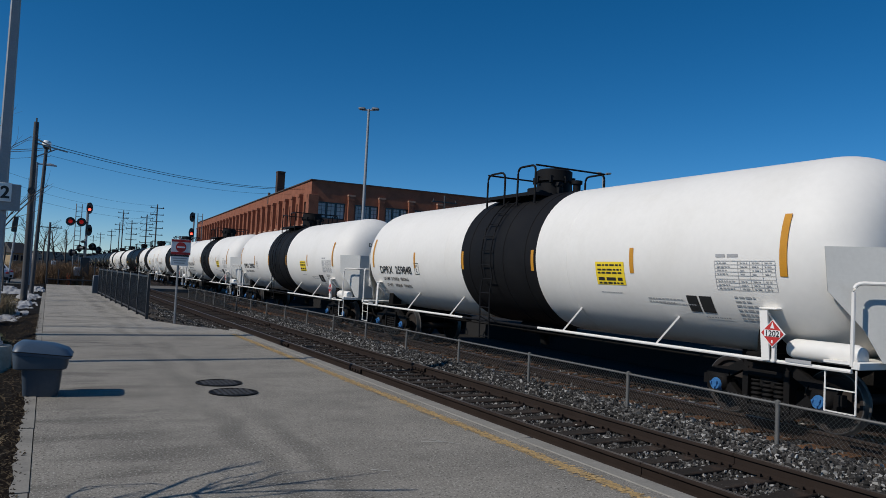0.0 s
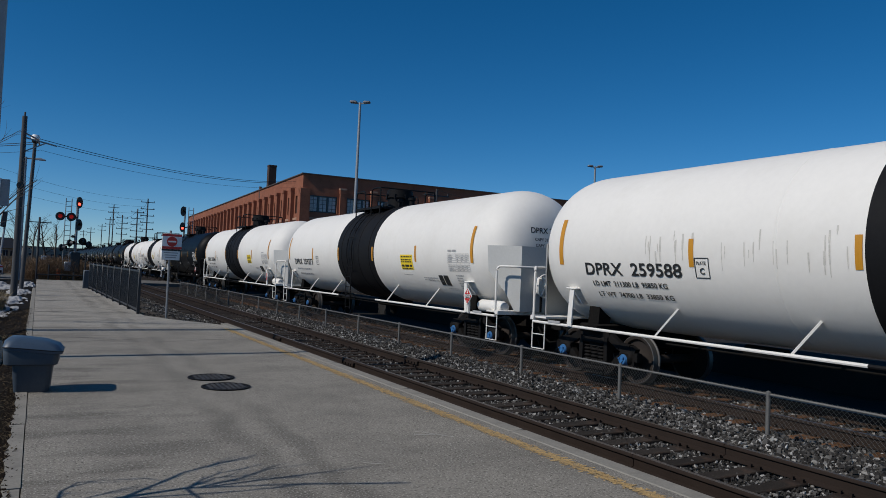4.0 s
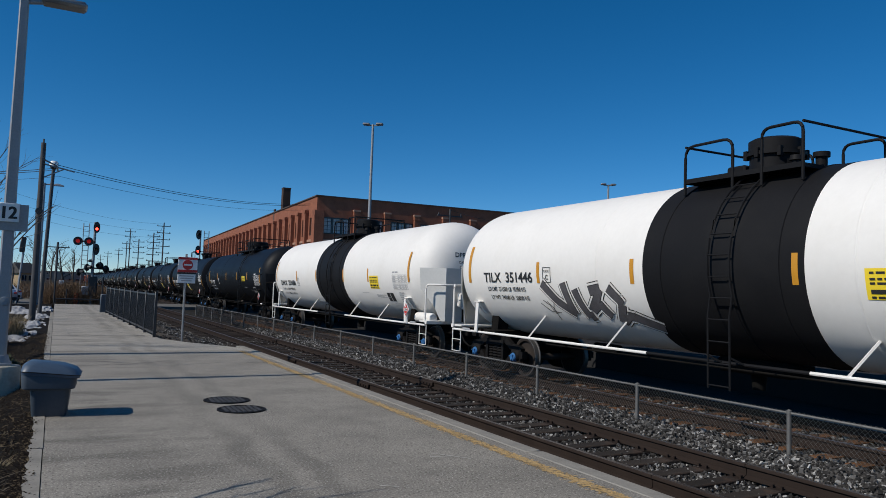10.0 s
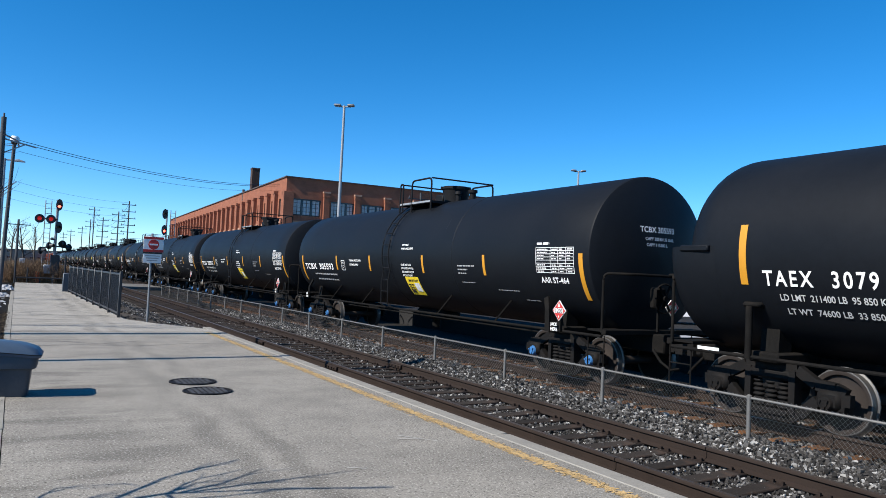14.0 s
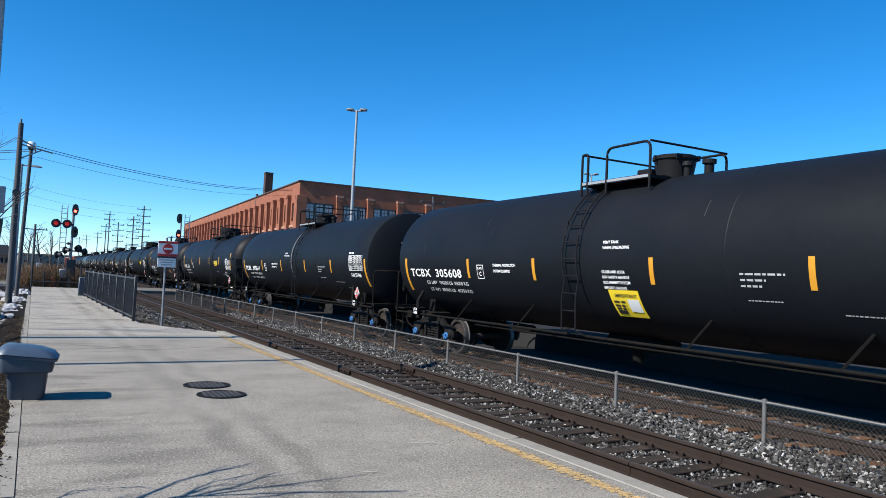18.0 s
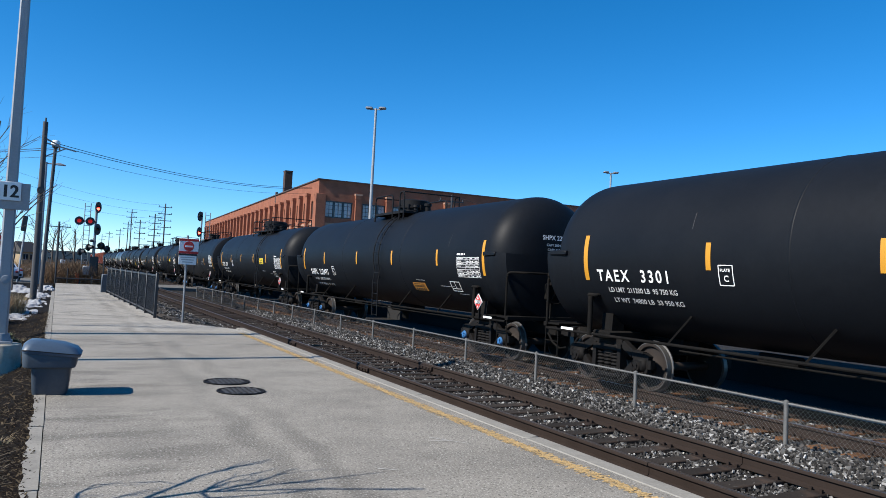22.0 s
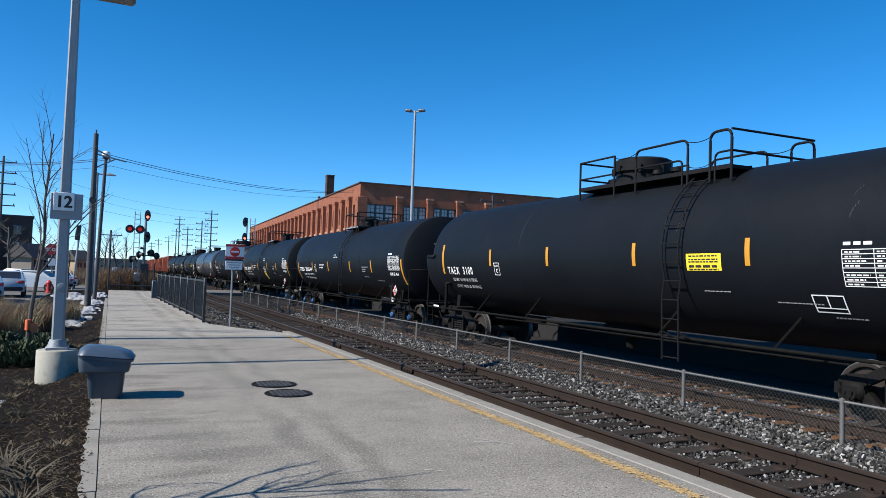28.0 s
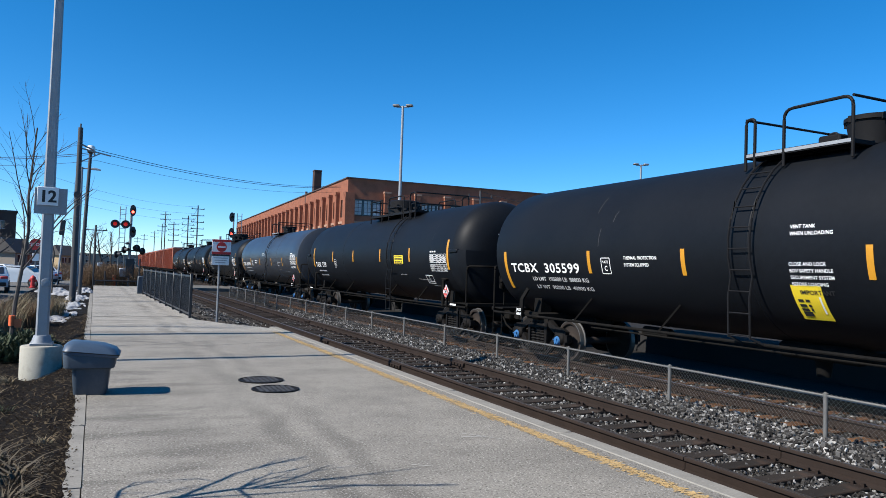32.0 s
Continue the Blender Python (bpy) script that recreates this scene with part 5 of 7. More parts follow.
# ---- the wire fence between the tracks ----
FX = 8.52
fence_y = [9.0 + k * 2.78 for k in range(-2, 16)]
wire_fence = thing("wire_fence", "low galvanised chain-link fence between the two tracks", "fence", kind="structure")
FTOP, FBASE = 0.385, -0.24
post_me = Mesh().tube([(0, 0, -0.4), (0, 0, FTOP - 0.01)], 0.030, 10).lathe([(FTOP - 0.02, 0.036), (FTOP + 0.03, 0.036), (FTOP + 0.05, 0.002)], "z", n=10).data("post", FENCEM)
for yy in fence_y:
    part("post", post_me, None, wire_fence, at=pose(FX, yy, 0, random.uniform(-0.8, 0.8), random.uniform(-0.8, 0.8)))
part("top_rail", Mesh().tube([(FX, fence_y[0], FTOP), (FX, fence_y[-1], FTOP)], 0.017, 8), FENCEM, wire_fence)


def chain_mesh(y0, y1, z0, z1, cell, r, n):
    """Two families of slanting wires; the length along the fence is y."""
    ms = Mesh()
    h = z1 - z0
    k = int((y1 - y0 + h) / cell) + 1
    for i in range(k):
        for s in (1, -1):
            a0 = y0 - (h if s > 0 else 0) + i * cell
            p, q = (a0, z0), (a0 + h, z1)
            if s < 0:
                p, q = (a0 + h, z0), (a0, z1)
            # clip to the panel
            pts = []
            for (ya, za), (yb, zb) in (((p), (q)),):
                t0, t1 = 0.0, 1.0
                d = yb - ya
                for lim, sg in ((y0, 1), (y1, -1)):
                    num, den = (lim - ya) * sg, d * sg
                    if den > 0:
                        t0 = max(t0, num / den)
                    elif den < 0:
                        t1 = min(t1, num / den)
                if t1 - t0 > 0.02:
                    pts = [(FX + 0.006 * s, ya + d * t0, za + (zb - za) * t0), (FX + 0.006 * s, ya + d * t1, za + (zb - za) * t1)]
            if pts:
                ms.tube(pts, r, n, caps=False)
    return ms


for a, b in zip(fence_y, fence_y[1:]):
    ms = chain_mesh(a, b, FBASE, FTOP + 0.03, 0.066, 0.0021 if a < 16 else 0.0025, 3)
    part("mesh_panel", ms, FENCEM, wire_fence)


# ---- the brick factory ----
def az(bearing, dist, z=0.0):
    """A point at a bearing (degrees clockwise from +Y) and a distance from the viewer's stand."""
    return (math.sin(radians(bearing)) * dist, math.cos(radians(bearing)) * dist, z)


# its own space: x along the shaded front, y along the sunlit side, corner at 0
FACT = pose(28.95, 88.4, -0.45, 0, 0, -3.0)
factory = thing("brick_factory", "long red-brick factory with piers and steel windows", "factory building", FACT)
FH, FL, FW = 14.0, 112.0, 74.0


def wall_with_holes(length, height, holes, thick, place):
    """A wall in the plane (s, z) with rectangular openings; place maps (s, z, depth) to the building."""
    ms = Mesh()
    ss = sorted({0.0, length, *[h[0] for h in holes], *[h[1] for h in holes]})
    zs = sorted({0.0, height, *[h[2] for h in holes], *[h[3] for h in holes]})
    for a, b in zip(ss, ss[1:]):
        for c, d in zip(zs, zs[1:]):
            m, k = (a + b) / 2, (c + d) / 2
            if any(h[0] < m < h[1] and h[2] < k < h[3] for h in holes):
                continue
            ms.add([place(a, c, 0), place(b, c, 0), place(b, d, 0), place(a, d, 0)], [(0, 1, 2, 3)])
    for s0, s1, z0, z1 in holes:
        for p, q in (((s0, z0), (s1, z0)), ((s1, z0), (s1, z1)), ((s1, z1), (s0, z1)), ((s0, z1), (s0, z0))):
            ms.add([place(p[0], p[1], 0), place(q[0], q[1], 0), place(q[0], q[1], thick), place(p[0], p[1], thick)], [(0, 1, 2, 3)])
    return ms


front = lambda s, z, d: (s, d, z)
side = lambda s, z, d: (d, s, z)
front_bays = [(0.9, 4.6)] + [(5.9 + 4.25 * k, 5.9 + 4.25 * k + 3.25) for k in range(16)]
fh = [(a, b, z, z + 2.15) for a, b in front_bays for z in (1.2, 5.3, 9.25)]
part("front_wall", wall_with_holes(FW, FH, fh, 0.35, front), BRICK, factory)
side_bays = [(1.55 + 3.9 * k, 1.55 + 3.9 * k + 1.8) for k in range(28)]
sh = [(a, b, z, z + 2.3) for a, b in side_bays for z in (1.2, 5.3, 9.1)]
part("side_wall", wall_with_holes(FL, FH, sh, 0.35, side), BRICK, factory)
part("back_wall", Mesh().box((FW / 2, FL + 0.2, FH / 2), (FW, 0.4, FH)).box((FW + 0.2, FL / 2, FH / 2), (0.4, FL, FH)), BRICK, factory)
part("roof", Mesh().box((FW / 2, FL / 2, FH - 0.25), (FW - 0.1, FL - 0.1, 0.3)), ROOFD, factory)
part("parapet_cap", Mesh().box((FW / 2, 0.1, FH + 0.06), (FW + 0.4, 0.5, 0.14)).box((0.1, FL / 2, FH + 0.06), (0.5, FL + 0.4, 0.14)), ROOFD, factory, "dark metal parapet cap")
pier_f = Mesh().box((0, -0.20, 5.95), (0.75, 0.40, 11.9)).box((0, -0.24, 12.1), (0.85, 0.48, 0.5)).data("pier", BRICK)
for s in [5.25] + [9.5 + 4.25 * k for k in range(15)]:
    p = part("pier", pier_f, None, factory, at=pose(s, 0, 0))
    part("pier_cap", Mesh().box((0, -0.25, 12.45), (0.95, 0.52, 0.22)), BRICKL, p)
part("corner_pier", Mesh().box((0.25, 0.25, 6.1), (1.3, 1.3, 12.2), bev=0.03), BRICK, factory)
pier_s = Mesh().box((-0.24, 0, 6.1), (0.48, 0.85, 12.2)).box((-0.28, 0, 12.3), (0.56, 0.95, 0.35)).data("pier", BRICK)
for k in range(1, 29):
    part("pier", pier_s, None, factory, at=pose(0, 0.4 + 3.9 * k, 0))
for k in range(2):
    part("string_course", Mesh().box((FW / 2, -0.06, 8.4 - 4.1 * k), (FW, 0.14, 0.3)), BRICKL, factory)
    part("string_course", Mesh().box((-0.06, FL / 2, 8.4 - 4.1 * k), (0.14, FL, 0.3)), BRICKL, factory)


def sash(w, h, cols, rows, axis):
    ms = Mesh()
    def bx(s0, s1, z0, z1, d=0.06):
        c, sz = ((s0 + s1) / 2, (z0 + z1) / 2), (s1 - s0, z1 - z0)
        if axis == "front":
            ms.box((c[0], 0, c[1]), (sz[0], d, sz[1]))
        else:
            ms.box((0, c[0], c[1]), (d, sz[0], sz[1]))
    t = 0.16
    bx(0, w, 0, t), bx(0, w, h - t, h), bx(0, t, 0, h), bx(w - t, w, 0, h)
    for k in range(1, cols):
        e = 0.30 if k % 2 == 0 else 0.035
        bx(w * k / cols - e / 2, w * k / cols + e / 2, t, h - t)
    for k in range(1, rows):
        bx(t, w - t, h * k / rows - 0.02, h * k / rows + 0.02)
    return ms.data("window_frame", FRAMEK)


def window(m, frame_me, w, h, axis):
    g = Mesh()
    if axis == "front":
        g.add([(0, 0.03, 0), (w, 0.03, 0), (w, 0.03, h), (0, 0.03, h)], [(0, 1, 2, 3)])
    else:
        g.add([(0.03, 0, 0), (0.03, w, 0), (0.03, w, h), (0.03, 0, h)], [(0, 1, 2, 3)])
    p = part("window", g, GLASSF if axis == "front" else GLASSD, factory, at=m)
    part("window_frame", frame_me, None, p)
    if axis == "front":
        for u in (0.33, 0.67):
            part("mullion", Mesh().box((w * u, -0.02, h / 2), (0.20, 0.12, h)), GLASSD, p)
        part("transom", Mesh().box((w / 2, -0.02, h - 0.09), (w, 0.12, 0.16)), GLASSD, p)
    return p


sw0, sw1, sw2 = sash(3.7, 2.15, 6, 4, "front"), sash(3.25, 2.15, 6, 4, "front"), sash(1.8, 2.3, 2, 4, "side")
for i, (a, b) in enumerate(front_bays[:13]):
    for z in (5.3, 9.25):
        window(pose(a, 0.22, z), sw0 if i == 0 else sw1, b - a, 2.15, "front")
for a, b in side_bays:
    for z in (5.3, 9.1):
        window(pose(0.22, a, z), sw2, 1.8, 2.3, "side")
part("boarded_windows", Mesh().box((FW / 2, 0.3, 2.3), (FW - 1, 0.06, 2.3)).box((0.3, FL / 2, 2.3), (0.06, FL - 1, 2.3)), GLASSD, factory)
part("boarded_windows", Mesh().box((FW * 0.87, 0.3, 8.2), (FW * 0.25, 0.06, 7)), GLASSD, factory)
# chimney over the side wall; its brick is darkened for the shaded face
part("chimney", Mesh().box((0.85, 21.6, FH + 1.3), (1.15, 1.2, 4.6), bev=0.02).box((0.85, 21.6, FH + 3.5), (1.22, 1.27, 0.2)), mat("sooty_brick", (0.055, 0.030, 0.022), 0.9, vary=0.2, scale=1.0, fine=14), factory, "square brick chimney stack")
part("rooftop_duct", Mesh().tube([(0.1, 25.6, FH - 1.2), (0.1, 25.6, FH + 0.6)], 0.2, 10), ROOFD, factory)


# ---- poles and lamps ----
def mast_light(x, y, h, label):
    t = thing("car_park_lamp", label, "lamp post", pose(x, y, -0.2), group="car park lamps")
    part("mast", Mesh().tube([(0, 0, 0), (0, 0, h)], 0.13, 12, 0.075), GALVD, t)
    part("arm", Mesh().tube([(-0.4, 0, h - 0.06), (0.4, 0, h - 0.06)], 0.045, 8), GALVD, t)
    for s in (-1, 1):
        part("lamp_head", Mesh().box((s * 0.42, 0, h + 0.02), (0.45, 0.34, 0.14), bev=0.05), GALV, t)
    return t


bx, by, _ = az(22.24, 45)
mast_light(bx, by, 12.35, "tall grey twin-headed lamp post in the car park").matrix_basis = pose(bx, by, -0.2, 0, 0, -35)
bx, by, _ = az(40.98, 62)
mast_light(bx, by, 11.55, "tall grey twin-headed lamp post far in the car park").matrix_basis = pose(bx, by, -0.2, 0, 0, -25)

# platform lamp post with the number board
px, py = -0.74, 14.5
lamp_post = thing("platform_lamp_post", "grey steel lamp post with number board on concrete base", "lamp post", pose(px, py, -0.03))
part("concrete_base", Mesh().lathe([(-0.28, 0.33), (0.30, 0.33), (0.32, 0.315), (0.33, 0.002)], "z", n=32), CONCRETE, lamp_post, "stained round concrete base")
part("base_plate", Mesh().box((0, 0, 0.352), (0.36, 0.36, 0.05), bev=0.01).lathe([(0.36, 0.17), (0.5, 0.13), (0.52, 0.002)], "z", n=20), GALVD, lamp_post)
ms = Mesh()
h = 7.15
for (z0, w0), (z1, w1) in (((0.36, 0.205), (h, 0.14)),):
    a, b = w0 / 2, w1 / 2
    c0, c1 = a * 0.72, b * 0.72
    ring = lambda e, f, z: [(e, -f, z), (e, f, z), (f, e, z), (-f, e, z), (-e, f, z), (-e, -f, z), (-f, -e, z), (f, -e, z)]
    ms.add(ring(a, c0, z0) + ring(b, c1, z1), [(i, (i + 1) % 8, (i + 1) % 8 + 8, i + 8) for i in range(8)] + [tuple(range(8, 16))])
part("shaft", ms, GALVD, lamp_post)
part("hand_hole_cover", Mesh().lathe([(0.0, 0.075), (0.015, 0.07), (0.02, 0.002)], "x", (0, 0, 0), 20), GALVD, lamp_post, at=pose(0.02, -0.105, 1.42, 0, 0, -90))
part("lamp_arm", Mesh().tube([(0, 0, 6.66), (0.4, 0, 6.74)], 0.04, 8), GALVD, lamp_post)
part("lamp_head", Mesh().box((0.62, 0, 6.76), (0.74, 0.36, 0.13), bev=0.05), GALV, lamp_post)
part("backing_plate", Mesh().box((0.035, -0.13, 2.85), (0.51, 0.012, 0.46), bev=0.05), GALVD, lamp_post, at=pose(0, 0, 0))
board = part("number_board", Mesh().box((-0.01, -0.175, 2.93), (0.33, 0.012, 0.32), bev=0.02), WHITES, lamp_post, "white board with a black 12")
vs, fs = words("12", 0.29)
ms = Mesh()
for k in range(3):
    ms.add([(-0.148 + v[0] * 0.92 + 0.006 * k, -0.185 - 0.0005 * k, 2.83 + v[1]) for v in vs], fs)
part("number", ms, LETTERK, board)

# the two street poles further along
def wood_pole(x, y, top, r=0.14, label="tall dark wooden utility pole beside the path"):
    t = thing("utility_pole", label, "utility pole", pose(x, y, -0.1))
    part("shaft", Mesh().tube([(0, 0, 0), (0, 0, top)], r, 12, r * 0.72), DARKPOLE, t)
    return t


p1 = wood_pole(-0.75, 36.5, 7.92)
part("camera_arm", Mesh().tube([(0, 0, 7.2), (0.55, 2.5, 7.3), (0.62, 4.9, 7.35)], 0.04, 8), GALV, p1)
part("junction_drum", Mesh().lathe([(-0.14, 0.002), (-0.14, 0.15), (0.14, 0.15), (0.14, 0.002)], "y", (0, -0.16, 4.85), 18), BLACKMETAL, p1)
part("pole_arm", Mesh().bar((0, 0, 7.0), (1.3, 0, 6.75), 0.06).bar((0.1, 0, 6.4), (0.9, 0, 6.85), 0.05), GALV, p1)
part("insulator", Mesh().tube([(0, 0, 7.87), (0, 0, 8.1)], 0.035, 8), DARKPOLE, p1)
MAST = 7.5
cam_pole = thing("camera_mast", "slim dark mast with a white dome camera", "camera mast", pose(-0.55, 41.5, -0.1, 0, 1.6))
part("mast", Mesh().tube([(0, 0, 0), (0, 0, MAST)], 0.10, 12, 0.08), DARKPOLE, cam_pole)
part("dome_camera", Mesh().lathe([(MAST + 0.10, 0.19), (MAST + 0.12, 0.21), (MAST + 0.30, 0.20), (MAST + 0.37, 0.14), (MAST + 0.39, 0.002)], "z", n=20), WHITES, cam_pole, "white dome camera")
part("smoked_dome", Mesh().lathe([(MAST - 0.06, 0.03), (MAST - 0.04, 0.10), (MAST + 0.02, 0.155), (MAST + 0.10, 0.175)], "z", n=20), BLACKMETAL, cam_pole)
thin = thing("street_lamp", "slim grey street lamp with a short arm", "street lamp", pose(-0.98, 58, -0.1))
part("mast", Mesh().tube([(0, 0, 0), (0, 0, 8.65)], 0.13, 10, 0.09), GALVD, thin)
part("lamp_arm", Mesh().tube([(0, 0, 8.55), (0.4, 0, 8.57)], 0.05, 8), GALVD, thin)
part("lamp_head", loft([rounded_ring(0.10, 0.12, z, 0.09) if z > 8.63 else rounded_ring(0.42, 0.17, z, 0.12) for z in (8.50, 8.56, 8.66)]), GALVD, thin, at=pose(0.82, 0, 0))

# a lamp that stands over the planting bed, out of the way of the path
bed_lamp = thing("street_lamp", "tall grey street lamp in the planting bed", "street lamp", pose(-4.2, 19.6, -0.32))
part("mast", Mesh().tube([(0, 0, 0), (0, 0, 9.2)], 0.19, 12, 0.15), GALVD, bed_lamp)
part("lamp_arm", Mesh().tube([(0, 0, 9.1), (-0.8, 0, 9.2)], 0.045, 8), GALVD, bed_lamp)
part("lamp_head", Mesh().box((-1.2, 0, 9.2), (0.9, 0.34, 0.16), bev=0.05), GALV, bed_lamp)

# ---- signs and the black fence ----
sgn = thing("warning_sign", "white and red no-entry warning sign on a steel post", "sign", pose(3.72, 24.4, 0))
part("post", Mesh().tube([(0, 0.03, -0.3), (0, 0.03, 2.75)], 0.035, 8), GALV, sgn)
part("upper_panel", Mesh().box((0.05, 0, 2.40), (0.60, 0.012, 0.50), bev=0.02), WHITES, sgn, "white panel with red bands and a no-entry disc")
part("red_band", Mesh().box((0.05, -0.009, 2.605), (0.60, 0.006, 0.075)), REDP, sgn)
part("red_band", Mesh().box((0.05, -0.009, 2.20), (0.60, 0.006, 0.08)), REDP, sgn)
part("no_entry_disc", Mesh().lathe([(-0.012, 0.16), (-0.018, 0.158), (-0.018, 0.002)], "y", (0.05, 0, 2.40), 28), REDP, sgn)
part("white_bar", Mesh().box((0.05, -0.024, 2.40), (0.24, 0.008, 0.05)), WHITES, sgn)
part("lower_panel", Mesh().box((0.03, 0, 1.96), (0.55, 0.012, 0.30), bev=0.015), WHITES, sgn, "white panel with lines of black writing")
ms = Mesh()
for k in range(3):
    ms.box((0.03, -0.010, 2.04 - 0.075 * k), (0.44 - 0.06 * k, 0.004, 0.03))
part("writing", ms, LETTERG, sgn)
part("dark_strip", Mesh().box((0.03, -0.006, 2.13), (0.57, 0.014, 0.055)), LETTERK, sgn)

black_fence = thing("black_fence", "black steel picket fence along the path", "fence", kind="structure")
a, b = Vector((3.02, 25.6, 0)), Vector((2.68, 44.8, 0))
nb = 8
PICKET = Mesh().box((0, 0, 0), (0.03, 0.03, 1.26)).data("picket", BLACKMETAL)
for k in range(nb + 1):
    p = a + (b - a) * (k / nb)
    part("post", Mesh().box((p.x, p.y, 0.74), (0.09, 0.09, 1.5), bev=0.01), BLACKMETAL, black_fence)
for k in range(nb):
    p, q = a + (b - a) * (k / nb), a + (b - a) * ((k + 1) / nb)
    for z in (0.14, 1.40):
        part("fence_rail", Mesh().bar(p + Vector((0, 0, z)), q + Vector((0, 0, z)), 0.045, 0.06), BLACKMETAL, black_fence)
    m = 17
    for i in range(1, m):
        w = p + (q - p) * (i / m)
        part("picket", PICKET, None, black_fence, at=pose(w.x, w.y, 0.77))
part("cabinet", Mesh().box((2.72, 46.0, 0.50), (0.60, 0.45, 1.06), bev=0.03), BINM, thing("equipment_cabinet", "small dark grey equipment cabinet at the fence's end", "cabinet"))

# ---- the waste bin ----
bin_ = thing("waste_bin", "blue-grey plastic waste bin with a sloping blue lid", "waste bin", pose(0.055, 11.0, 0, 0, 0, -4))


part("body", loft([rounded_ring(0.225, 0.225, 0.0, 0.06), rounded_ring(0.235, 0.235, 0.02, 0.07), rounded_ring(0.275, 0.275, 0.45, 0.08)]), BINM, bin_)
part("skirt", loft([rounded_ring(0.33, 0.31, 0.385, 0.09, ox=-0.015), rounded_ring(0.355, 0.33, 0.40, 0.09, ox=-0.02), rounded_ring(0.375, 0.345, 0.60, 0.10, ox=-0.02), rounded_ring(0.37, 0.34, 0.615, 0.10, ox=-0.02)]), BINM, bin_)
lid = loft([rounded_ring(0.39, 0.36, 0.60, 0.10, ox=0.0), rounded_ring(0.40, 0.37, 0.64, 0.11, ox=0.0), rounded_ring(0.36, 0.33, 0.72, 0.14, ox=-0.02), rounded_ring(0.25, 0.24, 0.765, 0.14, ox=-0.06), rounded_ring(0.10, 0.10, 0.78, 0.08, ox=-0.08)])
lid.v = [(x, y, z - 0.09 * max(0, (x + 0.30)) * (1 if z < 0.7 else 1.1)) for x, y, z in lid.v]
part("lid", lid, BINLID, bin_, "blue plastic lid")
seam = loft([rounded_ring(0.404, 0.374, 0.632, 0.11), rounded_ring(0.406, 0.376, 0.645, 0.11)], False, False)
seam.v = [(x, y, z - 0.09 * max(0, x + 0.30)) for x, y, z in seam.v]
part("lid_seam", seam, TYRE, bin_, "dark seam under the lid")
bin_.scale = (0.87, 0.87, 0.93)

# ---- signals at the level crossing ----
def signal_head(parent, x, z, lit, y=-0.25, k=1.0):
    ring = [(0.23 * k * math.cos(2 * math.pi * i / 24), 0.44 * k * math.sin(2 * math.pi * i / 24)) for i in range(24)]
    p = part("signal_head", loft([[(x + a, y + d, z + b) for a, b in ring] for d in (0.02, 0.10)]), BLACKMETAL, parent, "black oval signal backboard")
    part("hood", Mesh().lathe([(y - 0.28, 0.13 * k), (y + 0.02, 0.14 * k)], "y", (x, 0, z), 16, radians(-20), radians(200)), BLACKMETAL, p)
    part("lens", Mesh().lathe([(y, 0.10 * k), (y - 0.03, 0.07 * k), (y - 0.04, 0.002)], "y", (x, 0, z - (0.12 if lit else 0)), 16), REDLIGHT if lit else LENSD, p)
    return p


sx, sy, _ = az(2.35, 62)
sig = thing("crossing_signal", "level crossing mast with red flashing lamps and signal head", "crossing signal", pose(sx, sy, -0.1))
part("mast", Mesh().tube([(0.05, 0, 0), (0.05, 0, 6.4)], 0.10, 10), GALV, sig)
signal_head(sig, 0.15, 6.0, True)
signal_head(sig, 0.20, 4.3, False)
ms = Mesh()
for x in (-0.75, -0.35):
    ms.tube([(x, 0.3, 0.0), (x, 0.3, 6.3)], 0.035, 6)
for k in range(16):
    ms.tube([(-0.75, 0.3, 0.5 + 0.37 * k), (-0.35, 0.3, 0.5 + 0.37 * k)], 0.02, 5)
part("ladder", ms, GALV, sig, "grey steel ladder")
part("lamp_bar", Mesh().tube([(-1.2, -0.1, 4.88), (0.1, -0.1, 4.88)], 0.05, 8), BLACKMETAL, sig)
for x in (-1.10, -0.35):
    d = part("flasher", Mesh().lathe([(-0.12, 0.31), (-0.06, 0.33), (-0.04, 0.002)], "y", (x, -0.1, 4.88), 24), BLACKMETAL, sig, "round black flasher backboard")
    part("flasher_lens", Mesh().lathe([(-0.13, 0.15), (-0.16, 0.10), (-0.17, 0.002)], "y", (x, -0.1, 4.88), 18), REDDIM, d)
    part("flasher_hood", Mesh().lathe([(-0.42, 0.17), (-0.12, 0.18)], "y", (x, -0.1, 4.88), 16, radians(0), radians(180)), BLACKMETAL, d)
for x, z, turn in ((-0.95, 2.50, 62), (-0.40, 2.88, 55), (0.55, 3.05, -25), (1.00, 2.82, -50)):
    d = part("flasher", Mesh().lathe([(-0.10, 0.27), (-0.05, 0.29), (0.06, 0.22), (0.10, 0.002)], "y", (0, 0, 0), 20), BLACKMETAL, sig, "round black flasher turned aside", at=pose(x, -0.05, z, 0, 0, turn))
    part("flasher_hood", Mesh().lathe([(-0.42, 0.17), (-0.10, 0.19)], "y", (0, 0, 0), 14, radians(-20), radians(200)), BLACKMETAL, d)
    part("flasher_lens", Mesh().lathe([(-0.11, 0.14), (-0.13, 0.10), (-0.14, 0.002)], "y", (0, 0, 0), 14), LENSD, d)
part("cross_tube", Mesh().tube([(-1.05, 0.1, 2.62), (-0.4, 0.1, 2.80), (0.05, 0.0, 2.85), (1.1, 0.1, 2.85)], 0.055, 8), BLACKMETAL, sig)
part("bell", Mesh().lathe([(3.30, 0.05), (3.34, 0.16), (3.44, 0.17), (3.50, 0.002)], "z", (-0.15, 0, 0), 16), BLACKMETAL, sig)
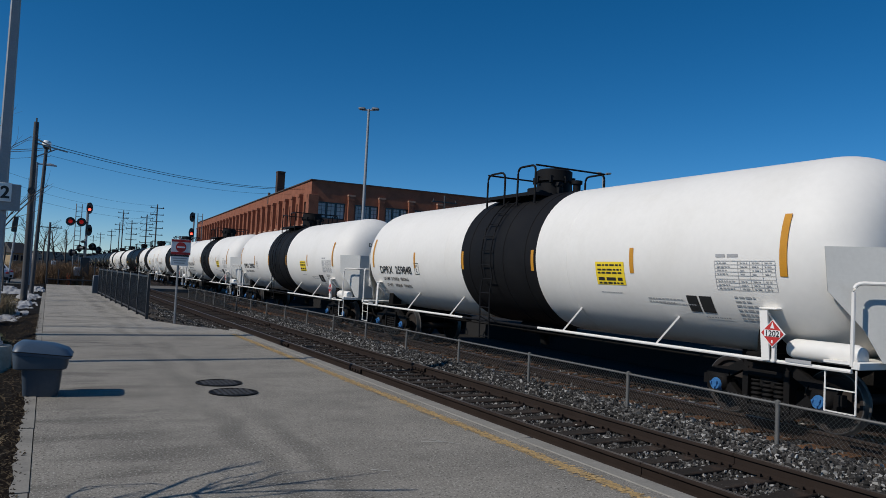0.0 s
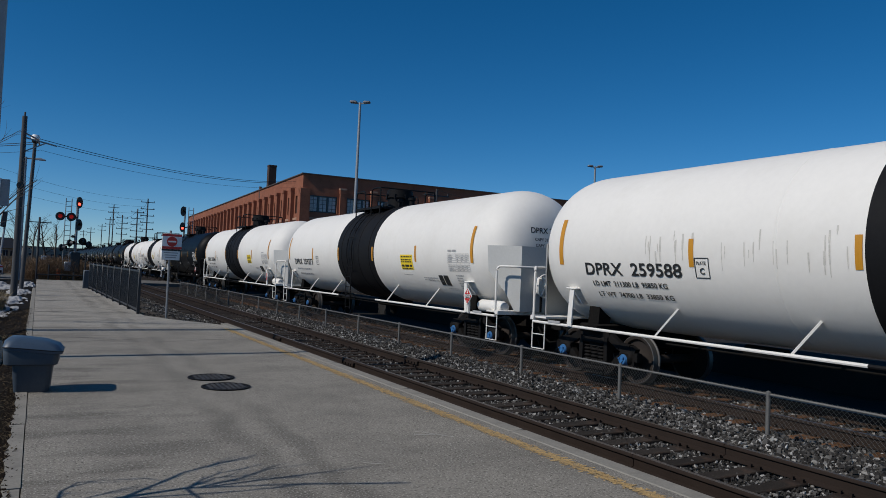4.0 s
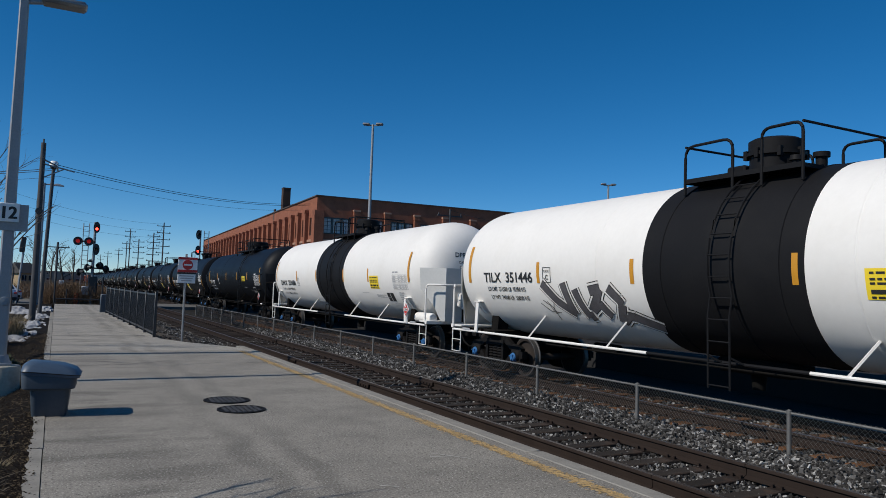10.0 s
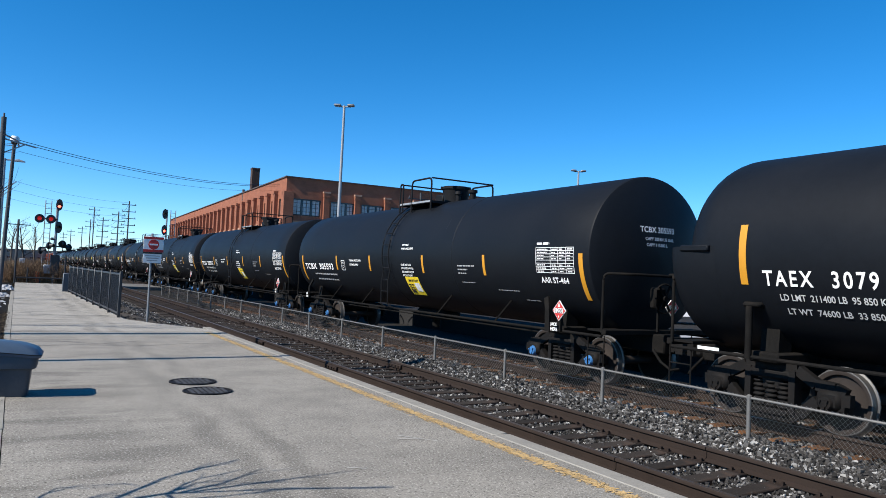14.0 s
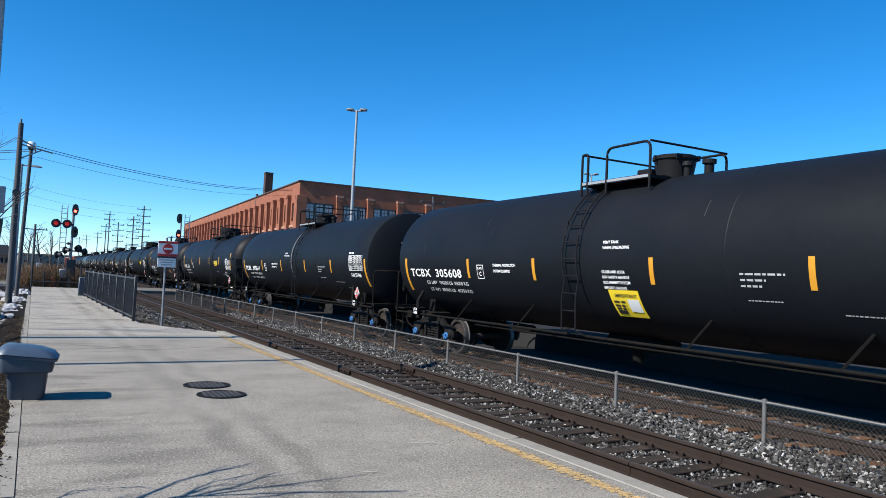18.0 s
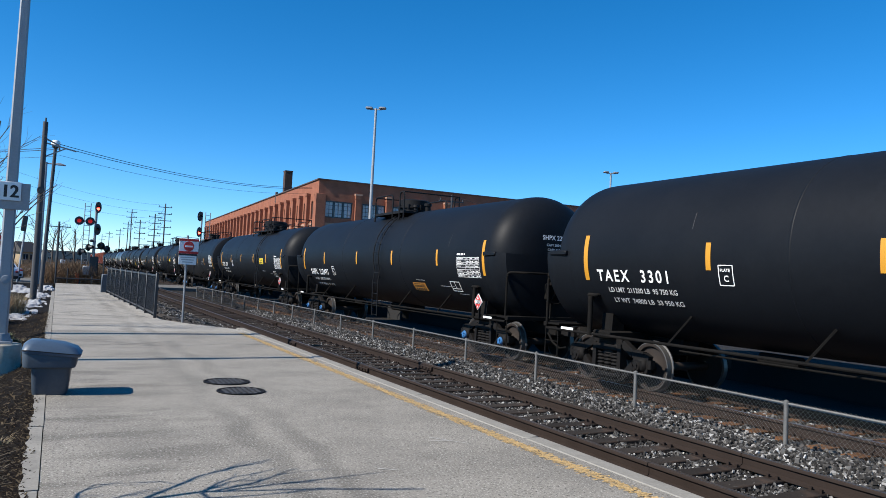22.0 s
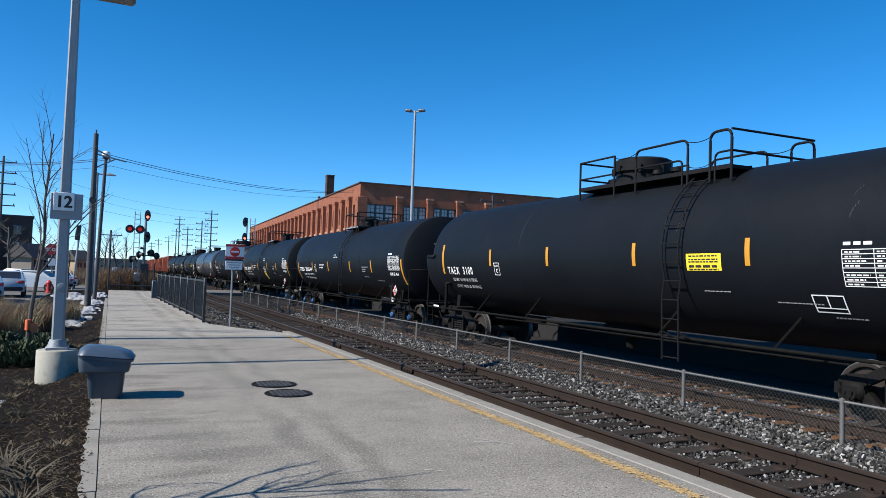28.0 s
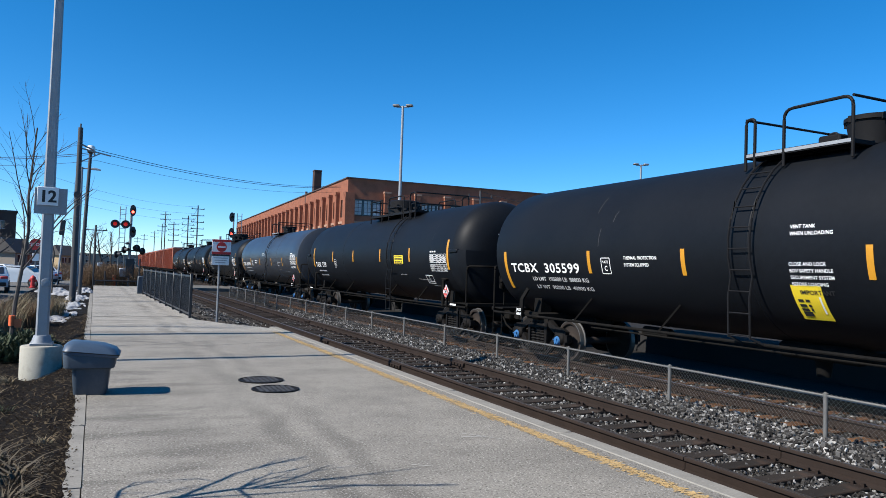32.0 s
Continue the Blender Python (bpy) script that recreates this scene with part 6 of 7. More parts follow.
part("gate_mechanism", Mesh().box((0.10, 0.1, 1.45), (0.62, 0.5, 1.5), bev=0.05), BLACKMETAL, sig)
part("counterweight", Mesh().box((-0.4, 0, 1.1), (0.5, 0.3, 0.7), bev=0.05), GALVD, sig)

sx, sy, _ = az(9.42, 92)
sig2 = thing("railway_signal", "black railway signal with two heads beyond the train", "railway signal", pose(sx, sy, -0.3))
part("mast", Mesh().tube([(0.25, 0, 0), (0.25, 0, 8.6)], 0.10, 10), GALV, sig2)
signal_head(sig2, 0.0, 8.05, False, k=1.35)
signal_head(sig2, 0.0, 6.15, True, k=1.35)
ms = Mesh()
for x in (0.7, 1.25):
    ms.tube([(x, 0.2, 0), (x, 0.2, 8.6)], 0.05, 6)
for k in range(18):
    ms.tube([(0.7, 0.2, 0.6 + 0.45 * k), (1.25, 0.2, 0.6 + 0.45 * k)], 0.025, 5)
part("ladder", ms, GALV, sig2, "grey steel ladder")


# ---- trees, shrubs, snow ----
def bare_tree(name_label, m, height, r0, seed, levels=4, spread=0.75, lean=(0, 0), kids=4, straight=0.0, material=None):
    """A leafless tree: a tapered trunk and limbs that fork into twigs."""
    rng = random.Random(seed)
    t = thing("bare_tree", name_label, "tree", m)
    limbs = [Mesh() for _ in range(levels)]

    def grow(p, d, L, r, lev):
        n = 6
        pts = [p]
        q, e = p.copy(), d.copy()
        for k in range(n):
            e = (e + (d - e) * (0.0 if lev else straight) + Vector((rng.gauss(0, 0.09), rng.gauss(0, 0.09), rng.gauss(0.03, 0.05)))).normalized()
            q = q + e * (L / n)
            pts.append(q.copy())
        limbs[lev].tube(pts, r, 7 if lev < 2 else 4, r * (0.35 if lev else 0.3), caps=False)
        if lev + 1 >= levels:
            return
        m_ = kids if lev else kids * 2
        for k in range(m_):
            f = 0.30 + 0.68 * (k + rng.random() * 0.7) / m_
            i = min(n - 1, int(f * n))
            b = pts[i].lerp(pts[i + 1], f * n - i)
            ax = (pts[i + 1] - pts[i]).normalized()
            side_ = Vector((rng.gauss(0, 1), rng.gauss(0, 1), rng.gauss(0, 0.3)))
            side_ = (side_ - ax * side_.dot(ax)).normalized()
            nd = (ax * (1 - spread * 0.55) + side_ * spread + Vector((0, 0, 0.15))).normalized()
            grow(b, nd, L * rng.uniform(0.32, 0.55) * (1.05 - f * 0.45), r * (1 - f * 0.7) * 0.55, lev + 1)

    grow(Vector((0, 0, 0)), Vector((lean[0], lean[1], 1)).normalized(), height, r0, 0)
    part("trunk", limbs[0], material or BARK, t)
    for k, l in enumerate(limbs[1:]):
        part("crown", l, material or BARK, t)
    return t


def near_tree():
    """A small many-limbed tree whose crown leans over the planting bed and shades the platform."""
    rng = random.Random(23)
    t = thing("bare_tree", "small leafless tree with long limbs beside the platform", "tree", pose(-1.70, 5.80, -0.3))
    part("trunk", Mesh().tube([(0, -0.02, 0), (0.03, -0.05, 0.8), (0.074, -0.04, 1.48)], 0.034, 8, 0.026, caps=False), BARK, t)
    # limbs by height over the bed and distance along the platform, then radius at their root
    leader = (((1.48, -0.04), (1.98, 0.02), (2.21, 0.06), (2.58, 0.12), (3.31, -0.13), (3.97, -0.42), 0.026),)
    boughs = (((2.21, 0.06), (2.41, 0.30), (2.62, 0.57), (3.19, 0.92), 0.013), ((2.62, 0.57), (2.95, 0.79), (3.20, 0.81), 0.009), ((2.58, 0.12), (2.78, 0.31), (2.99, 0.36), 0.010),
              ((2.58, 0.12), (2.70, 0.30), (2.84, 0.44), (3.11, 0.55), 0.010), ((2.67, 0.11), (2.95, 0.23), (3.15, 0.40), (3.38, 0.44), 0.013), ((2.74, 0.09), (3.18, 0.13), (3.88, 0.17), 0.013))
    side_limbs = (((1.79, -0.05), (2.11, -0.25), (2.35, -0.24), (2.71, -0.45), 0.014), ((1.83, 0.03), (1.87, 0.38), (1.97, 0.58), (2.36, 0.52), (2.47, 0.36), 0.009), ((2.57, 0.09), (2.62, -0.22), (2.86, -0.55), 0.010),
                  ((2.17, 0.03), (2.89, -0.12), (3.11, -0.12), 0.010), ((1.95, 0.12), (2.23, 0.27), 0.007))
    for *pts, r in leader + boughs + side_limbs:
        line = [Vector((0.10 + 0.05 * (h - 2.0) + rng.uniform(-0.006, 0.006), y, h)) for h, y in pts]
        ms = Mesh().tube(line, r * 1.45, 6, r * 0.5, caps=False)
        for k in range(8 if r > 0.02 else 6):
            i = rng.randrange(len(line) - 1)
            p = line[i].lerp(line[i + 1], rng.random())
            d = ((line[i + 1] - line[i]).normalized() + Vector((rng.gauss(0, 0.15), rng.gauss(0, 0.45), rng.gauss(0.15, 0.2)))).normalized()
            L = rng.uniform(0.12, 0.42)
            e = (d + Vector((0, rng.gauss(0, 0.25), 0.12))).normalized()
            ms.tube([p, p + d * L * 0.5, p + d * L * 0.5 + e * L * 0.5], 0.0065, 4, 0.003, caps=False)
        part("limb", ms, BARK, t)
    return t


tree_1 = bare_tree("slender young leafless street tree in the planting bed", pose(-1.82, 21.8, -0.3), 5.7, 0.06, 8, 3, 0.56, (0.012, 0), 6, 0.7)
part("orange_tape", Mesh().tube([(0.0, 0, 0.35), (0.0, 0, 0.62)], 0.075, 10).box((0.14, -0.05, 0.42), (0.16, 0.02, 0.22)), mat("orange_tape", (0.85, 0.16, 0.05), 0.6), tree_1, "torn orange marking tape")
bare_tree("thin leafless sapling beside the street", pose(-1.9, 44, -0.1), 4.6, 0.045, 15, 3, 0.55)
near_tree()
for k, (a_, d_, h_) in enumerate(((-5.9, 90, 6.5), (-6.9, 100, 7.5), (-7.7, 80, 6), (-4.6, 110, 7), (-0.9, 150, 9), (-0.2, 170, 10), (0.5, 160, 8), (1.2, 180, 9), (-8.4, 120, 10), (49.5, 95, 11.6), (47.2, 110, 12.5))):
    x_, y_, _ = az(a_, d_)
    bare_tree("distant leafless tree with a twiggy crown", pose(x_, y_, -0.4), h_, 0.22, 40 + k, 4, 0.75, (0, 0), 5)


def grass_clump(name, label, m, n, h, spread, material, seed, width=0.012, droop=0.5, category="grass"):
    rng = random.Random(seed)
    ms = Mesh()
    for k in range(n):
        a, r = rng.uniform(0, 2 * math.pi), spread * math.sqrt(rng.random())
        bx_, by_ = r * math.cos(a), r * math.sin(a)
        L = h * rng.uniform(0.55, 1.1)
        o = Vector((math.cos(a + rng.gauss(0, 0.8)), math.sin(a + rng.gauss(0, 0.8)), 0))
        s_ = Vector((-o.y, o.x, 0)) * width * rng.uniform(0.6, 1.4)
        p = Vector((bx_, by_, 0))
        pts = []
        for i in range(4):
            t = i / 3
            pts.append(p + Vector((0, 0, L * (t - droop * 0.45 * t * t))) + o * (L * droop * t * t))
        vs = []
        for i, q in enumerate(pts):
            w = 1 - i / 3.3
            vs += [q - s_ * w, q + s_ * w]
        ms.add(vs, [(2 * i, 2 * i + 1, 2 * i + 3, 2 * i + 2) for i in range(3)])
    return single(name, ms, material, label, category, m)


for k, (x_, y_, h_, s_) in enumerate(((-2.2, 23.0, 0.95, 0.55), (-2.9, 24.5, 1.0, 0.6), (-3.5, 26.2, 1.0, 0.6), (-1.7, 24.6, 0.9, 0.5), (-2.4, 26.6, 0.95, 0.6), (-3.0, 22.4, 0.9, 0.55), (-1.2, 27.5, 0.8, 0.45), (-3.9, 24.0, 1.0, 0.6))):
    grass_clump("ornamental_grass", "dry brown clump of ornamental grass", pose(x_, y_, soil_h(x_, y_) - 0.01), 650, h_, s_, TWIG if k % 2 else GRASSM, 60 + k, 0.010, 0.35)
WITHERED = mat("withered_leaf", (0.085, 0.068, 0.044), 0.9, vary=0.6)
for k, (x_, y_) in enumerate(((-0.55, 6.6), (-0.52, 7.3), (-0.70, 7.9), (-0.84, 8.5))):
    grass_clump("withered_plant", "withered tangle of pale strap leaves", pose(x_, y_, soil_h(x_, y_) - 0.01), 42, 0.36, 0.16, WITHERED, 80 + k, 0.012, 1.15, "plant")


def juniper(m, w, d, h, seed):
    """A low spreading evergreen: many short needle sprays over a mound."""
    rng = random.Random(seed)
    ms = Mesh()
    for k in range(1500):
        a, r = rng.uniform(0, 2 * math.pi), math.sqrt(rng.random())
        x, y = r * math.cos(a) * w, r * math.sin(a) * d
        z = h * (1 - r * r) * rng.uniform(0.35, 1.0) + 0.02
        L = rng.uniform(0.10, 0.22)
        o = Vector((x / w + rng.gauss(0, 0.5), y / d + rng.gauss(0, 0.5), rng.uniform(0.2, 0.9))).normalized() * L
        s_ = Vector((-o.y, o.x, 0)).normalized() * 0.018
        p = Vector((x, y, z))
        ms.add([p - s_, p + s_, p + o * 0.6 + s_ * 1.3, p + o, p + o * 0.6 - s_ * 1.3], [(0, 1, 2, 3, 4)])
    return single("juniper_shrub", ms, SHRUBG, "low spreading dull green juniper shrub", "shrub", m)


for k, (x_, y_, w_, d_, h_) in enumerate(((-1.5, 17.2, 0.75, 0.7, 0.42), (-2.5, 17.6, 0.8, 0.8, 0.45), (-1.2, 19.0, 0.6, 0.7, 0.38), (-2.2, 19.4, 0.8, 0.7, 0.45), (-3.3, 18.6, 0.8, 0.9, 0.5))):
    juniper(pose(x_, y_, soil_h(x_, y_) - 0.02), w_, d_, h_, 90 + k)

# low tufts of dead grass
rng_t = random.Random(31)
for k in range(34):
    y_ = 4.0 + 15.5 * rng_t.random() ** 1.2
    x_ = -0.35 - rng_t.random() ** 1.5 * 2.2
    grass_clump("grass_tuft", "small tuft of dead brown grass", pose(x_, y_, soil_h(x_, y_) - 0.005), 60, rng_t.uniform(0.08, 0.2), rng_t.uniform(0.06, 0.15), GRASSM if k % 3 else SHRUBG, 200 + k, 0.005, 0.8)

# loose mulch and dead grass on the bed
rng_m = random.Random(77)
ms = Mesh()
for k in range(24000):
    y_ = 3.5 + 24 * rng_m.random() ** 1.6
    x_ = -0.13 + 0.0025 * y_ - abs(rng_m.gauss(0, 1)) * 1.15 if k % 3 else -0.10 + 0.0025 * y_ - rng_m.random() * 0.12
    a, L, w = rng_m.uniform(0, math.pi), rng_m.uniform(0.02, 0.13), rng_m.uniform(0.003, 0.011)
    o = Vector((math.cos(a), math.sin(a), rng_m.uniform(-0.1, 0.45))) * L / 2
    s_ = Vector((-math.sin(a), math.cos(a), 0)) * w
    p = Vector((x_, y_, soil_h(x_, y_) + 0.008 + rng_m.random() * 0.025))
    ms.add([p - o - s_, p - o + s_, p + o + s_, p + o - s_], [(0, 1, 2, 3)])
MULCH = bpy.data.materials.new("bark_mulch_and_straw")
MULCH.use_nodes = True
_n, _l = MULCH.node_tree.nodes, MULCH.node_tree.links
_g, _r = _n.new("ShaderNodeNewGeometry"), _n.new("ShaderNodeValToRGB")
_r.color_ramp.elements[0].color, _r.color_ramp.elements[1].color = (0.007, 0.0050, 0.0036, 1), (0.12, 0.092, 0.057, 1)
_r.color_ramp.elements.new(0.7).color = (0.016, 0.0115, 0.0078, 1)
_l.new(_g.outputs["Random Per Island"], _r.inputs[0])
_l.new(_r.outputs[0], _n["Principled BSDF"].inputs["Base Color"])
_n["Principled BSDF"].inputs["Roughness"].default_value = 0.95
_n["Principled BSDF"].inputs["Specular IOR Level"].default_value = 0.1
tagged(new("mulch", ms.data("mulch", MULCH)), "dry bark mulch and dead grass on the planting bed", "mulch", kind="stuff")


def snow_patch(cx, cy, w, d, h, seed):
    """A thin uneven crust that follows the soil under it and thins out to a ragged rim."""
    n = 44
    vs, fs, e = [], [], []
    for j in range(n + 1):
        for i in range(n + 1):
            x, y = (i / n * 2 - 1), (j / n * 2 - 1)
            f = 1 - x * x - y * y + 0.9 * noise.noise((x * 2.4 + seed, y * 2.4, seed)) + 0.55 * noise.noise((x * 5 + seed, y * 5, seed)) - 0.15
            px, py = cx + x * w, cy + y * d
            e.append(f)
            vs.append((px - cx, py - cy, soil_h(px, py) + max(-0.03, min(1.0, f) * h) + 0.012 * noise.noise((px * 6, py * 6, seed))))
    for j in range(n):
        for i in range(n):
            a = j * (n + 1) + i
            if max(e[a], e[a + 1], e[a + n + 1], e[a + n + 2]) > 0:
                fs.append((a, a + 1, a + n + 2, a + n + 1))
    return single("snow_patch", Mesh().add(vs, fs, True), SNOW, "melting patch of old white snow on the bed", "snow", pose(cx, cy, 0))


for k, (x_, y_, w_, d_, h_) in enumerate(((-2.0, 12.4, 0.7, 0.7, 0.05), (-0.72, 33.0, 0.55, 2.8, 0.09), (-0.95, 27.5, 0.55, 2.4, 0.08), (-0.62, 40.0, 0.55, 3.2, 0.10), (-1.35, 45.5, 0.9, 3.4, 0.12), (-0.35, 50.0, 0.45, 4.0, 0.12), (-2.1, 49.0, 0.8, 4.0, 0.14), (-1.25, 29.0, 0.5, 1.4, 0.05))):
    snow_patch(x_, y_, w_, d_, h_, k * 3.7)


def bush(name, label, m, w, d, h, n, material, seed):
    """A thicket of bare upright stems."""
    rng = random.Random(seed)
    ms = Mesh()
    for k in range(n):
        x, y = rng.uniform(-w, w), rng.uniform(-d, d)
        hh = h * rng.uniform(0.5, 1.1) * (1 - 0.3 * (x / w) ** 2)
        p = Vector((x, y, 0))
        q = p + Vector((rng.gauss(0, 0.22), rng.gauss(0, 0.22), hh * 0.6))
        e = q + Vector((rng.gauss(0, 0.3), rng.gauss(0, 0.3), hh * 0.4))
        ms.tube([p, q, e], 0.016, 3, 0.005, caps=False)
        for i in range(2):
            ms.tube([q, q + Vector((rng.gauss(0, 0.3), rng.gauss(0, 0.3), hh * 0.3))], 0.008, 3, 0.004, caps=False)
    return single(name, ms, material, label, "bush", m)


bush("dry_thicket", "dense brown leafless thicket past the platform's end", pose(1.5, 63, -0.3), 2.3, 1.4, 2.0, 1500, TWIG, 5)
bush("dry_thicket", "dense brown leafless thicket beside the crossing", pose(4.8, 72.5, -0.4), 2.0, 1.5, 1.3, 500, TWIG, 6)
bush("dry_thicket", "brown roadside thicket far along the line", pose(0.5, 95, -0.4), 5.0, 4, 2.2, 900, TWIG, 7)

# ---- the crossing's small things ----
for x_, y_, h_ in ((0.1, 60.8, 1.9), (3.3, 60.8, 2.2), (0.9, 61.3, 1.2)):
    t = thing("gate_post", "short dark steel post at the path's end", "post", pose(x_, y_, -0.1))
    part("post", Mesh().tube([(0, 0, 0), (0, 0, h_)], 0.06, 8), BLACKMETAL, t)
t = thing("pedestrian_barrier", "low dark steel barrier across the path's end", "barrier", pose(1.7, 61.0, -0.1))
part("rail", Mesh().tube([(-1.6, 0, 0.45), (1.6, 0, 0.45)], 0.05, 8), BLACKMETAL, t)
for x_ in (-1.5, 0, 1.5):
    part("leg", Mesh().tube([(x_, 0, 0), (x_, 0, 0.45)], 0.04, 8), BLACKMETAL, t)
t = thing("orange_marker", "small orange utility marker post", "marker", pose(1.55, 62.0, -0.2))
part("tube", Mesh().tube([(0, 0, 0), (0, 0, 1.0)], 0.16, 10), mat("faded_orange_plastic", (0.6, 0.10, 0.03), 0.6), t)
t = thing("white_marker", "small white reflector board on a stake", "marker", pose(0.55, 66.0, -0.2))
part("board", Mesh().box((0, 0, 1.75), (0.36, 0.03, 0.36), bev=0.02), WHITES, t)
part("stake", Mesh().tube([(0, 0.03, 0), (0, 0.03, 1.7)], 0.03, 6), DARKPOLE, t)

# stop sign, hydrant and street furniture
x_, y_, _ = az(-3.55, 57)
t = thing("stop_sign", "red octagonal stop sign with a white plate below", "stop sign", pose(x_, y_, -0.1))
part("post", Mesh().tube([(0, 0.04, 0), (0, 0.04, 3.3)], 0.04, 8), GALV, t)
oct_ = [(0.42 * math.cos(radians(22.5 + 45 * k)), 0.42 * math.sin(radians(22.5 + 45 * k))) for k in range(8)]
plate_ = part("octagon", Mesh().add([(a, -0.01, 2.92 + b) for a, b in oct_] + [(a, 0.01, 2.92 + b) for a, b in oct_], [tuple(range(8)), tuple(reversed(range(8, 16)))] + [(i, (i + 1) % 8, (i + 1) % 8 + 8, i + 8) for i in range(8)]), REDP, t)
vs, fs = words("STOP", 0.30)
w_ = max(v[0] for v in vs)
part("word", Mesh().add([(v[0] - w_ / 2, -0.02, 2.82 + v[1]) for v in vs], fs), WHITES, plate_)
part("lower_plate", Mesh().box((0, 0, 2.05), (0.42, 0.02, 0.5), bev=0.02), WHITES, t)
t = thing("fire_hydrant", "small red fire hydrant", "hydrant", pose(az(-3.65, 55)[0], az(-3.65, 55)[1], -0.1))
part("barrel", Mesh().lathe([(0, 0.2), (0.08, 0.2), (0.1, 0.13), (0.6, 0.13), (0.62, 0.18), (0.7, 0.17), (0.82, 0.06), (0.84, 0.002)], "z", n=16), REDP, t)
part("outlet", Mesh().lathe([(-0.22, 0.08), (0.22, 0.08)], "x", (0, 0, 0.5), 12), REDP, t)
t = thing("pedestrian_signal", "tilted slim post with a small signal box", "signal", pose(az(-2.2, 60)[0], az(-2.2, 60)[1], -0.1, 0, 4))
part("post", Mesh().tube([(0, 0, 0), (0, 0, 4.2)], 0.07, 8), GALVD, t)
part("box", Mesh().box((-0.1, 0, 4.3), (0.35, 0.3, 1.1), bev=0.05), BLACKMETAL, t)


# ---- cars ----
def motor_car(m, paint, label, group=""):
    """A parked saloon, 4.5 m long, its nose towards +y."""
    t = thing("parked_car", label, "car", m, group)
    W = 0.88
    side_p = [(-2.2, 0.35), (-2.25, 0.75), (-2.1, 0.98), (-1.3, 1.02), (-0.7, 1.42), (0.45, 1.44), (1.15, 1.02), (2.0, 0.88), (2.22, 0.65), (2.2, 0.32)]
    rings = []
    for x, k in ((-W, 0.94), (-W * 0.93, 1.0), (W * 0.93, 1.0), (W, 0.94)):
        rings.append([(x * (1.0 if z < 1.05 else 0.80), y * (0.985 if k < 1 else 1), 0.3 + (z - 0.3) * k) for y, z in side_p])
    n = len(side_p)
    ms = Mesh().add([p for r in rings for p in r], [(i * n + k, i * n + (k + 1) % n, (i + 1) * n + (k + 1) % n, (i + 1) * n + k) for i in range(3) for k in range(n)] + [tuple(range(n)), tuple(reversed(range(3 * n, 4 * n)))], True)
    part("body", ms, paint, t)
    for s in (-1, 1):
        g = [(s * W * 0.90, -1.15, 1.05), (s * W * 0.90, 1.0, 1.05), (s * W * 0.80, 0.42, 1.37), (s * W * 0.80, -0.68, 1.37)]
        part("side_window", Mesh().add([(x + s * 0.012, y, z) for x, y, z in g], [(0, 1, 2, 3)]), GLASSD, t)
        for y in (-1.35, 1.35):
            wh = part("wheel", Mesh().lathe([(-0.1, 0.2), (-0.1, 0.31), (-0.07, 0.33), (0.07, 0.33), (0.1, 0.31), (0.1, 0.2)], "x", n=22), TYRE, t, at=pose(s * (W - 0.08), y, 0.33))
            part("rim", Mesh().lathe([(s * 0.09, 0.21), (s * 0.095, 0.12), (s * 0.07, 0.002)], "x", n=16), GALV, wh)
        part("tail_lamp", Mesh().box((s * 0.68, -2.2, 0.86), (0.34, 0.08, 0.14), bev=0.02), REDP, t)
        part("headlight", Mesh().box((s * 0.68, 2.12, 0.72), (0.34, 0.12, 0.14), bev=0.03), WHITES, t)
    part("windscreen", Mesh().add([(-0.66, 1.12, 1.06), (0.66, 1.12, 1.06), (0.60, 0.52, 1.405), (-0.60, 0.52, 1.405)], [(0, 1, 2, 3)]), GLASSD, t)
    part("rear_window", Mesh().add([(-0.64, -1.28, 1.06), (0.64, -1.28, 1.06), (0.60, -0.77, 1.405), (-0.60, -0.77, 1.405)], [(0, 1, 2, 3)]), GLASSD, t)
    part("bumper", Mesh().box((0, -2.2, 0.5), (1.6, 0.14, 0.22), bev=0.05), TYRE, t)
    return t


motor_car(pose(*az(-7.6, 42)[:2], -0.1, 0, 0, 8), CARB, "blue-grey saloon waiting on the street", "street cars")
motor_car(pose(*az(-6.1, 48)[:2], -0.1, 0, 0, 4), CARB, "silver-blue saloon with red tail lamps on the street", "street cars")
motor_car(pose(*az(-4.55, 57)[:2], -0.1, 0, 0, 70), CARS, "silver saloon crossing the street side-on", "street cars")
motor_car(pose(*az(-3.2, 66)[:2], -0.1, 0, 0, 20), CARW, "white saloon further up the street", "street cars")
motor_car(pose(*az(-5.6, 70)[:2], -0.1, 0, 0, 60), CARW, "white car at the far kerb", "street cars")
for x_, y_, p_, l_, r_ in ((23.5, 20.6, CARW, "silver-white car in the car park beyond the tracks", 60), (25.0, 25.5, CARB, "blue-grey car in the car park beyond the tracks", 70), (24.0, 31.0, CARW, "white car parked beyond the tracks", 65), (22.6, 15.4, CARB, "grey-blue car parked beyond the tracks", 82), (24.5, 40.0, CARR, "dark red car parked beyond the tracks", 70)):
    motor_car(pose(x_, y_, 0.36, 0, 0, r_), p_, l_, "cars in the car park")

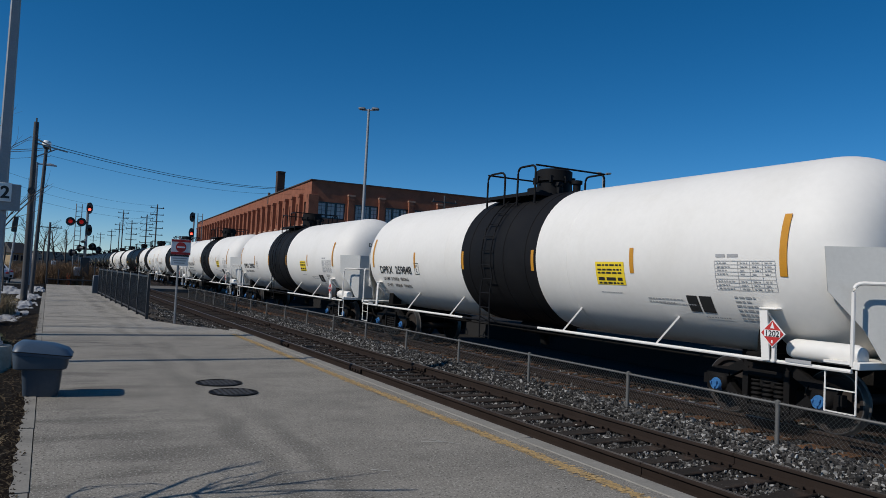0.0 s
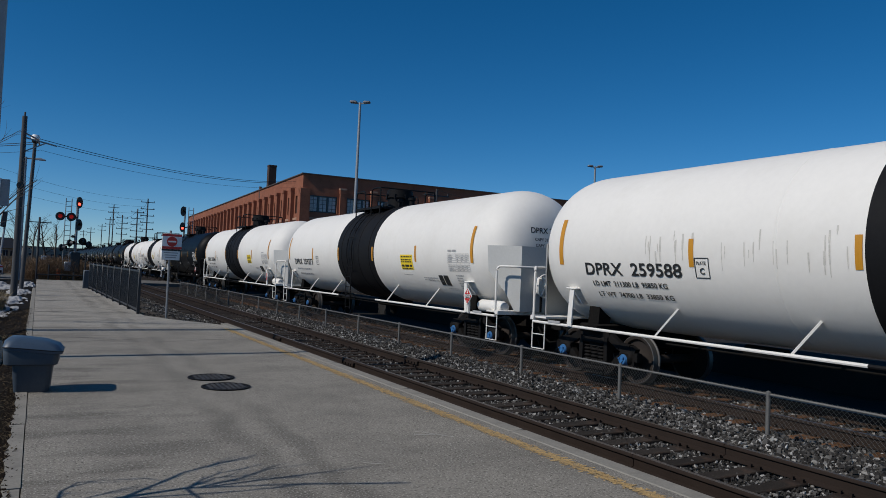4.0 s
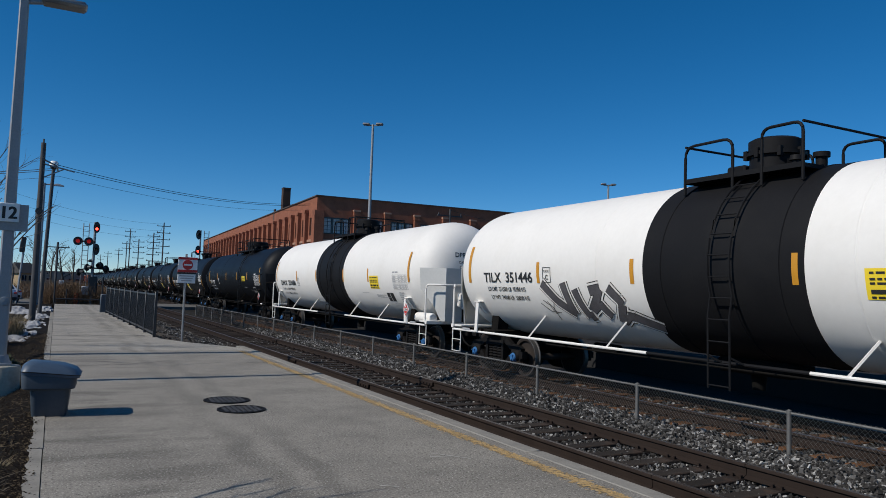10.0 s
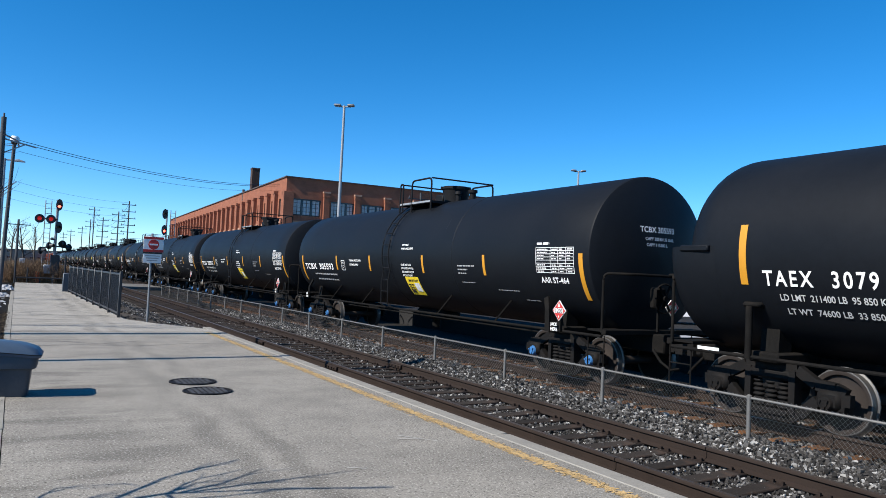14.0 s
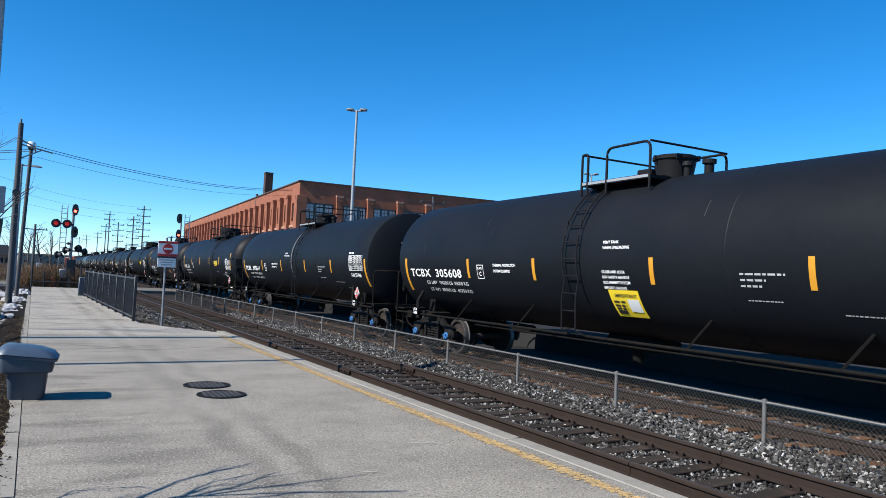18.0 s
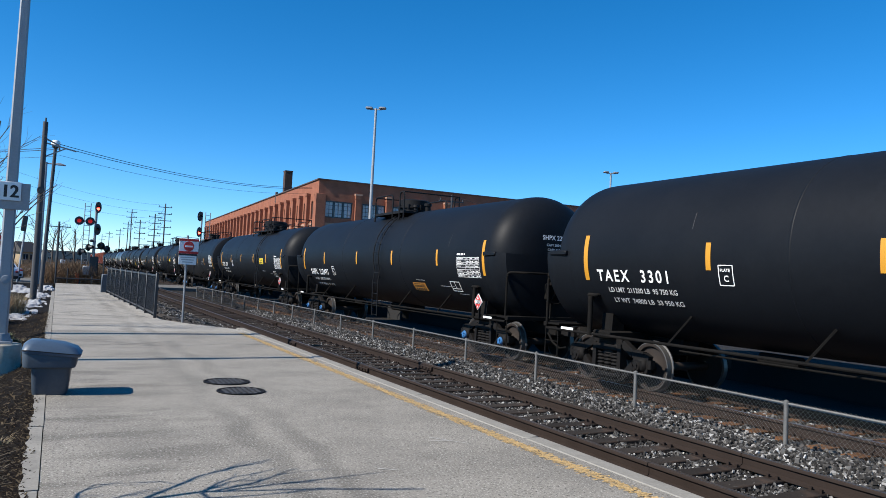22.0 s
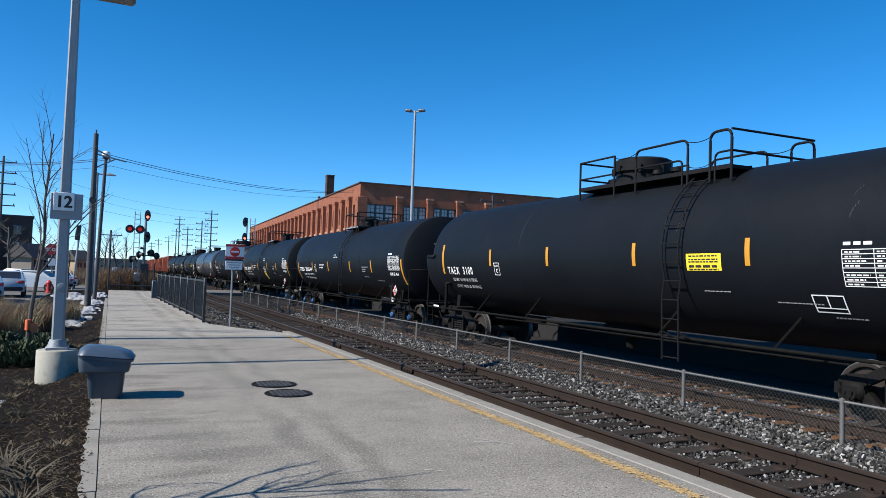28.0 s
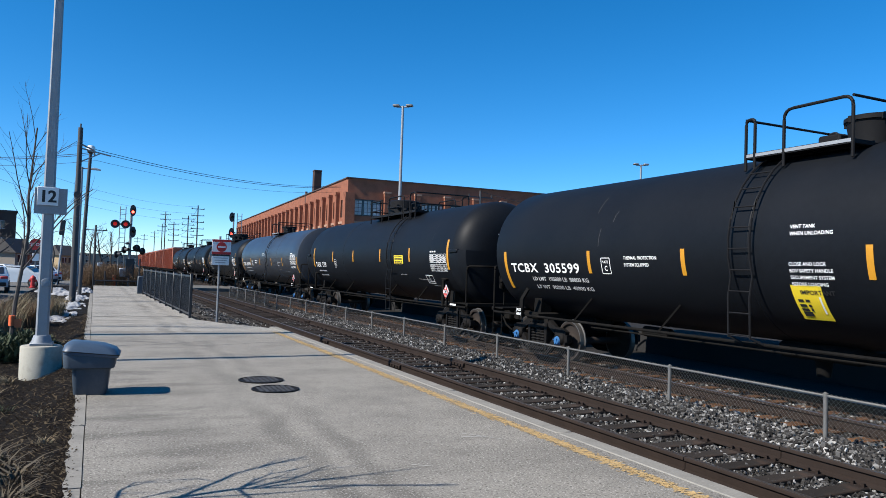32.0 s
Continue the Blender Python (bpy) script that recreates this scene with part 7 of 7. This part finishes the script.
# ---- houses along the street ----
def house(m, w, d, h, roof, wall_m, label):
    t = thing("house", label, "house", m)
    part("wall", Mesh().box((0, 0, h / 2), (w, d, h)), wall_m, t)
    if roof:
        o = 0.5
        part("roof", Mesh().add([(-w / 2 - o, -d / 2 - o, h), (w / 2 + o, -d / 2 - o, h), (w / 2 + o, d / 2 + o, h), (-w / 2 - o, d / 2 + o, h), (-w / 2 - o, 0, h + roof), (w / 2 + o, 0, h + roof)], [(0, 1, 5, 4), (2, 3, 4, 5), (0, 4, 3), (1, 2, 5), (3, 2, 1, 0)]), ROOFM, t)
    else:
        part("roof", Mesh().box((0, 0, h + 0.15), (w + 0.4, d + 0.4, 0.3)), ROOFM, t)
    nx = max(2, int(w / 3.2))
    for k in range(nx):
        for z in ([1.6] if h < 4.5 else [1.6 + 3.0 * j for j in range(int(h / 3.0))]):
            x = -w / 2 + w * (k + 0.5) / nx
            p = part("window", Mesh().add([(x - 0.6, -d / 2 - 0.02, z), (x + 0.6, -d / 2 - 0.02, z), (x + 0.6, -d / 2 - 0.02, z + 1.3), (x - 0.6, -d / 2 - 0.02, z + 1.3)], [(0, 1, 2, 3)]), GLASSD, t)
            part("frame", Mesh().box((x, -d / 2 - 0.03, z + 1.34), (1.4, 0.08, 0.08)).box((x, -d / 2 - 0.03, z - 0.04), (1.4, 0.10, 0.08)).box((x, -d / 2 - 0.03, z + 0.65), (0.06, 0.06, 1.3)), FRAMEW, p)
    return t


BROWNCLAD = mat("dark_brown_cladding", (0.075, 0.056, 0.047), 0.9, vary=0.2, scale=0.5, fine=6)
house(pose(*az(-6.6, 158)[:2], -0.4, 0, 0, 6), 9.6, 12, 10.6, 0, BROWNCLAD, "dark brown flat-roofed apartment block along the street")
house(pose(*az(-8.3, 150)[:2], -0.4, 0, 0, 6), 5.0, 10, 11.0, 0, mat("grey_cladding", (0.16, 0.16, 0.165), 0.9, vary=0.2, scale=0.5, fine=6), "grey flat-roofed apartment block along the street")
house(pose(*az(-4.9, 140)[:2], -0.4, 0, 0, 60), 5.0, 4.2, 3.2, 2.4, HOUSEM, "grey house with a steep dark roof")
house(pose(*az(-3.9, 190)[:2], -0.4, 0, 0, 25), 5.5, 5, 3.2, 2.0, HOUSEM, "low brown house behind the stop sign")
house(pose(*az(-1.95, 200)[:2], -0.4, 0, 0, 40), 3.6, 4.0, 3.4, 2.5, TANB, "small tan house with a pitched roof")
house(pose(*az(1.3, 420)[:2], -0.4, 0, 0, 10), 30, 12, 6, 0, HOUSEM, "low dark building far along the line")

# ---- utility poles and wires ----
def line_pole(a, d, el, arms, label, r=0.16, aw=1.3):
    x, y, _ = az(a, d)
    top = 1.8 + d * math.tan(radians(el))
    t = thing("power_pole", label, "utility pole", pose(x, y, -0.45), group="poles along the railway")
    part("shaft", Mesh().tube([(0, 0, 0), (0, 0, top + 0.45)], r, 8, r * 0.7), DARKPOLE, t)
    for k in range(arms):
        z = top - 0.3 - 1.35 * k
        part("cross_arm", Mesh().bar((-aw, 0, z), (aw, 0, z), 0.13, 0.13), DARKPOLE, t)
        for s in (-1, 1):
            part("insulator", Mesh().tube([(s * aw * 0.9, 0, z), (s * aw * 0.9, 0, z + 0.3)], 0.06, 6), DARKPOLE, t)
    return Vector((x, y, top))


tops = [line_pole(a, d, el, n, lab) for a, d, el, n, lab in (
    (6.97, 156, 4.46, 5, "tall dark utility pole with many cross-arms"), (6.31, 170, 3.66, 5, "tall dark utility pole with many cross-arms"), (5.32, 196, 3.15, 4, "distant utility pole with cross-arms"), (4.72, 205, 3.85, 2, "distant tall thin steel mast"),
    (4.52, 226, 2.95, 2, "distant dark wooden utility pole"), (4.02, 270, 2.4, 2, "distant dark wooden utility pole"), (3.32, 300, 2.14, 2, "distant dark wooden utility pole"), (2.86, 340, 1.9, 2, "distant dark wooden utility pole"), (2.3, 390, 1.6, 1, "far dark wooden utility pole"))]
pL = line_pole(-6.75, 105, 7.2, 5, "tall utility pole with five cross-arms beside the street", 0.18, 1.5)
line_pole(0.1, 120, 2.6, 1, "dark twin-armed pole beside the line", 0.2, 1.6)
line_pole(28.63, 82, 6.6, 1, "utility pole before the factory", 0.16, 1.6)


def wire(label, a, b, sag, r=0.02):
    a, b = Vector(a), Vector(b)
    pts = []
    for k in range(25):
        t = k / 24
        p = a.lerp(b, t)
        p.z -= sag * 4 * t * (1 - t)
        pts.append(p)
    return single("overhead_wire", Mesh().tube(pts, r, 5), WIREM, label, "wire", group="overhead wires")


def bp(a, d, el):
    x, y, _ = az(a, d)
    return Vector((x, y, 1.8 + d * math.tan(radians(el))))


for k, de in enumerate((0.0, -0.16, -0.75)):
    wire("thin black overhead cable sagging towards the factory", bp(-0.2, 58, 7.95 + de), bp(17.6, 94, 6.55 + de * 0.6), 0.9, 0.022 if k < 2 else 0.012)
    wire("thin black overhead cable over the street", bp(-0.2, 58, 7.75 + de * 0.8), bp(-16, 70, 6.7 + de * 0.6), 0.8, 0.022 if k < 2 else 0.012)
for dz in (-0.3, -1.65, -3.0):
    wire("thin wire between the street pole and the railway poles", pL + Vector((0, 0, dz)), tops[0] + Vector((0, 0, dz)), 1.5, 0.015)
    for p_, q_ in zip(tops[:4], tops[1:5]):
        wire("thin wire along the railway poles", p_ + Vector((0, 0, dz)), q_ + Vector((0, 0, dz)), 0.8, 0.025)
wire("thin black cable before the factory", bp(28.63, 82, 6.55), bp(40, 85, 5.3), 0.8, 0.025)


# ---- the train ----
SPEED = [(0, 11.95), (1, 12.05), (2, 12.2), (3, 12.03), (3.5, 11.85), (6, 11.55), (9, 11.58), (12, 11.49), (15, 11.10), (18, 10.83), (21, 11.02), (24, 11.05), (27, 10.88), (30, 10.64), (32, 10.49)]


def gone(t):
    """Metres that the train has rolled since the start."""
    s = 0.0
    for (t0, v0), (t1, v1) in zip(SPEED, SPEED[1:]):
        if t <= t0:
            break
        e = min(t, t1)
        ve = v0 + (v1 - v0) * (e - t0) / (t1 - t0)
        s += (v0 + ve) / 2 * (e - t0)
    return s


WHITE_SET = dict(paint=WHITEPAINT, trim=WHITEPAINT, letter=LETTERK, stripes=(7.45, 4.42, 1.62, -1.42, -4.48, -7.55), stripe_z=(2.20, 2.65), end_stripe_z=(2.20, 3.10), ladder_y=0.36, deck=(1.44, -0.8), blue=True,
                 table=(-6.34, -7.42, 1.98, 2.42), notice=(-3.5, -4.28, 1.98, 2.40), unumber="1202", band=(-1.55, 1.70), shield=True)
TCBX_SET = dict(paint=BLACKPAINT, trim=UNDER, letter=LETTERW, stripes=(7.75, 4.67, 1.68, -1.80, -4.65, -8.0), stripe_z=(2.02, 2.48), end_stripe_z=(1.62, 2.50), ladder_y=-0.69, deck=(0.72, -1.22), blue=True,
                table=(-6.62, -7.80, 2.12, 2.62), notice=None, unumber="1203")
TAEX_SET = dict(paint=BLACKPAINT, trim=UNDER, letter=LETTERW, stripes=(7.1, 4.05, 1.25, -1.84, -4.6, -7.5), stripe_z=(2.26, 2.70), end_stripe_z=(2.03, 2.90), ladder_y=-2.94, deck=(0.77, -3.7), blue=False,
                table=(-6.24, -7.40, 1.98, 2.48), notice=(-3.25, -4.05, 2.18, 2.47), unumber="1203")
SHPX_SET = dict(TAEX_SET, stripes=(7.35, 4.65, 1.10, -1.98, -5.1, -7.6), ladder_y=-0.90, deck=(0.9, -1.6), blue=True, notice=(-3.2, -4.05, 1.53, 1.76))
UTLX_SET = dict(TAEX_SET, paint=DEEPBLACK, letter=LETTERW, stripes=(7.3, 4.25, 1.45, -1.65, -4.33, -7.5), ladder_y=-0.65, deck=(1.45, -1.5), notice=None, unumber="1202")
WHITE_LABEL = "white tank wagon with a black band round its middle"
BLACK_LABEL = "matt black tank wagon with yellow strips"
white0 = tank_car("white", WHITE_LABEL, **WHITE_SET)
white1 = tank_car("white", "white tank wagon with a black band and grey shields", **dict(WHITE_SET, stripes=(7.45, 4.12, 1.38, -1.86, -4.3, -7.55), band=(-1.87, 1.30), ladder_y=-0.45, deck=(0.85, -1.4), unumber="1294", notice=(-4.42, -5.18, 1.98, 2.40)))
white2 = tank_car("white", "spray-painted white tank wagon with a black band", **dict(WHITE_SET, stripes=(7.45, 4.5, 1.58, -1.72, -4.3, -7.55), band=(-1.87, 1.30), ladder_y=-0.45, deck=(0.85, -1.4), unumber="1294", notice=(-2.72, -3.42, 2.02, 2.42)))
tcbx0 = tank_car("tcbx", "black tank wagon with flat ends and white lettering", **TCBX_SET)
tcbx1 = tank_car("tcbx", "black flat-ended tank wagon with a yellow loading notice", **dict(TCBX_SET, stripes=(7.75, 4.36, 1.68, -1.70, -4.65, -8.0), ladder_y=0.38, deck=(0.84, -1.06), notice=(-0.52, -1.28, 1.42, 1.90)))
tcbx3 = tank_car("tcbx", "black flat-ended tank wagon with yellow notice and spaced strips", **dict(TCBX_SET, stripes=(7.70, 4.36, 1.36, -1.70, -4.65, -8.0), ladder_y=0.38, deck=(0.84, -1.06), notice=(-0.52, -1.28, 1.42, 1.90)))
tcbx4 = tank_car("tcbx", "black flat-ended tank wagon with a narrow upright yellow notice", **dict(TCBX_SET, stripes=(7.75, 4.36, 1.68, -1.70, -4.65, -8.0), ladder_y=0.38, deck=(0.84, -1.06), notice=(-0.40, -0.90, 1.42, 1.92)))
taex0 = tank_car("taex", BLACK_LABEL + " and a long roof walkway", **TAEX_SET)
shpx0 = tank_car("shpx", BLACK_LABEL + " and a short roof walkway", **SHPX_SET)
utlx0 = tank_car("utlx", "black tank wagon with a yellow running number", **UTLX_SET)
tcbx2 = tank_car("tcbx", "black flat-ended tank wagon with a bare steel ring", **dict(TCBX_SET, stripes=(7.75, 4.36, 1.30, -1.90, -4.85, -8.0), ladder_y=-0.87, deck=(0.60, -1.4)))
blue0 = tank_car("tcbx", "blue-black tank wagon with flat ends", **dict(TCBX_SET, paint=BLACKGLOSS))

KIND = {"DPRX": white0, "TILX": white0, "UTLX": utlx0, "TCBX": tcbx0, "TAEX": taex0, "SHPX": shpx0}
PLACES = (14.31, 33.3, 52.27, 70.78, 89.2, 107.7, 126.14, 144.84, 163.34, 182.0, 200.2, 218.3, 237.1, 255.55, 274.2, 292.9, 311.57, 330.2, 348.9, 367.6, 386.2, 404.8, 423.4, 442.0, 460.6)
SPECIAL = {"305611": tcbx2, "305590": blue0, "259588": white1, "351446": white2, "259686": white1, "305593": tcbx1, "305505": tcbx3, "305608": tcbx1, "305599": tcbx4}
WAGONS = [(SPECIAL.get(n, KIND[a]), a, n, loads, at) for (a, n, loads), at in zip(NUMBERS, PLACES)]
used, wagons = set(), []
for base, letters, number, loads, at in WAGONS:
    wagons.append((copy_thing(base, pose(0, 0, 0)) if base.name in used else base, at))
    used.add(base.name)
for (base, letters, number, loads, at), (car, _) in zip(WAGONS, wagons):
    if base is utlx0:
        mark(car, letters, number, 0.34, 6.6, 2.02, LETTERY, loads, 2.15, kind="short", faded=LETTERYD)
    elif letters in ("DPRX", "TILX"):
        mark(car, letters, number, 0.32, 6.96 if number == "259848" else 6.76, 2.22 if letters == "TILX" else 2.03, LETTERK, loads, 2.04 if base is white2 else 2.42 if base is white1 else 2.28, kind="white", plate=4.45 if number == "259848" else 4.32 if base is white2 else 0.0)
    elif letters == "TCBX":
        mark(car, letters, number, 0.295, 7.49, 2.02, LETTERW, loads, 2.77 if base in (tcbx1, tcbx3, tcbx4) else 2.62, kind="flat", plate=3.95 if base in (tcbx1, tcbx2, tcbx3, tcbx4) else 4.25)
        part("tank_grade", wrap_words(Mesh(), "AAR ST-464", 0.17, -6.72, 1.92), LETTERW, car)
    elif letters == "SHPX":
        mark(car, letters, number, 0.33, 6.55, 1.84, LETTERW, loads, 2.2, kind="round")
    else:
        mark(car, letters, number, 0.31, 6.78, 2.03, LETTERW, loads, 1.83 if number == "3301" else 1.62, kind="round")

# spray paint on one white wagon: fat strokes with a pale edge
tag_car = wagons[6][0]


def stroke(ms, pts, w, off):
    """A flat band along points (y, z) laid on the shell."""
    for (y0, z0), (y1, z1) in zip(pts, pts[1:]):
        n = max(2, int(math.hypot(y1 - y0, z1 - z0) / 0.08))
        for k in range(n):
            a, b = k / n, (k + 1) / n
            q = [(y0 + (y1 - y0) * t, z0 + (z1 - z0) * t) for t in (a, b)]
            d = Vector((q[1][0] - q[0][0], q[1][1] - q[0][1])).normalized()
            nx, nz = -d.y * w / 2, d.x * w / 2
            quad = [(q[0][0] + nx, q[0][1] + nz), (q[1][0] + nx + d.x * 0.01, q[1][1] + nz + d.y * 0.01), (q[1][0] - nx + d.x * 0.01, q[1][1] - nz + d.y * 0.01), (q[0][0] - nx, q[0][1] - nz)]
            vs = []
            for y, z in quad:
                a_ = (z - 2.2) / R + math.asin((2.2 - ZC) / R)
                vs.append((-math.cos(a_) * (R + off), y, ZC + math.sin(a_) * (R + off)))
            ms.add(vs, [(0, 1, 2, 3)])
    return ms


TAGS = [[(4.39, 2.20), (3.95, 1.80), (3.52, 1.52), (3.60, 1.95), (3.66, 2.20)], [(3.30, 2.08), (3.22, 1.80), (3.10, 1.46), (2.95, 1.50)], [(2.85, 2.05), (2.52, 2.10), (2.70, 1.85), (2.92, 1.62), (2.62, 1.80), (2.42, 1.52)],
        [(2.28, 2.12), (2.05, 1.90), (1.98, 1.80), (2.18, 1.38), (1.95, 1.55), (1.76, 1.52), (1.45, 1.40), (1.18, 1.30)]]
for w, off, m_, nm in ((0.33, 0.006, LETTERK, "tag_outline"), (0.29, 0.009, WHITEPAINT, "tag_halo"), (0.21, 0.012, LETTERK, "tag_rim"), (0.18, 0.015, TAGFILL, "tag_fill")):
    ms = Mesh()
    for t_ in TAGS:
        stroke(ms, t_, w, off)
    part(nm, ms, m_, tag_car, "spray-painted dark grey tag with a pale edge" if nm == "tag_fill" else "")
ms = Mesh()
for t_ in ([(4.60, 1.74), (4.35, 1.55), (4.02, 1.52)], [(4.36, 1.80), (4.20, 1.62), (4.18, 1.32)], [(4.48, 1.82), (4.30, 1.70), (4.22, 1.50)], [(4.12, 1.78), (4.22, 1.60)]):
    stroke(ms, t_, 0.018, 0.010)
part("scribble", ms, LETTERK, tag_car, "thin black scribble")
# dried drips on a white wagon, chalk scribble on a black one
rd = random.Random(19)
for car_ in (wagons[2][0],):
    ms = Mesh()
    for k in range(90):
        y_, z_ = rd.uniform(-5.4, 5.2), rd.uniform(2.42, 2.8)
        if -1.95 < y_ < 1.4:
            continue
        w_, h_ = rd.uniform(0.006, 0.022), rd.uniform(0.10, 0.45)
        patch(ms, y_ + w_, y_ - w_, z_ - h_ * 0.6, z_, 0.003, 2)
        patch(ms, y_ + w_ * 0.5, y_ - w_ * 0.5, z_ - h_, z_ - h_ * 0.6, 0.003, 2)
    part("dried_drips", ms, DRIP, car_, "grey dried drips", kind="stuff")
for c_, y_, z_ in ((wagons[16][0], -1.15, 2.0),):
    ms = Mesh()
    for t_ in ([(0.0, 0.25), (-0.14, -0.1), (-0.3, 0.12), (-0.12, 0.2)], [(-0.3, 0.3), (-0.42, 0.0), (-0.55, 0.2)], [(-0.05, 0.0), (-0.5, -0.15), (-0.6, 0.05)]):
        stroke(ms, [(y_ + a, z_ + b) for a, b in t_], 0.010, 0.008)
    part("chalk_scribble", ms, LETTERG, c_, "pale chalk scribble")
ms = Mesh()
for k in range(64):
    a_ = radians(-34 + 96 * k / 64)
    w_ = 0.046 * min(1.0, 0.15 + k / 26) * (1 + 0.10 * math.sin(k * 0.55))
    patch(ms, -0.20 + w_, -0.20 - w_, ZC + R * math.sin(a_), ZC + R * math.sin(a_ + radians(1.5)), 0.006, 1)
part("rubbed_ring", ms, ARC, wagons[12][0], "pale rubbed ring beside the ladder", kind="stuff")
FRESH = mat("fresh_glossy_black_paint", (0.0030, 0.0036, 0.0048), 0.35, vary=0.1, scale=1.0, fine=10, spec=0.12)
part("fresh_paint", patch(patch(patch(Mesh(), -1.05, -3.85, 1.95, 2.62, 0.003, 8), -1.05, -4.30, 1.55, 1.95, 0.003, 6), -1.05, -5.6, 1.28, 1.55, 0.003, 6), FRESH, wagons[5][0], "repainted square of glossier black")
part("warning_sticker", patch(Mesh(), 0.05, -0.18, 1.72, 1.86, 0.008, 2), WHITES, wagons[5][0], "small white and red sticker")
# covered goods wagons at the tail
def box_wagon(paint, label):
    t = thing("box_wagon", label, "box wagon", group="wagons of the goods train")
    part("body", Mesh().box((0, 0, 2.75), (2.9, 16.4, 3.1), bev=0.05), paint, t)
    for k in range(15):
        for s_ in (-1.48, 1.48):
            part("side_rib", RIB, None, t, at=pose(s_, -7.7 + 1.1 * k, 0))
    part("roof", Mesh().box((0, 0, 4.36), (2.7, 16.4, 0.12), bev=0.04), GALVD, t)
    part("sill", Mesh().box((0, 0, 1.05), (2.5, 17.6, 0.3), bev=0.03), UNDER, t)
    for s_ in (-1, 1):
        part("coupler", Mesh().box((0, s_ * 8.95, 0.85), (0.3, 0.6, 0.3), bev=0.05), CASTIRON, t)
        add_truck(t, s_ * TRUCK_Y, False)
    return t


RIB = Mesh().box((0, 0, 2.7), (0.10, 0.12, 2.9)).data("side_rib", ORANGE)
bw = box_wagon(ORANGE, "rusty orange ribbed goods wagon")
bw2 = box_wagon(mat("brown_wagon_paint", (0.20, 0.06, 0.035), 0.7, vary=0.2), "dark brown ribbed goods wagon")
for k in range(6):
    src = (bw, bw2, bw)[k % 3]
    wagons.append((src if k < 2 else copy_thing(src, pose(0, 0, 0)), 479.2 + 18.4 * k))

WAGON_ROWS = 33


def motions():
    """All that moves: the wagons roll past, and near the viewer their wheels turn."""
    times = [32.0 * k / (WAGON_ROWS - 1) for k in range(WAGON_ROWS)]
    for car, at in wagons:
        walk(car, [(t, far_track(T2X, at - gone(t))) for t in times])
        fine = [0.05 * k for k in range(641)]
        start = [t for t in fine if at - gone(t) < 42]
        if not start:
            continue
        stop = [t for t in start if at - gone(t) < -12]
        t0, t1 = start[0], (stop[0] if stop else 32.0)
        turns, last = [(0.0, 0.0)], 0.0
        for t in fine:
            if t0 < t <= t1:
                ang = (gone(t) - gone(t0)) / 0.457
                if ang - last > math.radians(70) or t == t1:
                    turns.append((t, ang))
                    last = ang
        if turns[-1][0] < 32.0:
            turns.append((32.0, last))
        for truck in car.children:
            if truck.name.startswith("truck"):
                for ws in truck.children:
                    if ws.name.startswith("wheelset"):
                        loc = ws.matrix_basis.translation.copy()
                        walk(ws, [(t, Matrix.Translation(loc) @ Matrix.Rotation(a, 4, "X")) for t, a in turns])


motions()
